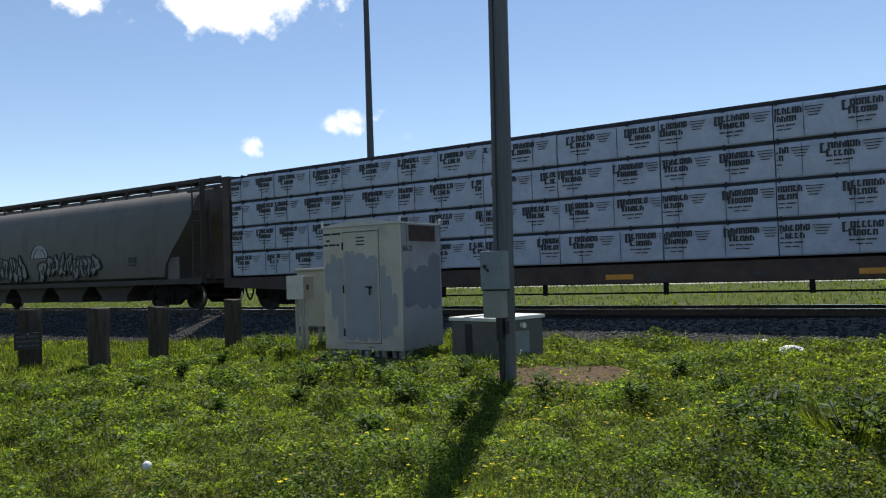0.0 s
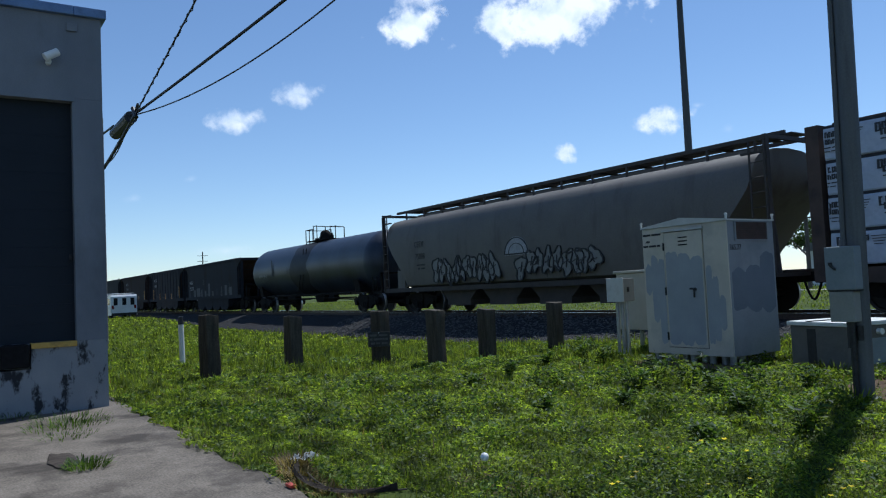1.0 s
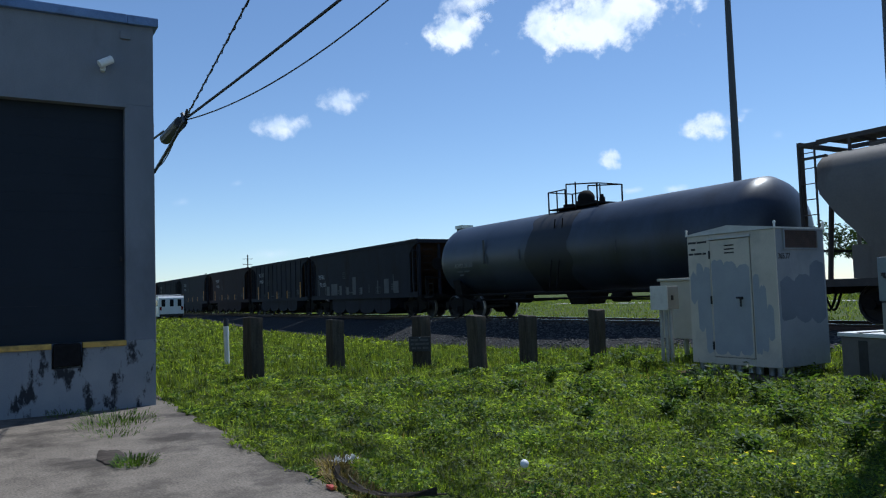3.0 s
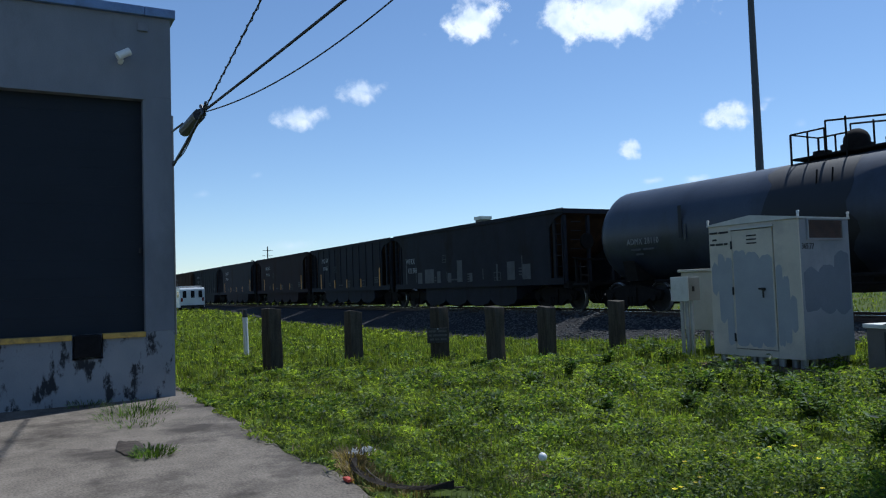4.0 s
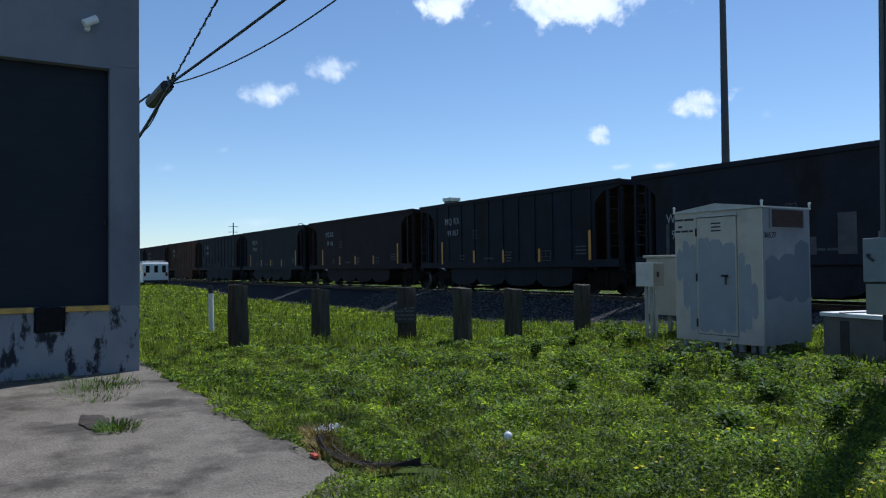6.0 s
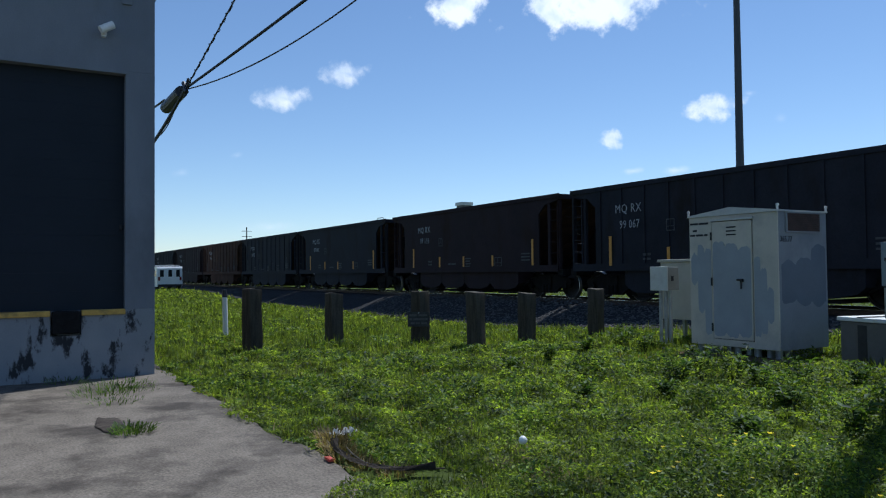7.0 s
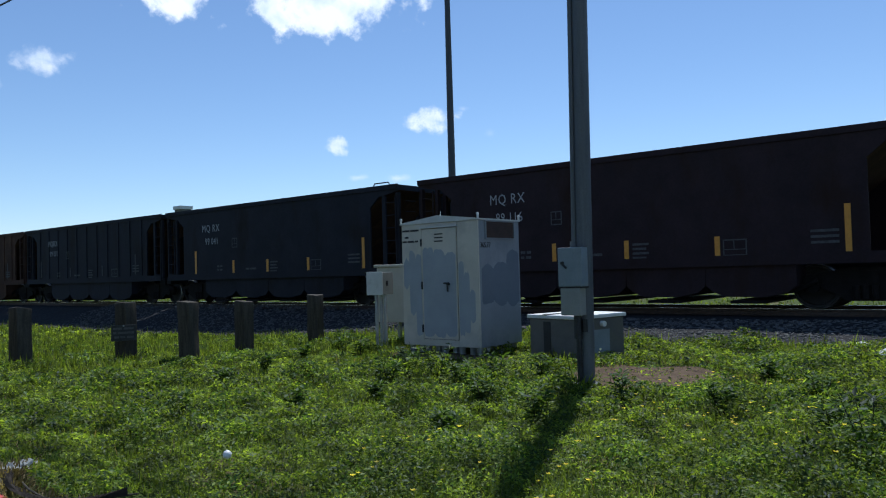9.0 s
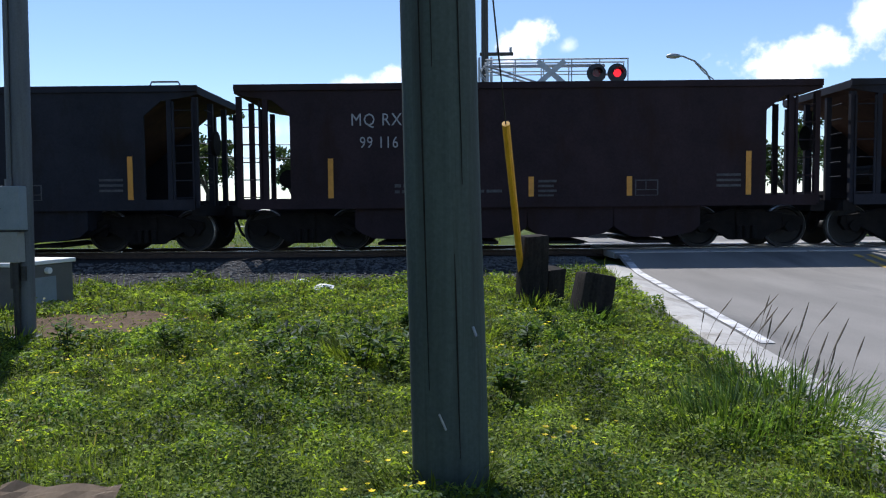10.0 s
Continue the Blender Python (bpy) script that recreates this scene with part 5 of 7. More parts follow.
# service wires to the building
def sag(p, q, drop, n=18):
    p, q = Vector(p), Vector(q)
    return [p.lerp(q, k / n) - Vector((0, 0, drop * 4 * (k / n) * (1 - k / n))) for k in range(n + 1)]


SPL = (-19.4, 4.0, 5.9)
drop = tagged(empty("service_drop"), "twisted black service cables with splice box", "overhead wire")
thick = sag(SPL, (0.1, 3.68, 9.1), 0.12, 40)
part("cable", tube(thick, 0.017), M_CABLE, drop)
twist = [p + Vector((0, 0.035 * math.cos(i * 1.9), 0.035 * math.sin(i * 1.9))) for i, p in enumerate(sag(SPL, (0.1, 3.68, 9.1), 0.12, 130))]
part("cable", tube(twist, 0.009, 5), M_CABLE, drop)
part("cable", tube(sag(SPL, (-23.2, 3.9, 5.15), 0.03, 10), 0.045), M_CABLE, drop)
part("cable", tube(sag((-19.4, 4.05, 5.95), (-4.05, 7.40, 8.35), 0.1, 30), 0.034), M_CABLE, drop)
part("cable", tube(sag((-19.4, 4.05, 5.9), (-4.05, 7.35, 9.0), 1.1, 30), 0.016), M_CABLE, drop)
part("cable", tube(sag((-19.45, 4.0, 5.95), (-21.9, 3.95, 6.1), 0.02, 6), 0.016), M_CABLE, drop)
part("cable", tube(sag((-20.4, 4.0, 5.75), (-22.6, 3.9, 5.2), 0.15, 8), 0.016), M_CABLE, drop)
sb = rods(((-21.7, 3.96, 5.86), (-19.9, 4.0, 5.93), 0.16), ((-21.85, 3.96, 5.86), (-21.7, 3.96, 5.86), 0.09), seg=10)
part("splice_box", sb, M_BLACK, drop, "black splice enclosure")
part("clamp", rods(((-19.3, 4.0, 5.8), (-19.65, 4.0, 6.1), 0.055), ((-19.5, 4.04, 6.0), (-19.2, 4.02, 6.1), 0.035)), M_DARKMETAL, drop)

# on the building
cam_box = tagged(empty("security_camera", FX, 1.11, 4.30), "small white security camera on the wall", "camera")
part("mount", rods(((0.0, 0, 0), (0.07, 0, 0.0), 0.035), ((0.07, 0, 0), (0.10, 0.02, 0.06), 0.02)), M_WHITE, cam_box)
part("housing", rods(((0.12, -0.05, 0.03), (0.10, 0.10, 0.12), 0.05), seg=12), M_WHITE, cam_box)
vent = tagged(empty("wall_vent", FX, 1.38, 4.78), "small painted vent plate high on the wall", "vent")
part("plate", BB(0.006, (0.003, 0.03, -0.06, 0.06, -0.05, 0.05)), M_WALL, vent)
latch = tagged(empty("door_latch", FX - 0.1, 1.33, 1.9), "small steel latch on the dock door", "latch")
part("plate", BB(0.004, (-0.03, 0.02, -0.012, 0.014, -0.03, 0.03)), M_DARKMETAL, latch)

# litter
ball = bmesh.new()
bmesh.ops.create_uvsphere(ball, u_segments=20, v_segments=12, radius=0.03)
for v in ball.verts:
    v.co *= 1 + 0.06 * noise.noise(v.co * 25)
ob = part("foam_cup", ball, M_WHITE, None, "crumpled white foam cup in the grass", True)
ob.matrix_basis = pose(-4.33, 3.14, terrain(-4.33, 3.14) + 0.12)
tagged(ob, category="litter")
for x, y, s in ((-2.27, 12.75, 0.11), (-1.67, 11.5, 0.14), (1.9, 12.2, 0.1), (-9.4, 11.9, 0.09)):
    rb = bmesh.new()
    bmesh.ops.create_icosphere(rb, subdivisions=2, radius=s)
    for v in rb.verts:
        v.co = Vector((v.co.x * 1.3, v.co.y, v.co.z * 0.6)) * (1 + 0.35 * noise.noise(v.co * 9 + Vector((x, y, 0))))
    ob = part("rock", rb, M_VAULT_LID, None, "pale broken rock by the ballast")
    ob.matrix_basis = pose(x, y, terrain(x, y) + s * 0.4)
    tagged(ob, category="rock", group="loose rocks")


def crumple(name, pts_x, pts_y, fn, material, parent, label=""):
    bm = bmesh.new()
    g = [[bm.verts.new(fn(u / pts_x, v / pts_y)) for v in range(pts_y + 1)] for u in range(pts_x + 1)]
    for u in range(pts_x):
        for v in range(pts_y):
            bm.faces.new((g[u][v], g[u + 1][v], g[u + 1][v + 1], g[u][v + 1]))
    bmesh.ops.solidify(bm, geom=bm.faces[:], thickness=0.006)
    return part(name, bm, material, parent, label)


cb = tagged(empty("torn_box", -1.42, 2.80, 0.02), "flattened torn cardboard box, white and brown", "litter")
crumple("white_flap", 10, 6, lambda u, v: (-0.5 + 0.62 * u, -0.26 + 0.42 * v + 0.1 * u, 0.05 + 0.05 * noise.noise((u * 3, v * 3, 1)) + 0.05 * v), M_CARD_WHITE, cb, "white printed flap")
crumple("brown_flap", 8, 6, lambda u, v: (0.14 + 0.34 * u, -0.16 + 0.36 * v, 0.03 + 0.05 * noise.noise((u * 3, v * 3, 5)) + 0.04 * (1 - u)), M_CARD, cb, "brown inner flap")
crumple("dark_flap", 8, 3, lambda u, v: (-0.22 + 0.5 * u, 0.23 + 0.1 * v, 0.10 + 0.05 * v + 0.03 * noise.noise((u * 4, v * 3, 9))), M_CARD, cb, "folded brown edge")
crumple("dark_flap", 4, 5, lambda u, v: (-0.26 + 0.15 * u + 0.05 * v, -0.14 + 0.34 * v, 0.115 + 0.03 * noise.noise((u * 4, v * 3, 2))), M_CARD_DARK, cb, "dark printed panel")

# blown tyre strip and rags at the concrete's edge
ty = tagged(empty("tyre_strip", 0, 0, 0.0), "torn black tyre tread strip lying on the concrete edge", "litter")
STRIP = [(-5.55, 2.22), (-5.3, 2.13), (-5.05, 2.05), (-4.82, 2.0), (-4.6, 1.99), (-4.42, 2.06), (-4.28, 2.18), (-4.2, 2.36)]
def strip_piece(w, h0):
    bm = bmesh.new()
    rows = []
    for i, (x, y) in enumerate(STRIP):
        a = STRIP[min(i + 1, len(STRIP) - 1)]
        b = STRIP[max(i - 1, 0)]
        n_ = Vector((-(a[1] - b[1]), a[0] - b[0], 0)).normalized()
        z = h0 + 0.03 * abs(noise.noise((x * 4, y * 4, 0)))
        rows.append([bm.verts.new((x + n_.x * w * k, y + n_.y * w * k, z + (0.022 - 0.022 * abs(k)) + 0.05 * noise.noise((x * 7, k * 2, 3)))) for k in (-1, -0.4, 0.4, 1)])
    for p, q in zip(rows, rows[1:]):
        for k in range(3):
            bm.faces.new((p[k], p[k + 1], q[k + 1], q[k]))
    bmesh.ops.solidify(bm, geom=bm.faces[:], thickness=0.02)
    return bm
part("tread", strip_piece(0.034, 0.045), M_TIE, ty)
part("cord", tube([(x + 0.02, y + 0.06, 0.05 + 0.03 * noise.noise((x * 3, y, 1))) for x, y in STRIP[2:]], 0.006), M_POST, ty, "frayed pale cord")
rag = tagged(empty("torn_rag", -5.5, 2.28, 0.03), "bleached torn plastic sheet scrap", "litter")
crumple("sheet", 9, 9, lambda u, v: (-0.06 + 0.12 * u, -0.1 + 0.2 * v, 0.03 + 0.06 * noise.noise((u * 6, v * 6, 1))), M_CARD_WHITE, rag)
red = tagged(empty("red_scrap", -4.87, 1.92, 0.02), "small red plastic scrap", "litter")
part("scrap", BB(0.004, (-0.05, 0.05, -0.02, 0.02, 0, 0.02)), mat("red_plastic", (0.45, 0.05, 0.03), (0.6, 0.08, 0.05), 8, 0.5), red)

# weatherhead pole behind the building that carries the service cables
wh = tagged(empty("service_mast", -23.3, 3.85, terrain(-23.3, 3.85)), "steel service mast beside the warehouse", "utility pole")
part("mast", rods(((0, 0, -0.2), (0, 0, 6.6), 0.09, 0.08), seg=12), M_METAL_POLE, wh)
part("bracket", rods(((0, 0, 6.1), (1.4, 0.1, 6.1), 0.03)), M_DARKMETAL, wh)
part("bracket", rods(((0, 0, 5.2), (0.15, 0.05, 5.2), 0.05)), M_DARKMETAL, wh)


def blot(name, x, y, rx, ry, z, material, label, category, seed):
    """A thin irregular patch lying on the ground."""
    bm = bmesh.new()
    mid = bm.verts.new((0, 0, 0.004))
    ring = []
    for k in range(40):
        a = 2 * math.pi * k / 40
        r = 1 + 0.45 * noise.noise((math.cos(a) * 1.5, math.sin(a) * 1.5, seed)) + 0.15 * noise.noise((math.cos(a) * 5, math.sin(a) * 5, seed))
        px, py = rx * r * math.cos(a), ry * r * math.sin(a)
        dz = terrain(x + px, y + py) - terrain(x, y) if y > 2.2 else 0
        ring.append((bm.verts.new((px * 0.6, py * 0.6, 0.006 + dz * 0.7)), bm.verts.new((px, py, dz - 0.004))))
    for k in range(40):
        a, b = ring[k], ring[(k + 1) % 40]
        bm.faces.new((mid, a[0], b[0]))
        bm.faces.new((a[0], a[1], b[1], b[0]))
    ob = part(name, bm, material, None, label, smooth=True)
    ob.matrix_basis = pose(x, y, z)
    return tagged(ob, category=category, kind="structure")


M_DIRT = mat("bare_brown_soil", (0.065, 0.044, 0.029), (0.145, 0.102, 0.066), 6, 0.95, bump=0.02, fine=40, spec=0.08)
blot("bare_soil", -3.75, 8.55, 0.95, 0.95, terrain(-3.75, 8.55) + 0.03, M_DIRT, "bare brown soil with dry grass by the pole", "soil", 3)
blot("broken_patch", -7.05, 0.8, 0.42, 0.1, 0.03, M_TIE, "dark broken patch in the concrete", "pavement", 5)
blot("bare_soil", -7.3, 9.05, 1.2, 0.45, terrain(-7.3, 9.05) + 0.03, M_DIRT, "bare soil under the equipment cabinet", "soil", 9)

# ---- beyond the track ----
M_SIGNAL = mat("aluminium_signal_frame", (0.34, 0.35, 0.355), (0.48, 0.49, 0.495), 5, 0.45, metal=0.5)
M_FAR_POLE = mat("dark_wooden_pole", (0.05, 0.045, 0.04), (0.10, 0.09, 0.08), 5, 0.9, stretch=(4, 4, 0.3))
M_MAST = mat("dull_blue_grey_mast", (0.045, 0.048, 0.055), (0.08, 0.085, 0.095), 4, 0.7, stretch=(4, 4, 0.3))
M_LAMP_RED = glow("red_signal_lit", (0.9, 0.02, 0.03), 1.1)
M_LAMP_DIM = mat("red_lens_unlit", (0.12, 0.008, 0.008), (0.2, 0.015, 0.012), 9, 0.25)
M_PANEL = mat("crossing_panel", (0.26, 0.25, 0.235), (0.38, 0.365, 0.345), 2, 0.85, bump=0.004)
M_HOUSE = mat("white_siding", (0.60, 0.60, 0.58), (0.72, 0.72, 0.70), 2, 0.8)
M_ROOF = mat("grey_shingle", (0.10, 0.10, 0.10), (0.17, 0.165, 0.16), 4, 0.9)
M_CAR_BLUE = mat("silver_blue_car_paint", (0.20, 0.26, 0.33), (0.25, 0.31, 0.38), 1, 0.25, metal=0.5)
M_CAR_DARK = mat("dark_grey_car_paint", (0.03, 0.03, 0.033), (0.05, 0.05, 0.053), 1, 0.25, metal=0.4)
M_VAN = mat("white_van_paint", (0.66, 0.67, 0.68), (0.78, 0.79, 0.80), 2, 0.35)
M_GLASS = mat("dark_window_glass", (0.012, 0.014, 0.017), (0.022, 0.024, 0.028), 1, 0.08)
M_TYRE = mat("tyre_rubber", (0.012, 0.012, 0.012), (0.026, 0.026, 0.026), 9, 0.9)
M_BARK = mat("tree_bark", (0.04, 0.034, 0.028), (0.10, 0.085, 0.07), 5, 0.95, bump=0.02, stretch=(3, 3, 0.5))


def leafy(name, dark, light, through=0.35):
    """Leaf: diffuse with light passing through, varied leaf by leaf."""
    m = bpy.data.materials.new(name)
    m.use_nodes = True
    nt = m.node_tree
    nt.nodes.remove(nt.nodes["Principled BSDF"])
    geo = nt.nodes.new("ShaderNodeNewGeometry")
    ramp = nt.nodes.new("ShaderNodeValToRGB")
    ramp.color_ramp.elements[0].color, ramp.color_ramp.elements[1].color = (*dark, 1), (*light, 1)
    link(nt, geo.outputs["Random Per Island"], ramp.inputs[0])
    co = nt.nodes.new("ShaderNodeTexCoord")
    no = nt.nodes.new("ShaderNodeTexNoise")
    no.inputs["Scale"].default_value, no.inputs["Detail"].default_value = 3.2, 5
    link(nt, co.outputs["Object"], no.inputs[0])
    hs = nt.nodes.new("ShaderNodeHueSaturation")
    mr = nt.nodes.new("ShaderNodeMapRange")
    mr.inputs[1].default_value, mr.inputs[2].default_value, mr.inputs[3].default_value, mr.inputs[4].default_value = 0.34, 0.66, 0.36, 1.6
    link(nt, no.outputs[0], mr.inputs[0])
    link(nt, mr.outputs[0], hs.inputs["Value"])
    link(nt, ramp.outputs[0], hs.inputs["Color"])
    di, tr, gl = nt.nodes.new("ShaderNodeBsdfDiffuse"), nt.nodes.new("ShaderNodeBsdfTranslucent"), nt.nodes.new("ShaderNodeBsdfGlossy")
    gl.inputs["Roughness"].default_value = 0.5
    gl.inputs["Color"].default_value = (0.9, 0.95, 1.0, 1)
    m1, m2 = nt.nodes.new("ShaderNodeMixShader"), nt.nodes.new("ShaderNodeMixShader")
    m1.inputs[0].default_value, m2.inputs[0].default_value = through, 0.013
    link(nt, hs.outputs[0], di.inputs[0])
    yel = nt.nodes.new("ShaderNodeMix")
    yel.data_type, yel.blend_type = "RGBA", "MULTIPLY"
    yel.inputs[0].default_value = 1.0
    yel.inputs[7].default_value = (1.5, 1.55, 0.55, 1)
    link(nt, hs.outputs[0], yel.inputs[6])
    link(nt, yel.outputs[2], tr.inputs[0])
    link(nt, di.outputs[0], m1.inputs[1])
    link(nt, tr.outputs[0], m1.inputs[2])
    link(nt, m1.outputs[0], m2.inputs[1])
    link(nt, gl.outputs[0], m2.inputs[2])
    link(nt, m2.outputs[0], nt.nodes["Material Output"].inputs[0])
    return m


M_OAK = leafy("oak_leaves", (0.022, 0.038, 0.014), (0.055, 0.085, 0.028), 0.3)
M_PALM = leafy("palm_fronds", (0.03, 0.05, 0.018), (0.065, 0.09, 0.03), 0.3)
M_CONE = leafy("dark_conifer", (0.012, 0.022, 0.012), (0.03, 0.048, 0.022), 0.15)


def quads(name, centre, along, across, material, bend=0.0):
    """Many small leaves: a folded diamond each, from arrays of centres and two half axes."""
    n = len(centre)
    up = np.cross(along, across)
    up /= np.linalg.norm(up, axis=1, keepdims=True) + 1e-9
    v = np.empty((n, 4, 3))
    v[:, 0], v[:, 2] = centre - along, centre + along
    lift = bend * np.linalg.norm(across, axis=1, keepdims=True) * up
    v[:, 1], v[:, 3] = centre - across + lift, centre + across + lift
    me = bpy.data.meshes.new(name)
    me.vertices.add(4 * n)
    me.vertices.foreach_set("co", v.ravel())
    base = 4 * np.arange(n)[:, None]
    tris = np.concatenate([base + [0, 1, 2], base + [0, 2, 3]], 1).reshape(-1)
    me.loops.add(6 * n)
    me.loops.foreach_set("vertex_index", tris.astype(np.int32))
    me.polygons.add(2 * n)
    me.polygons.foreach_set("loop_start", np.arange(0, 6 * n, 3, dtype=np.int32))
    me.update(calc_edges=True)
    me.materials.append(material)
    return new(name, me)


def unit(a):
    return a / (np.linalg.norm(a, axis=1, keepdims=True) + 1e-9)


def tree(x, y, h, spread, seed, material=M_OAK, label="broad dark green tree with uneven crown"):
    rng = np.random.default_rng(seed)
    t = tagged(empty("tree", x, y, terrain(x, y) if y < 40 else 0.06), label, "tree", "trees beyond the track")
    trunk = bmesh.new()
    add_rod(trunk, (0, 0, -0.2), (0.1, 0, h * 0.35), 0.3, 0.2, seg=10)
    tips = []
    for k in range(9):
        a = k * 2.4 + seed
        tip = Vector((math.cos(a) * spread * (0.35 + 0.4 * rng.random()), math.sin(a) * spread * (0.35 + 0.4 * rng.random()), h * (0.5 + 0.4 * rng.random())))
        add_rod(trunk, (0.1, 0, h * 0.3), tip, 0.13, 0.03, seg=6)
        tips.append(tip)
    part("trunk", trunk, M_BARK, t)
    cs, n = [], 2600
    for k in range(26):
        base = tips[k % 9]
        c = np.array(base) * (0.75 + 0.5 * rng.random()) + rng.normal(0, spread * 0.18, 3) * [1, 1, 0.6]
        r = spread * (0.16 + 0.16 * rng.random())
        d = unit(rng.normal(size=(n // 20, 3))) * (r * rng.random((n // 20, 1)) ** 0.4) * [1, 1, 0.75]
        cs.append(c + d)
    c = np.concatenate(cs)
    c = c[c[:, 2] > h * 0.16]
    al = unit(rng.normal(size=c.shape)) * 0.17 * (0.6 + 0.8 * rng.random((len(c), 1)))
    ac = unit(np.cross(al, rng.normal(size=c.shape))) * 0.09
    crown = quads("crown", c, al, ac, material, 0.3)
    crown.parent = t
    return t


for k, (x, y, h, s) in enumerate(((-36, 66, 6.5, 4.0), (-18.8, 60, 7.2, 3.0), (-25, 72, 7.0, 4.2), (-12.6, 63, 5.8, 3.0), (12.6, 60, 7.4, 3.4), (17.5, 66, 6.8, 3.8), (26.5, 60, 6.8, 3.6), (33, 62, 7.6, 4.0), (40, 66, 7.2, 4.2), (-46, 78, 7.2, 4.5), (3, 92, 7.0, 4.5), (22, 88, 8.2, 4.5))):
    tree(x, y, h, s, k + 3)
# columnar conifer
rng = np.random.default_rng(8)
cone = tagged(empty("conifer", 8.0, 60, 0.05), "narrow dark columnar conifer", "tree", "trees beyond the track")
part("trunk", rods(((0, 0, -0.2), (0, 0, 5.4), 0.14, 0.04)), M_BARK, cone)
u = rng.random(2600)
a = rng.random(2600) * 2 * math.pi
r = (0.95 * (1 - u) ** 0.8 + 0.06) * (0.6 + 0.4 * rng.random(2600))
c = np.stack([r * np.cos(a), r * np.sin(a), 0.3 + 5.6 * u], 1)
al = unit(np.stack([np.cos(a) * 0.4, np.sin(a) * 0.4, np.ones(2600)], 1)) * 0.16
quads("crown", c, al, unit(np.cross(al, rng.normal(size=c.shape))) * 0.07, M_CONE, 0.2).parent = cone
# palm
palm = tagged(empty("palm_tree", -17.3, 56, 0.06), "slim palm tree with drooping fronds", "tree", "trees beyond the track")
part("trunk", tube([(0.1 * k * 0.2, 0, 5.4 * k / 6) for k in range(7)], [0.19, 0.17, 0.16, 0.155, 0.15, 0.15, 0.13], 10), M_BARK, palm)
cs, als, acs = [], [], []
for k in range(22):
    a, e = k * 2.39, rng.uniform(-0.5, 1.1)
    for j in range(26):
        s = j / 25
        px = np.array([math.cos(a) * math.cos(e) * 1.9 * s + 0.12, math.sin(a) * math.cos(e) * 1.9 * s, 5.45 + math.sin(e) * 1.5 * s - 1.3 * s * s])
        for sd in (-1, 1):
            w = np.array([-math.sin(a) * sd, math.cos(a) * sd, -0.5])
            w = w / np.linalg.norm(w) * (0.34 * (1 - 0.6 * s))
            cs.append(px + w)
            als.append(w)
            acs.append(np.array([math.cos(a), math.sin(a), 0]) * 0.035)
quads("fronds", np.array(cs), np.array(als), np.array(acs), M_PALM, 0.1).parent = palm

# level crossing surface
crossing = tagged(empty("level_crossing", 0, 0, 0), "pale worn concrete crossing panels between the rails", "crossing", kind="structure")
for k in range(5):
    x = 3.55 + 1.98 * k
    for y0, y1 in ((15.55, 16.62), (16.78, 18.10), (18.28, 19.4)):
        part("panel", BB(0.012, (x + 0.01, x + 1.96, y0, y1, 0.2, 0.338)), M_PANEL, crossing)

# cantilever warning signal
SX, SY = 1.28, 22.0
sig = tagged(empty("crossing_signal", SX, SY, -0.13), "cantilever railroad crossing signal with lit red lamp", "signal")
lat = bmesh.new()
for sx in (-0.17, 0.17):
    for sy in (-0.17, 0.17):
        add_rod(lat, (sx, sy, 0), (sx, sy, 5.6), 0.035, seg=6)
for k in range(14):
    z = k * 0.4
    for s in (-0.17, 0.17):
        add_rod(lat, (-0.17 * (1 if k % 2 else -1), s, z), (0.17 * (1 if k % 2 else -1), s, z + 0.4), 0.018, seg=5)
        add_rod(lat, (s, -0.17 * (1 if k % 2 else -1), z), (s, 0.17 * (1 if k % 2 else -1), z + 0.4), 0.018, seg=5)
part("mast", lat, M_SIGNAL, sig, "latticed mast")
part("base", BB(0.02, (-0.4, 0.4, -0.4, 0.4, -0.1, 0.12)), M_PANEL, sig)
part("walkway", BB(0.01, (0.2, 4.0, -0.28, 0.28, 4.76, 4.86)), M_SIGNAL, sig)
arm = bmesh.new()
for sy in (-0.26, 0.26):
    add_rod(arm, (0, sy, 5.52), (4.02, sy, 5.52), 0.022, seg=6)
    add_rod(arm, (0, sy, 5.18), (3.3, sy, 5.18), 0.016, seg=6)
    add_rod(arm, (0, sy, 5.36), (1.5, sy, 4.86), 0.028, seg=6)
    for k in range(6):
        add_rod(arm, (0.05 + 0.79 * k, sy, 4.86), (0.05 + 0.79 * k, sy, 5.52), 0.018, seg=6)
add_rod(arm, (0, 0, 5.38), (3.4, 0, 5.38), 0.05, seg=8)
part("railing", arm, M_SIGNAL, sig)
bk = bmesh.new()
for s in (-1, 1):
    w, t_ = 0.5, 0.075
    d = Vector((0.70, 0, 0.60 * s)).normalized()
    n_ = Vector((-d.z, 0, d.x))
    pts = [Vector((1.84, -0.33 - 0.012 * s, 5.14)) + d * a * w + n_ * b * t_ for a, b in ((-1, -1), (1, -1), (1, 1), (-1, 1))]
    lo = [bk.verts.new(p) for p in pts]
    hi = [bk.verts.new(p + Vector((0, 0.012, 0))) for p in pts]
    bk.faces.new(lo), bk.faces.new(hi[::-1])
    for k in range(4):
        bk.faces.new((lo[k], hi[k], hi[(k + 1) % 4], lo[(k + 1) % 4]))
bmesh.ops.recalc_face_normals(bk, faces=bk.faces[:])
part("crossbuck", bk, M_SIGNAL, sig, "faded X-shaped crossbuck")


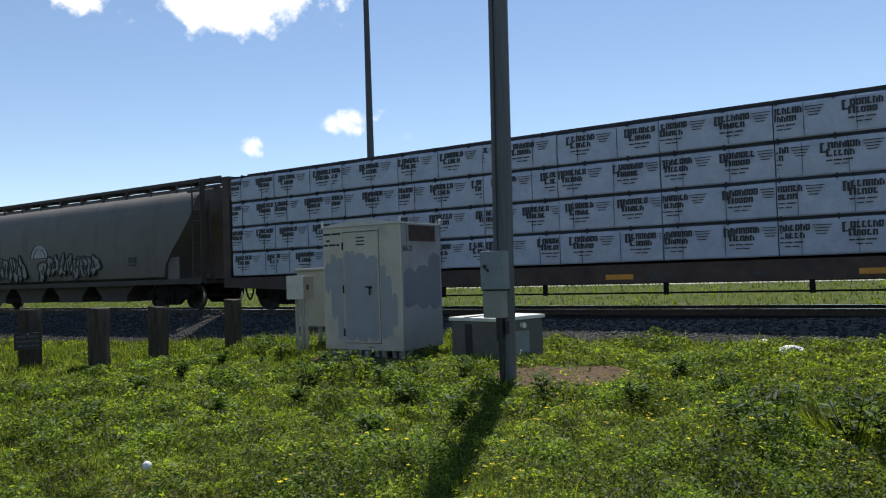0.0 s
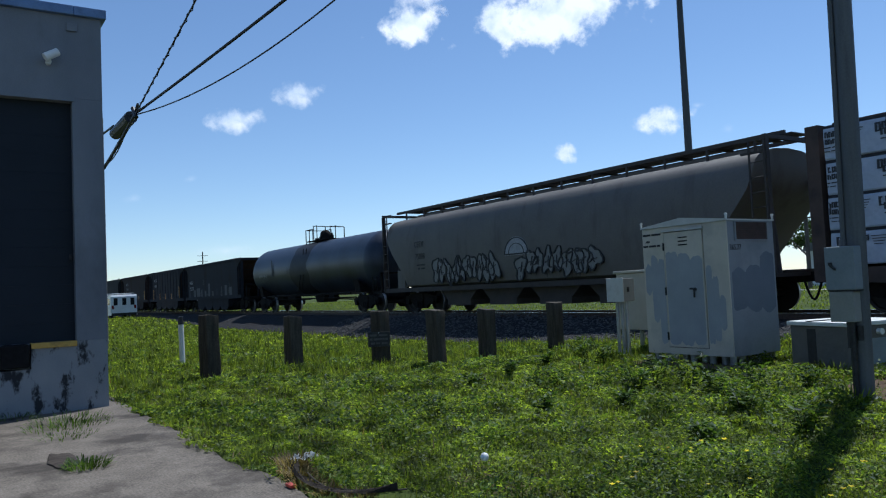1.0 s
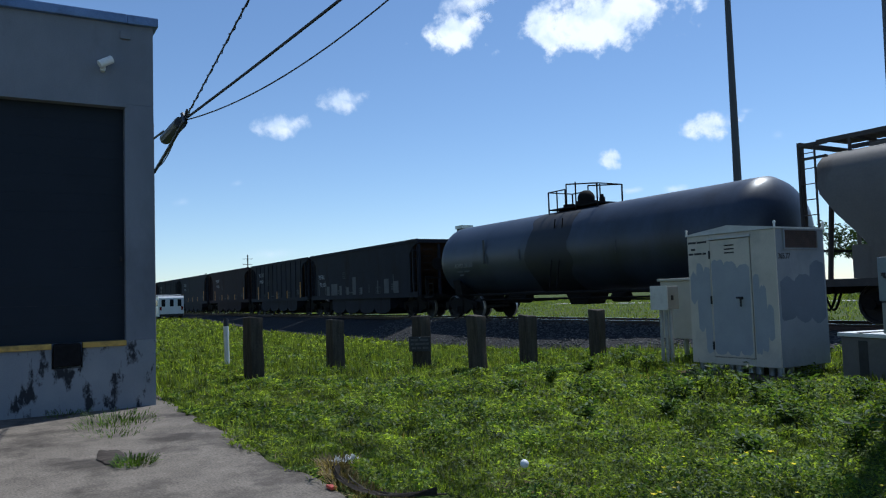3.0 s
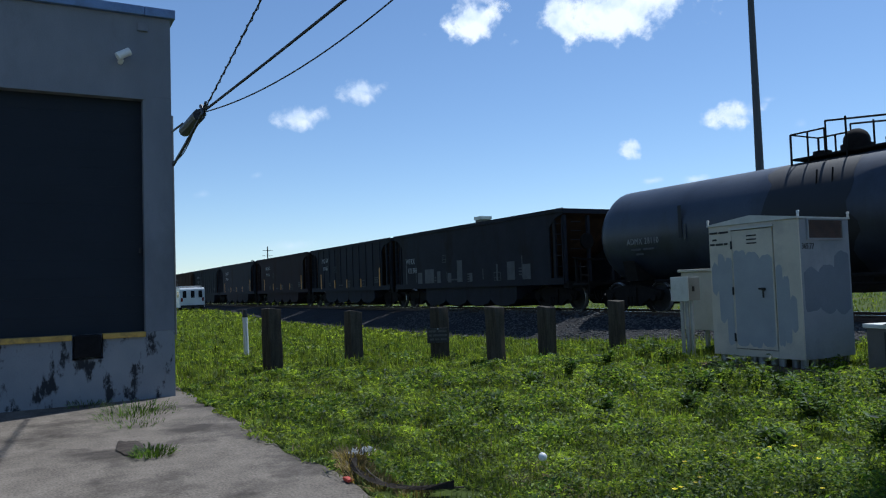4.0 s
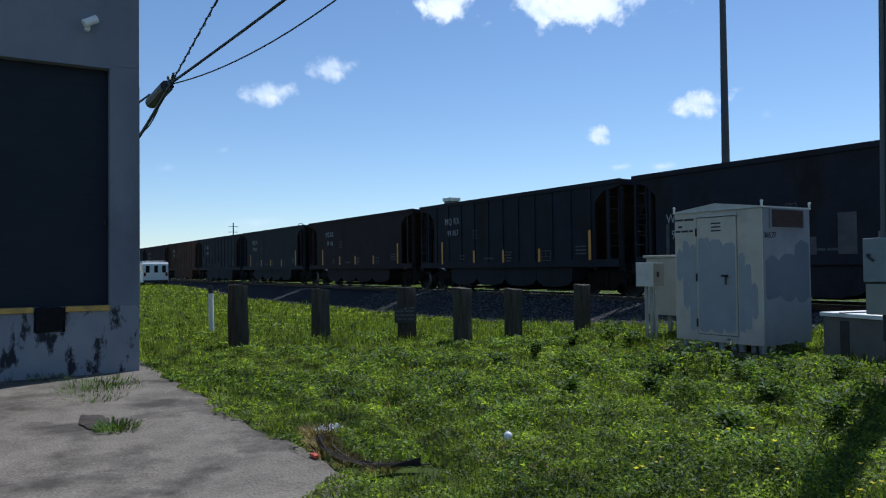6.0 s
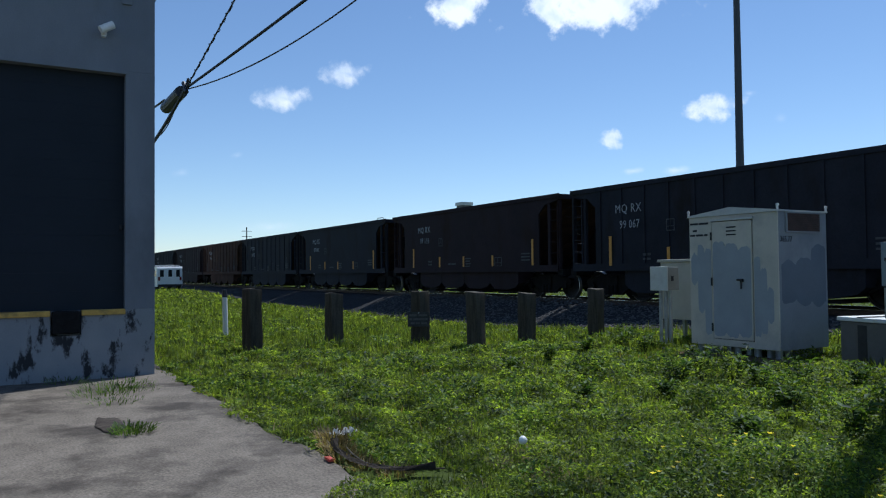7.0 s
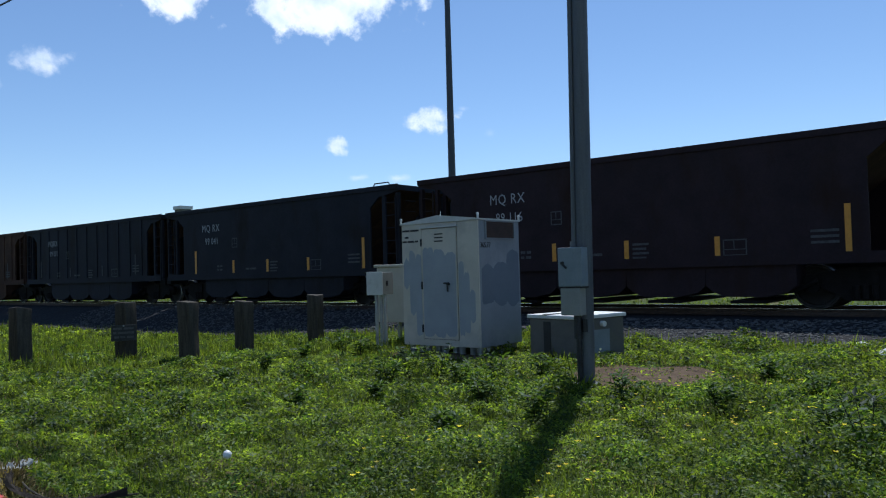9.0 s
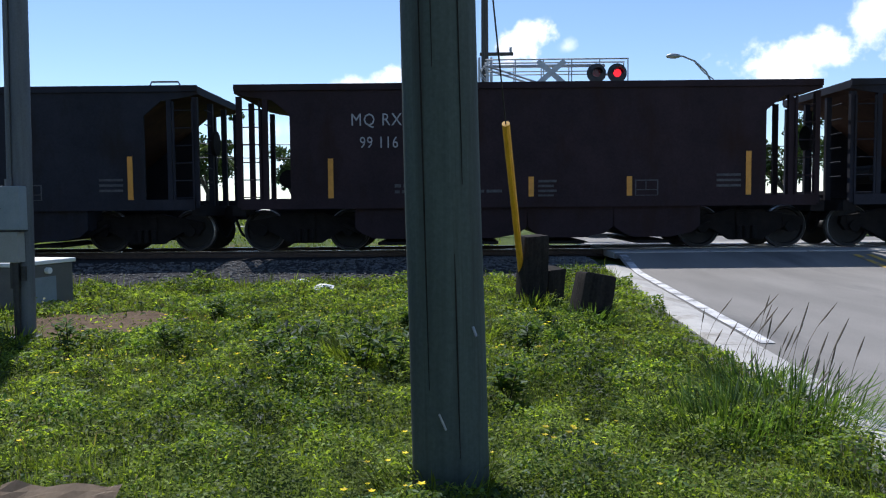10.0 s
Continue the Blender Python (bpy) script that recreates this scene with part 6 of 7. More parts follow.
def lamp(x, z, lit, r=0.27, y=-0.36):
    ld = part("lamp_disc", rods(((x, y, z), (x, y + 0.03, z), r), ((x, y + 0.03, z), (x, y + 0.2, z), 0.14), seg=24), M_BLACK, sig, "black round backing disc")
    hood = bmesh.new()
    rows = []
    for k in range(13):
        a = math.pi * k / 12
        rows.append([hood.verts.new((x + 0.14 * math.cos(a), y - d, z + 0.14 * math.sin(a) - 0.01 * d)) for d in (0.001, 0.24)])
    for p, q in zip(rows, rows[1:]):
        hood.faces.new((p[0], p[1], q[1], q[0]))
    bmesh.ops.solidify(hood, geom=hood.faces[:], thickness=0.006)
    part("hood", hood, M_BLACK, ld)
    part("lens", rods(((x, y - 0.012, z), (x, y - 0.002, z), 0.11), seg=20), M_LAMP_RED if lit else M_LAMP_DIM, ld, "red lens, lit" if lit else "red lens, dark")


lamp(3.1, 5.1, False)
lamp(3.68, 5.1, True)
lamp(0.55, 2.3, False, y=-0.3)
lamp(1.1, 2.3, False, y=-0.3)
part("lamp_bracket", rods(((0.17, -0.2, 2.3), (1.1, -0.2, 2.3), 0.04), ((3.1, -0.15, 5.1), (3.7, -0.15, 5.1), 0.035)), M_SIGNAL, sig)

# tall mast beyond the train, far poles
mast = tagged(empty("light_mast", -20.42, 26, 0), "tall slim tapered dark steel mast beyond the train", "mast")
part("shaft", rods(((0, 0, -0.1), (0, 0, 14.0), 0.19, 0.115), seg=16), M_MAST, mast, smooth=True)
part("cap", rods(((0, 0, 13.5), (0, 0, 14.1), 0.16, 0.15), ((0, 0, 14.1), (0, 0, 14.22), 0.15, 0.05), seg=12), M_MAST, mast, smooth=True)
part("lightning_rod", rods(((-0.05, 0, 14.1), (-0.12, 0, 17.0), 0.025, 0.012), seg=6), M_MAST, mast)
pole = tagged(empty("utility_pole", 1.66, 30, -0.25), "dark wooden utility pole with crossarm beyond the crossing", "utility pole")
part("shaft", rods(((0, 0, -0.1), (0, 0, 11.5), 0.17, 0.13), seg=12), M_FAR_POLE, pole)
part("crossarm", BB(0.01, (-0.2, 1.1, -0.06, 0.06, 7.35, 7.47)), M_FAR_POLE, pole)
part("insulator", rods(((0.5, 0, 7.47), (0.5, 0, 7.66), 0.05), ((1.0, 0, 7.47), (1.0, 0, 7.66), 0.05)), M_GALV, pole)
fp = tagged(empty("transmission_pole", -209.8, 60, 0), "distant utility pole with two crossarms", "utility pole")
part("shaft", rods(((0, 0, -0.1), (0, 0, 14.3), 0.2, 0.15), seg=10), M_FAR_POLE, fp)
part("crossarm", B((-0.08, 0.08, -1.4, 1.4, 11.6, 11.72), (-0.08, 0.08, -1.4, 1.4, 13.1, 13.22)), M_FAR_POLE, fp)
lines = tagged(empty("power_line"), "thin dark power lines beyond the crossing", "overhead wire")
for z in (4.4, 5.3):
    part("wire", tube(sag((-30, 50, z + 0.6), (60, 50, z), 0.6, 24), 0.03, 5), M_CABLE, lines)
for x, z in ((-30, 5.0), (60, 4.4)):
    up_ = tagged(empty("utility_pole", x, 50.2, 0), "wooden utility pole carrying the far power lines", "utility pole")
    part("shaft", rods(((0, 0, -0.1), (0, 0, 6.6), 0.16, 0.12), seg=10), M_FAR_POLE, up_)
    part("crossarm", B((-0.06, 0.06, -0.7, 0.7, 5.9, 6.0)), M_FAR_POLE, up_)
st = tagged(empty("street_lamp", 13.98, 40, -0.3), "grey street lamp with curved arm", "street lamp")
part("pole", rods(((0, 0, 0), (0, 0, 7.9), 0.11, 0.08), seg=12), M_GALV, st)
part("arm", tube([(0, 0, 7.6), (-0.4, 0, 8.4), (-1.0, 0, 8.95), (-1.6, 0, 9.2), (-1.9, 0, 9.22)], 0.045, 8), M_GALV, st)
part("arm_brace", tube([(0, 0, 8.0), (-0.5, 0, 8.35), (-1.0, 0, 8.9)], 0.03, 6), M_GALV, st)
hd = bmesh.new()
bmesh.ops.create_uvsphere(hd, u_segments=16, v_segments=8, radius=0.3, matrix=Matrix.Translation((-2.1, 0, 9.22)) @ Matrix.Diagonal((1.3, 0.6, 0.45, 1)))
part("lamp_head", hd, M_GALV, st, smooth=True)

# low white building and a distant flat roof
wb = tagged(empty("white_house", -31, 62, 0.05), "long low white building beyond the field", "house")
part("wall", B((-6, 6, 0, 6, 0, 3.0)), M_HOUSE, wb)
part("roof", prism([(-6.5, 3.0), (6.5, 3.0), (5.6, 3.7), (-5.6, 3.7)], "y", -0.4, 6.4), M_ROOF, wb)
for k in range(4):
    w = part("window", B((-4.8 + 2.8 * k, -3.6 + 2.8 * k, -0.03, 0.02, 1.0, 2.2)), M_GLASS, wb)
    part("sill", B((-4.9 + 2.8 * k, -3.5 + 2.8 * k, -0.08, -0.031, 0.93, 0.998)), M_HOUSE, w)
ft = tagged(empty("roof_unit_shed", -71.9, 45, 0.05), "pale flat-topped shed rising beyond the train", "building")
part("wall", B((-0.6, 0.6, -0.6, 0.6, 0, 8.6)), M_ROOF, ft)
part("roof", B((-0.72, 0.72, -0.72, 0.72, 8.602, 8.95)), M_HOUSE, ft)
walkway = tagged(part("pavement", B((-60, 2.2, 47, 49.5, 0.02, 0.11)), M_KERB), "pale concrete footpath beyond the field", "pavement", kind="structure")


def car(name, x, y, rz, paint, label):
    """A parked car with body, glasshouse, wheels and lamps; its length runs along local y."""
    z = road_z(y)
    c = tagged(empty(name, x, y, z, rz), label, "car")
    side = [(-2.2, 0.35), (-2.25, 0.7), (-2.15, 0.95), (-1.1, 1.02), (1.9, 1.05), (2.25, 0.98), (2.3, 0.6), (2.25, 0.35)]
    part("body", prism([(a, b) for a, b in side], "x", -0.9, 0.9), paint, c)
    top = [(-1.15, 1.022), (-0.45, 1.52), (0.1, 1.62), (1.5, 1.6), (2.1, 1.052)]
    part("glasshouse", prism(top, "x", -0.76, 0.76), M_GLASS, c)
    part("roof", BB(0.03, (-0.74, 0.74, -0.4, 1.5, 1.585, 1.66)), paint, c)
    for sx in (-0.86, 0.86):
        for sy in (-1.4, 1.4):
            w = part("wheel", rods(((sx - 0.1, sy, 0.33), (sx + 0.1, sy, 0.33), 0.33), seg=20), M_TYRE, c)
            part("rim", rods(((sx - 0.11, sy, 0.33), (sx + 0.11, sy, 0.33), 0.19), seg=14), M_GALV, w)
    for sx in (-0.68, 0.68):
        part("headlight", BB(0.02, (sx - 0.17, sx + 0.17, -2.27, -2.2, 0.68, 0.82)), M_WHITE, c)
    part("bumper", BB(0.03, (-0.88, 0.88, -2.32, -2.22, 0.36, 0.58)), M_CAR_DARK, c)


car("car", 6.6, 31.5, -4, M_CAR_BLUE, "silver-blue car waiting beyond the crossing")
car("car", 10.3, 38.5, -4, M_CAR_DARK, "dark car waiting beyond the crossing")

# trailer seen past the train
tl = tagged(empty("flatbed_trailer", 15.1, 27, 0.0), "flatbed trailer with red and white rear marking", "trailer")
part("deck", BB(0.02, (-1.25, 1.25, 0.0, 8.0, 1.55, 1.72)), M_UNDER, tl)
part("bumper", B((-1.22, 1.22, -0.04, -0.002, 1.72, 1.95)), M_GALV, tl)
for k in range(4):
    part("reflector", B((-1.15 + 0.6 * k, -0.88 + 0.6 * k, -0.05, -0.041, 1.87, 1.94)), M_LAMP_DIM, tl, "red reflector")
part("tail_lamp", BB(0.01, (0.25, 0.45, -0.06, -0.041, 1.97, 2.05)), M_LAMP_RED, tl, "lit red lamp")
for sx in (-0.9, 0.9):
    for sy in (1.2, 2.5):
        part("wheel", rods(((sx - 0.2, sy, 0.52), (sx + 0.2, sy, 0.52), 0.5), seg=20), M_TYRE, tl)
part("axle_frame", B((-0.5, 0.5, 0.6, 7.0, 0.9, 1.548)), M_UNDER, tl)

# white van down the track
vn = tagged(empty("van", -68.5, 12.4, terrain(-67, 12.4), 0), "white utility van with roof rack beside the track", "van")
prof = [(-2.6, 0.3), (-2.65, 1.0), (-2.2, 1.15), (-1.5, 1.85), (-1.2, 1.95), (2.5, 1.95), (2.6, 1.8), (2.62, 0.3)]
part("body", prism(prof, "y", -1.0, 1.0), M_VAN, vn)
for y0 in (-0.78, -0.12, 0.5):
    part("window", BB(0.01, (2.60, 2.63, y0, y0 + 0.3, 1.1, 1.68)), M_GLASS, vn)
for x0 in (-0.9, 0.2, 1.3):
    part("window", BB(0.01, (x0, x0 + 0.8, -1.012, -1.002, 1.15, 1.65)), M_GLASS, vn)
rk = bmesh.new()
for y in (-0.8, 0.8):
    add_rod(rk, (-1.3, y, 2.05), (2.5, y, 2.05), 0.03)
for x in (-1.2, 0.0, 1.2, 2.4):
    add_rod(rk, (x, -0.8, 2.05), (x, 0.8, 2.05), 0.03)
    add_rod(rk, (x, -0.8, 1.95), (x, -0.8, 2.05), 0.03)
    add_rod(rk, (x, 0.8, 1.95), (x, 0.8, 2.05), 0.03)
part("roof_rack", rk, M_GALV, vn)
part("bumper", BB(0.02, (2.6, 2.72, -0.95, 0.95, 0.3, 0.48)), M_DARKMETAL, vn)
for sy in (-0.85, 0.85):
    part("tail_lamp", BB(0.01, (2.62, 2.65, sy - 0.08, sy + 0.08, 0.8, 1.1)), M_LAMP_DIM, vn)
    for sx in (-1.8, 1.7):
        part("wheel", rods(((sx, sy - 0.12, 0.33), (sx, sy + 0.12, 0.33), 0.34), seg=18), M_TYRE, vn)

# ---- clouds, very far ----
def cloud_mat(seed, soft, strength):
    m = bpy.data.materials.new("cloud")
    m.use_nodes = True
    nt = m.node_tree
    nt.nodes.remove(nt.nodes["Principled BSDF"])
    co = nt.nodes.new("ShaderNodeTexCoord")
    mp = nt.nodes.new("ShaderNodeMapping")
    mp.inputs["Location"].default_value = (seed * 7.3, seed * 3.1, seed)
    link(nt, co.outputs["Object"], mp.inputs[0])
    no = nt.nodes.new("ShaderNodeTexNoise")
    no.inputs["Scale"].default_value, no.inputs["Detail"].default_value, no.inputs["Roughness"].default_value = 0.0085, 10, 0.58
    link(nt, mp.outputs[0], no.inputs[0])
    gr = nt.nodes.new("ShaderNodeMapping")
    gr.inputs["Location"].default_value, gr.inputs["Scale"].default_value = (-1, -1, 0), (2, 2, 0)
    link(nt, co.outputs["Generated"], gr.inputs[0])
    le = nt.nodes.new("ShaderNodeVectorMath")
    le.operation = "LENGTH"
    link(nt, gr.outputs[0], le.inputs[0])
    sub = nt.nodes.new("ShaderNodeMath")
    sub.operation = "MULTIPLY_ADD"
    sub.inputs[1].default_value, sub.inputs[2].default_value = -0.52, 0.31
    link(nt, le.outputs["Value"], sub.inputs[0])
    add = nt.nodes.new("ShaderNodeMath")
    link(nt, no.outputs[0], add.inputs[0])
    link(nt, sub.outputs[0], add.inputs[1])
    mr = nt.nodes.new("ShaderNodeMapRange")
    mr.interpolation_type = "SMOOTHSTEP"
    mr.inputs[1].default_value, mr.inputs[2].default_value, mr.inputs[4].default_value = 0.47, 0.50 + soft * 1.6, strength
    link(nt, add.outputs[0], mr.inputs[0])
    n2 = nt.nodes.new("ShaderNodeTexNoise")
    n2.inputs["Scale"].default_value, n2.inputs["Detail"].default_value = 0.012, 6
    link(nt, mp.outputs[0], n2.inputs[0])
    ramp = nt.nodes.new("ShaderNodeValToRGB")
    ramp.color_ramp.elements[0].position, ramp.color_ramp.elements[1].position = 0.35, 0.55
    ramp.color_ramp.elements[0].color, ramp.color_ramp.elements[1].color = (0.72, 0.80, 0.92, 1), (1, 1, 1, 1)
    link(nt, n2.outputs[0], ramp.inputs[0])
    em, tp, mx = nt.nodes.new("ShaderNodeEmission"), nt.nodes.new("ShaderNodeBsdfTransparent"), nt.nodes.new("ShaderNodeMixShader")
    em.inputs["Strength"].default_value = 1.02
    link(nt, ramp.outputs[0], em.inputs[0])
    link(nt, mr.outputs[0], mx.inputs[0])
    link(nt, tp.outputs[0], mx.inputs[1])
    link(nt, em.outputs[0], mx.inputs[2])
    link(nt, mx.outputs[0], nt.nodes["Material Output"].inputs[0])
    return m


CLOUDS = ((47.3, 19.6, 16.5, 6.8, 1, 0.10, 1.0), (58.3, 19.6, 6.6, 4.0, 2, 0.10, 1.0), (71.6, 12.9, 6.4, 2.6, 3, 0.16, 0.9), (67.0, 14.8, 5.4, 2.6, 4, 0.16, 0.9),
          (47.0, 9.7, 3.3, 2.2, 5, 0.10, 1.0), (40.0, 11.5, 6.2, 2.7, 6, 0.11, 1.0), (37.4, 12.1, 2.0, 1.0, 7, 0.25, 0.6), (35.4, 10.2, 2.0, 1.4, 8, 0.3, 0.4),
          (78.5, 7.2, 2.6, 1.3, 9, 0.3, 0.4), (74.7, 8.6, 1.8, 1.1, 10, 0.3, 0.35), (45.4, 7.2, 3.4, 1.0, 11, 0.2, 0.6), (42.4, 7.1, 3.8, 1.2, 12, 0.2, 0.7),
          (72.3, 3.4, 6.0, 1.6, 13, 0.3, 0.5), (56.9, 21.3, 5.5, 2.4, 14, 0.15, 0.9), (6.9, 9.0, 4.6, 1.8, 15, 0.12, 0.95), (4.0, 9.5, 4.6, 2.2, 16, 0.1, 1.0),
          (-5.7, 12.0, 6.2, 4.2, 17, 0.1, 1.0), (-8.9, 11.4, 2.4, 1.8, 18, 0.2, 0.7), (-24.0, 9.6, 13.0, 5.2, 19, 0.1, 1.0), (-29.2, 12.4, 6.5, 5.0, 20, 0.12, 1.0), (-17, 4.5, 9, 2.6, 21, 0.2, 0.7), (14, 5.5, 8, 2.4, 22, 0.2, 0.6))
for az, el, w, h, seed, soft, strength in CLOUDS:
    D = 2400
    way = Vector((-math.sin(radians(az)) * math.cos(radians(el)), math.cos(radians(az)) * math.cos(radians(el)), math.sin(radians(el))))
    bm = bmesh.new()
    W, Hh = D * math.tan(radians(w / 2)) * 1.12, D * math.tan(radians(h / 2)) * 1.12
    bm.faces.new([bm.verts.new(p) for p in ((-W, -Hh, 0), (W, -Hh, 0), (W, Hh, 0), (-W, Hh, 0))])
    ob = part("cloud", bm, cloud_mat(seed, soft, strength), None, "small white fair-weather cloud in the blue sky")
    ob.matrix_basis = look(Vector((0, 0, 1.3)) + way * D, (0, 0, 1.3))
    ob.visible_shadow = False
    tagged(ob, category="cloud", group="clouds", kind="structure")

# ---- vegetation ----
M_LEAF_MID = leafy("weed_leaves", (0.052, 0.084, 0.013), (0.255, 0.315, 0.05), 0.58)
M_LEAF_DARK = leafy("dark_weed_leaves", (0.026, 0.056, 0.013), (0.11, 0.17, 0.035), 0.45)
M_BLADE = leafy("grass_blades", (0.075, 0.108, 0.016), (0.155, 0.19, 0.034), 0.56)
M_STRAW = leafy("dry_grass", (0.13, 0.095, 0.045), (0.26, 0.20, 0.10), 0.3)
M_FLOWER = leafy("yellow_petals", (0.62, 0.45, 0.02), (0.85, 0.68, 0.03), 0.3)
grng = np.random.default_rng(77)


def wave(x, y, s, k):
    """A cheap smooth field between 0 and 1."""
    r = np.random.default_rng(k)
    f = np.zeros_like(x)
    for _ in range(7):
        a, ph, q = r.uniform(0, 2 * np.pi), r.uniform(0, 2 * np.pi), r.uniform(0.5, 1.9)
        f += np.sin((x * np.cos(a) + y * np.sin(a)) * s * q + ph) / 2.2
    return 0.5 + 0.5 * np.tanh(f / 1.3)


def heights(x, y):
    return np.array([terrain(a, b) for a, b in zip(x, y)])


def scatter(n, near, far, power):
    """Points of the verge, denser close to where the camera stands."""
    u = grng.random(n * 3)
    d = (near ** power + u * (far ** power - near ** power)) ** (1 / power)
    a = np.radians(grng.uniform(-42, 96, n * 3))
    x, y = -d * np.sin(a), d * np.cos(a)
    edge = 1.70 + 0.13 * wave(x, y, 2.0, 3) + 0.22 * wave(x, y, 9.0, 5) - 1.1 * np.clip((x + 4.35) / 1.2, 0, 1)
    toe = 12.3 + 0.8 * np.clip((x + 5) / 5, 0, 1) + 1.1 * np.clip((-x - 5) / 14, 0, 1)
    ok = (y > edge) & (y < toe + 0.25 * (wave(x, y, 3.0, 4) - 0.4)) & (x < 2.13 + 0.065 * y + 0.09 * (wave(x, y, 6.0, 9) - 0.6)) & (x > -75)
    ok &= ~((x < -10.2) & (y < 1.75))
    bare = ((x + 3.75) / 0.95) ** 2 + ((y - 8.5) / 1.0) ** 2 < 0.75 + 0.7 * wave(x, y, 4.0, 12)
    ok &= ~(bare & (grng.random(len(x)) < 0.88))
    ok &= ~((((x + 7.3) / 1.15) ** 2 + ((y - 9.1) / 0.42) ** 2 < 1) & (grng.random(len(x)) < 0.8))
    ok &= ~((abs(x + 7.47) < 0.7) & (abs(y - 9.8) < 0.5))
    for px, py in STRIP:
        ok &= np.hypot(x - px, y - py) > 0.16
    x, y = x[ok][:n], y[ok][:n]
    return x, y, np.hypot(x, y)


def weed_top(x, y):
    """Height of the growth over the ground."""
    h = 0.015 + 0.05 * wave(x, y, 1.6, 21) ** 2 + 0.12 * np.clip((wave(x, y, 4.2, 22) - 0.5) / 0.4, 0, 1) ** 1.3 + 0.105 * np.clip((wave(x, y, 9.0, 23) - 0.3) / 0.6, 0, 1)
    h *= 1 - 0.93 * np.exp(-(((x + 7.3) / 1.35) ** 4 + ((y - 8.55) / 1.05) ** 4))
    h += 0.22 * np.exp(-(((x + 5.6) / 0.9) ** 2 + ((y - 6.9) / 0.45) ** 2))
    h *= 0.35 + 0.65 * np.clip((y - 1.9) / 1.8, 0, 1)
    h *= 1 - 0.45 * np.clip((-x - 7.5) / 3, 0, 1)
    return h


def leaves(n, near, far, power, size, material, name, lift, tilt, pick=None):
    x, y, d = scatter(n, near, far, power)
    if pick is not None:
        k = pick(x, y) > grng.random(len(x))
        x, y, d = x[k], y[k], d[k]
    m = len(x)
    s = size * (d / 5.0) ** 0.6 * grng.uniform(0.6, 1.4, m)
    z = heights(x, y) + weed_top(x, y) * grng.uniform(lift[0], lift[1], m)
    a = grng.uniform(0, 2 * np.pi, m)
    t = grng.normal(0.15, tilt, m)
    al = np.stack([np.cos(a) * np.cos(t), np.sin(a) * np.cos(t), np.sin(t)], 1) * s[:, None]
    roll = grng.normal(0, 0.5, m)
    flat = np.stack([-np.sin(a), np.cos(a), np.zeros(m)], 1)
    ac = (flat * np.cos(roll)[:, None] + np.array([0, 0, 1]) * np.sin(roll)[:, None]) * (s * 0.5)[:, None]
    return quads(name, np.stack([x, y, z], 1), al, ac, material, 0.35)


tagged(leaves(320000, 2.6, 26, 0.9, 0.0155, M_LEAF_MID, "weeds", (0.5, 1.1), 0.45), "low leafy green weeds covering the verge", "weeds", kind="stuff")
tagged(leaves(160000, 2.6, 22, 0.9, 0.0185, M_LEAF_DARK, "dark_weeds", (0.45, 1.2), 0.5, lambda x, y: 0.12 + 0.88 * np.clip((wave(x, y, 4.2, 22) - 0.45) / 0.35, 0, 1)), "dark green leafy weed clumps", "weeds", kind="stuff")
tagged(leaves(80000, 14, 75, 0.6, 0.028, M_LEAF_MID, "far_weeds", (0.2, 1.0), 0.5), "grass and weeds along the track", "weeds", kind="stuff")


def blades(n, near, far, power, length, material, name, pick=None, lean=0.5):
    x, y, d = scatter(n, near, far, power)
    if pick is not None:
        k = pick(x, y) > grng.random(len(x))
        x, y, d = x[k], y[k], d[k]
    m = len(x)
    L = length * grng.uniform(0.5, 1.3, m) * (0.55 + 0.9 * wave(x, y, 2.2, 41))
    a, t = grng.uniform(0, 2 * np.pi, m), np.abs(grng.normal(lean, 0.3, m))
    w = 0.0028 * (d / 4) ** 0.85
    up = np.stack([np.cos(a) * np.sin(t), np.sin(a) * np.sin(t), np.cos(t)], 1)
    z = heights(x, y)
    c = np.stack([x, y, z], 1) + up * (L / 2)[:, None]
    side = unit(np.cross(up, np.array([0, 0, 1.0])) + 1e-4)
    return quads(name, c, up * (L / 2)[:, None], side * w[:, None], material, 0.6)


tagged(blades(90000, 2.6, 24, 0.9, 0.09, M_BLADE, "grass"), "fine green grass blades in the verge", "grass", kind="stuff")
tagged(blades(50000, 12, 75, 0.6, 0.20, M_BLADE, "far_grass"), "green grass towards the track", "grass", kind="stuff")
tagged(blades(26000, 2.8, 16, 1.0, 0.12, M_STRAW, "dry_grass", lambda x, y: np.clip(1.4 * np.exp(-(((x + 3.8) / 1.3) ** 2 + ((y - 8.6) / 1.3) ** 2)) + 0.10 + 0.5 * (y > 11.4), 0, 1), 0.9), "dry straw-coloured grass by the pole", "grass", kind="stuff")


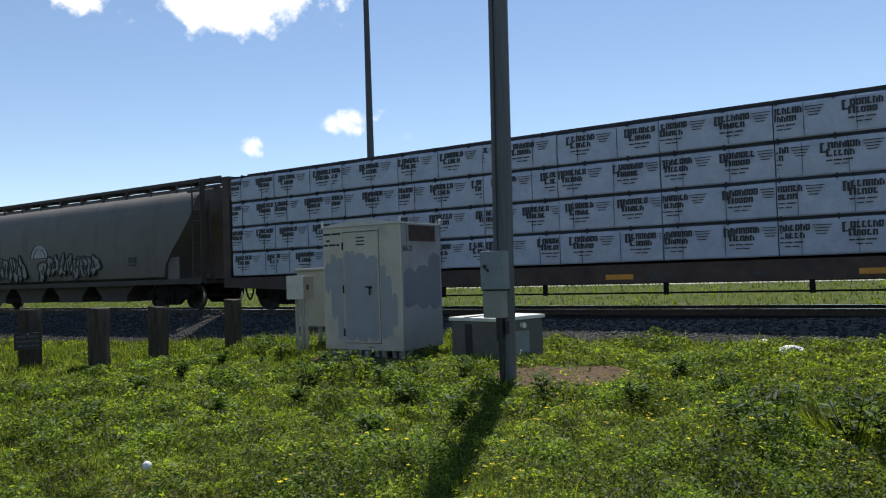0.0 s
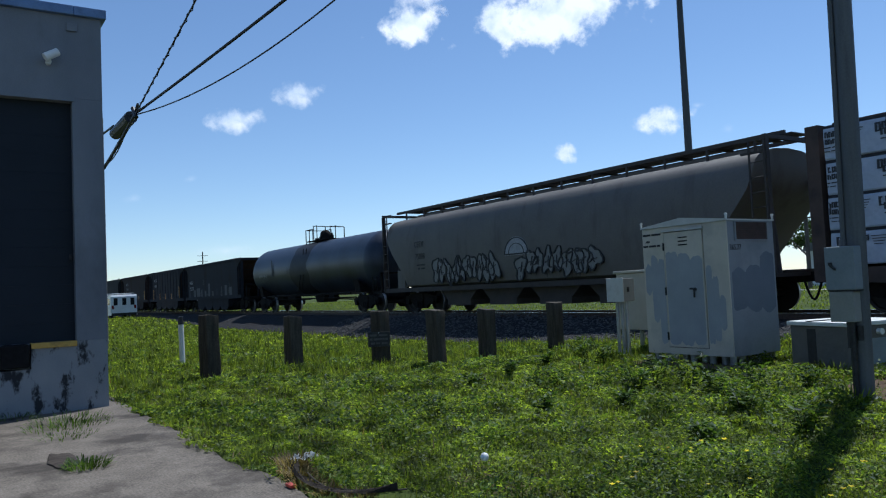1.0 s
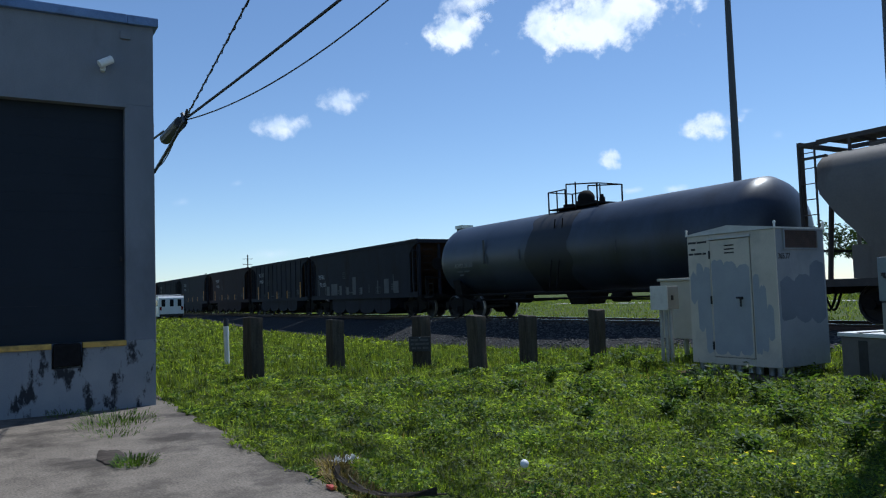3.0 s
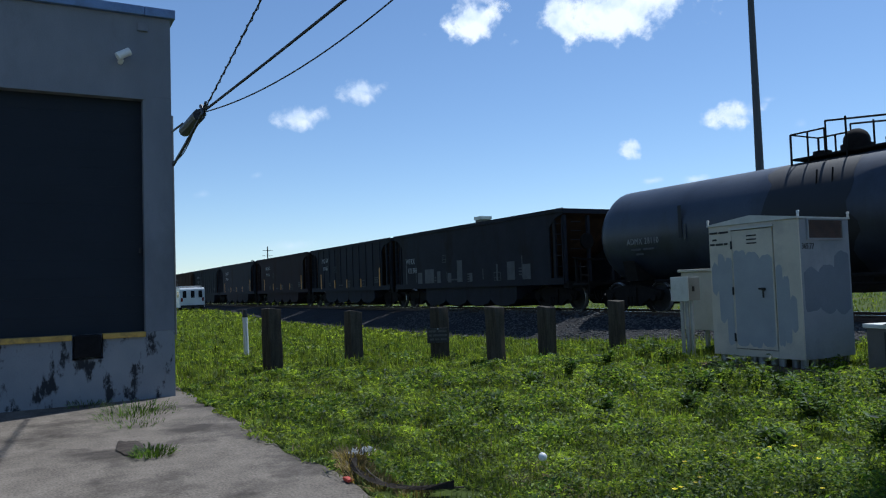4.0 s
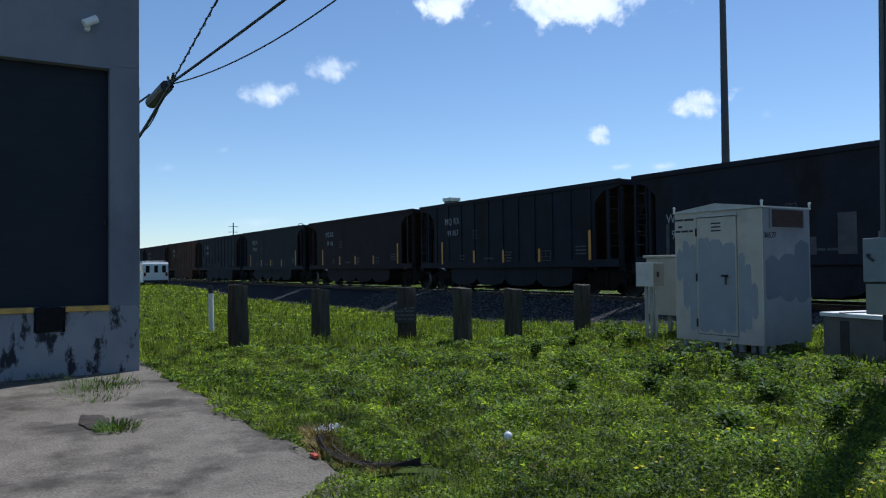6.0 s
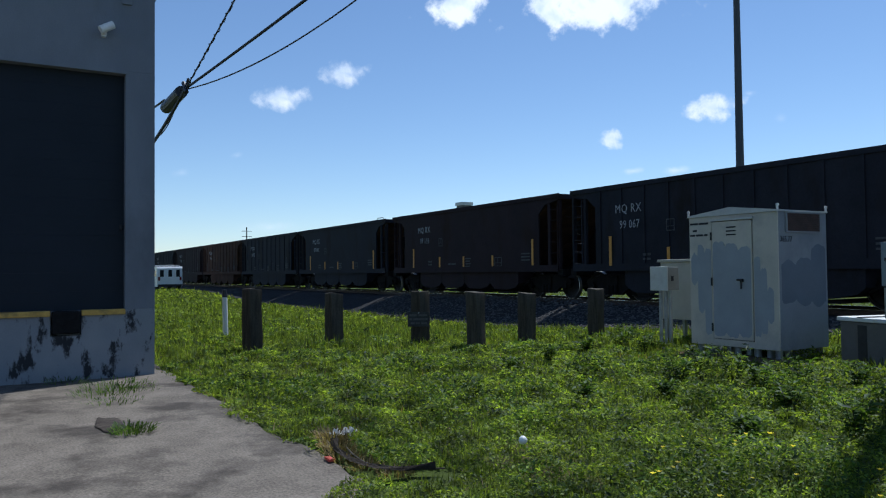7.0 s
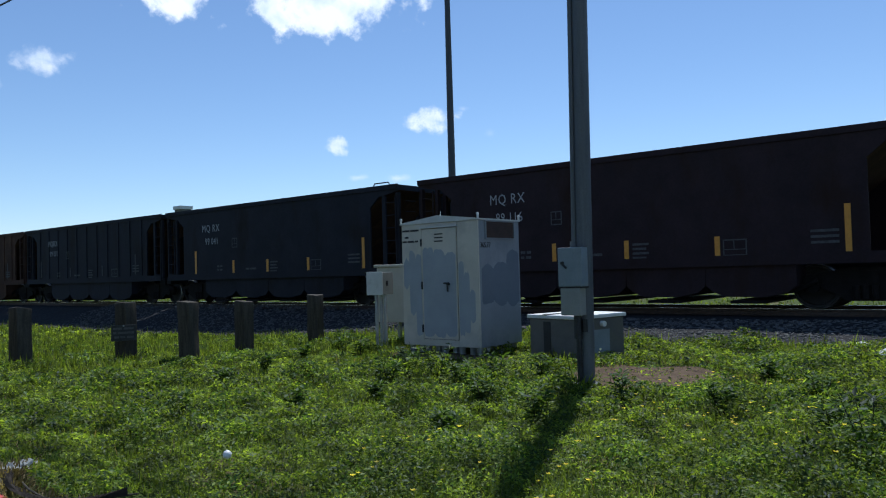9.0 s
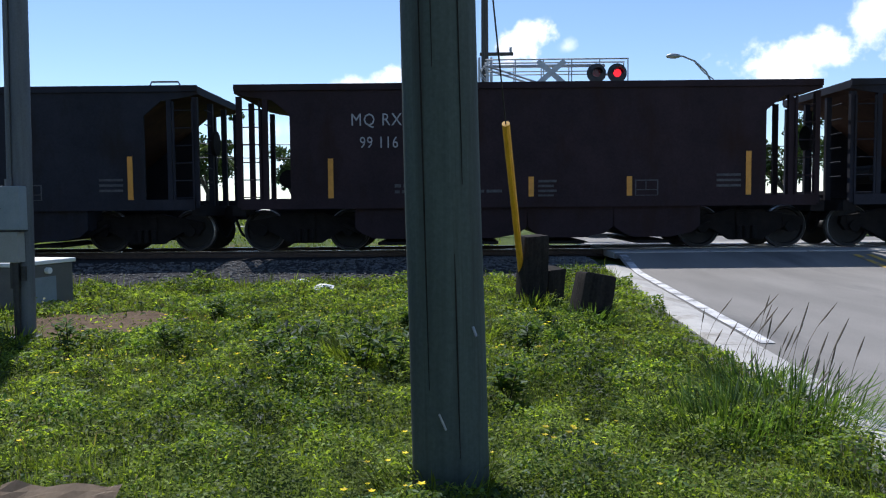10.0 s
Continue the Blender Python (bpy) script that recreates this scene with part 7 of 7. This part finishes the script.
def tuft(name, x, y, r, h, n, label, material=M_BLADE, mixed=True):
    """A clump of arching blades."""
    a = grng.uniform(0, 2 * np.pi, n)
    q = r * np.sqrt(grng.random(n)) * 0.35
    t = np.abs(grng.normal(0.55, 0.3, n))
    L = h * grng.uniform(0.5, 1.2, n)
    up = np.stack([np.cos(a) * np.sin(t), np.sin(a) * np.sin(t), np.cos(t)], 1)
    z = terrain(x, y) if y > 2 else 0.02
    c = np.stack([q * np.cos(a), q * np.sin(a), np.zeros(n)], 1)
    side = unit(np.cross(up, np.array([0, 0, 1.0])) + 1e-4)
    mid = c + up * (L * 0.3)[:, None]
    cs = np.concatenate([mid, c + up * (L * 0.72)[:, None] + np.array([0, 0, -1]) * (L * 0.08)[:, None]])
    droop = unit(up - np.array([0, 0, 0.45]))
    al = np.concatenate([up * (L * 0.32)[:, None], droop * (L * 0.26)[:, None]])
    ac = np.concatenate([side, side]) * 0.0055
    ob = quads(name, cs, al, ac, material, 0.5)
    ob.matrix_basis = pose(x, y, z)
    return tagged(ob, label, "weed", "weed tufts")


for x, y, r, h, n in ((-9.3, 1.12, 0.5, 0.11, 170), (-8.9, 0.95, 0.4, 0.08, 110), (-8.3, 0.98, 0.35, 0.06, 90), (-6.62, 0.92, 0.2, 0.09, 210), (-10.1, 0.7, 0.3, 0.1, 60), (-9.0, 1.25, 0.35, 0.07, 80)):
    tuft("weed_tuft", x, y, r * 2.4, h, n, "scrubby weed tuft growing from a concrete crack", M_LEAF_DARK)
for x, y, r, h, n in ((-5.5, 2.2, 0.2, 0.11, 260), (-5.3, 2.12, 0.16, 0.08, 160), (-5.1, 2.08, 0.16, 0.08, 140), (-4.85, 2.05, 0.18, 0.07, 140), (-4.6, 2.05, 0.16, 0.07, 120), (-4.35, 2.15, 0.16, 0.07, 120)):
    tuft("dry_tuft", x, y, r * 2.0, h, n, "bleached dry grass caught on the tyre strip", M_STRAW)
for x, y, r, h, n in ((2.25, 4.55, 0.8, 0.36, 420), (1.75, 4.3, 0.7, 0.3, 300), (2.3, 5.3, 0.6, 0.3, 260), (-0.55, 6.3, 0.6, 0.3, 420), (0.35, 7.4, 0.7, 0.28, 500), (1.2, 9.4, 0.5, 0.3, 300), (1.7, 8.2, 0.5, 0.3, 300), (-5.2, 9.1, 0.5, 0.22, 220), (-4.0, 7.3, 0.4, 0.25, 220), (0.15, 3.4, 0.5, 0.22, 300)):
    tuft("grass_tuft", x, y, r * 1.6, h, n, "clump of long arching green grass", M_LEAF_DARK if x > 1.5 else M_BLADE)
# broad-leaved taller weeds
def weed_plant(x, y, h, n, seed):
    r = np.random.default_rng(seed)
    t = tagged(empty("tall_weed", x, y, terrain(x, y)), "taller broad-leaved weed standing in the grass", "weed", "tall weeds")
    stems = bmesh.new()
    cs, als, acs = [], [], []
    for k in range(4):
        a = k * 1.7 + seed
        tip = np.array([math.cos(a) * h * 0.35, math.sin(a) * h * 0.35, h * r.uniform(0.75, 1.1)])
        add_rod(stems, (0, 0, -0.03), tip, 0.005, 0.002, seg=5)
        for j in range(n // 4):
            s = r.uniform(0.25, 1.0)
            b = r.uniform(0, 2 * math.pi)
            w = np.array([math.cos(b), math.sin(b), r.uniform(-0.2, 0.6)]) * r.uniform(0.03, 0.055)
            cs.append(tip * s + w)
            als.append(w)
            acs.append(np.array([-math.sin(b), math.cos(b), r.normal(0, 0.3)]) * 0.017)
    part("stem", stems, M_STUMP, t)
    quads("foliage", np.array(cs), np.array(als), np.array(acs), M_LEAF_DARK if seed % 2 else M_LEAF_MID, 0.3).parent = t


for k, (x, y, h) in enumerate(((-5.5, 6.8, 0.45), (-5.1, 6.7, 0.36), (-6.1, 7.0, 0.4), (-8.5, 8.5, 0.34), (-9.3, 8.75, 0.36), (-0.9, 5.6, 0.5), (-0.45, 5.9, 0.45), (-0.2, 5.7, 0.38), (-9.6, 9.2, 0.4), (-4.6, 7.6, 0.3), (0.6, 5.0, 0.3), (-2.2, 6.6, 0.32), (-7.0, 6.2, 0.3), (-3.3, 5.4, 0.28), (-5.0, 7.2, 0.34), (-4.7, 6.4, 0.3), (-5.9, 6.4, 0.32), (-6.5, 7.4, 0.28), (-7.6, 5.4, 0.24), (-8.4, 6.6, 0.24), (-4.2, 5.9, 0.3), (-3.0, 6.4, 0.3), (-1.6, 7.4, 0.3), (-1.2, 6.0, 0.28), (-3.6, 4.6, 0.24), (-5.6, 4.8, 0.22), (-0.2, 8.0, 0.28), (0.9, 6.6, 0.28), (-2.4, 8.6, 0.26), (-8.9, 7.7, 0.24), (-5.3, 5.6, 0.24), (-6.6, 4.2, 0.2))):
    weed_plant(x, y, h, 120, 2 * k + 51)
# seeded tall grass by the kerb
M_SEED = mat("dry_seed_head", (0.10, 0.08, 0.055), (0.20, 0.16, 0.11), 20, 0.9)
srng = random.Random(4)
for k in range(26):
    x, y = 2.15 + srng.uniform(-0.18, 0.5), 4.35 + srng.uniform(-0.5, 1.9)
    h, b = srng.uniform(0.35, 0.72), srng.uniform(0.1, 0.5)
    s = tagged(empty("seed_grass", x, y, terrain(x, y)), "tall dry grass stalk with a feathery seed head", "grass", "seeding grass stalks")
    pts = [(b * (q / 8) ** 2 * h, 0.12 * b * (q / 8), h * (q / 8) * (1 - 0.12 * b * (q / 8))) for q in range(9)]
    part("stalk", tube(pts, 0.0015, 4), M_SEED, s)
    head = [Vector(pts[6]).lerp(Vector(pts[8]), q / 5) for q in range(6)]
    part("seed_head", tube(head, [0.002, 0.0045, 0.0055, 0.005, 0.0035, 0.001], 5), M_SEED, s)
# yellow flowers
fx, fy = grng.uniform(-3.4, 1.2, 380), grng.uniform(2.9, 8.6, 380)
keep = (wave(fx, fy, 1.4, 61) > 0.42) & ~((np.abs(fx + 3.8) < 0.9) & (fy > 7.2))
fx, fy = fx[keep], fy[keep]
fz = heights(fx, fy) + weed_top(fx, fy) * 1.1 + 0.03
cs, als, acs = [], [], []
for x, y, z in zip(fx, fy, fz):
    s = grng.uniform(0.006, 0.0115)
    for k in range(5):
        a = k * 1.257 + x * 9
        w = np.array([math.cos(a), math.sin(a), 0.45]) * s
        cs.append((x + w[0], y + w[1], z + w[2]))
        als.append(w)
        acs.append(np.array([-math.sin(a), math.cos(a), 0]) * s * 0.7)
tagged(quads("wild_flowers", np.array(cs), np.array(als), np.array(acs), M_FLOWER, 0.2), "small yellow wild flowers in the grass", "flowers", kind="stuff")

# grass of the field beyond the track
n = 60000
x, y = -95 + 135 * grng.random(n), 20.8 + 55 * grng.random(n) ** 2
ok = ((x < kerb_x(20) - 1.5) | (x > 17)) & (y > 21)
x, y = x[ok], y[ok]
a, L = grng.uniform(0, 2 * np.pi, len(x)), grng.uniform(0.03, 0.075, len(x)) * (1 + (y - 20) / 40)
up = np.stack([np.cos(a) * 0.55, np.sin(a) * 0.55, np.full(len(x), 0.83)], 1) * L[:, None]
c = np.stack([x, y, heights(x, y) + L * 0.7], 1)
tagged(quads("field_grass", c, up, np.stack([-np.sin(a), np.cos(a), 0 * a], 1) * (L * 0.3)[:, None], M_BLADE, 0.4), "mown bright green grass beyond the track", "grass", kind="stuff")

# ---- loose ballast stones and ties ----
STONES = []
for k in range(6):
    bm = bmesh.new()
    bmesh.ops.create_icosphere(bm, subdivisions=1, radius=1)
    for v in bm.verts:
        v.co *= 1 + 0.4 * noise.noise(v.co * 1.3 + Vector((k * 5, 0, 0)))
    STONES.append((np.array([v.co[:] for v in bm.verts]), np.array([[v.index for v in f.verts] for f in bm.faces])))
    bm.free()
n = 15000
sx = 3.0 - 34 * grng.random(n) ** 1.6
sy = np.array([toe_y(a) for a in sx]) - 0.35 + 3.2 * grng.random(n) ** 1.3
sx = np.minimum(sx, 2.1 + 0.065 * sy)
vv, ff, base = [], [], 0
for i in range(n):
    pv, pf = STONES[i % 6]
    toe = toe_y(sx[i])
    f_ = (sy[i] - toe + 0.15) / (15.75 - toe)
    z = terrain(sx[i], toe) * (1 - f_) + 0.2 * smooth01(f_) + 0.02 if f_ > 0 else terrain(sx[i], sy[i]) + 0.01
    s = grng.uniform(0.018, 0.045)
    ca, sa = math.cos(i), math.sin(i)
    q = pv * s * [1.2, 0.9, 0.7]
    vv.append(np.stack([q[:, 0] * ca - q[:, 1] * sa + sx[i], q[:, 0] * sa + q[:, 1] * ca + sy[i], q[:, 2] + z], 1))
    ff.append(pf + base)
    base += len(pv)
vv, ff = np.concatenate(vv), np.concatenate(ff)
me = bpy.data.meshes.new("ballast_stones")
me.vertices.add(len(vv))
me.vertices.foreach_set("co", vv.ravel())
me.loops.add(ff.size)
me.loops.foreach_set("vertex_index", ff.ravel().astype(np.int32))
me.polygons.add(len(ff))
me.polygons.foreach_set("loop_start", np.arange(0, ff.size, 3, dtype=np.int32))
me.update(calc_edges=True)
me.materials.append(M_STONE)
tagged(new("ballast_stones", me), "loose grey crushed stones on the ballast slope", "stones", kind="stuff")
ties = tagged(empty("railroad_ties", 0, TRACK_Y, RAIL_Z - 0.175), "dark creosoted timber ties under the rails", "ties", kind="structure")
tie = None
for k in range(118):
    x = 2.9 - 0.52 * k
    if tie is None:
        tie = part("tie", BB(0.012, (-0.115, 0.115, -1.3, 1.3, -0.17, 0.0)), M_TIE, ties)
        tie.matrix_basis = pose(x, 0, 0)
    else:
        o = new("tie", tie.data)
        o.parent = ties
        o.matrix_basis = pose(x, random.uniform(-0.04, 0.04), random.uniform(-0.006, 0.0), 0, 0, random.uniform(-1, 1))

motions()
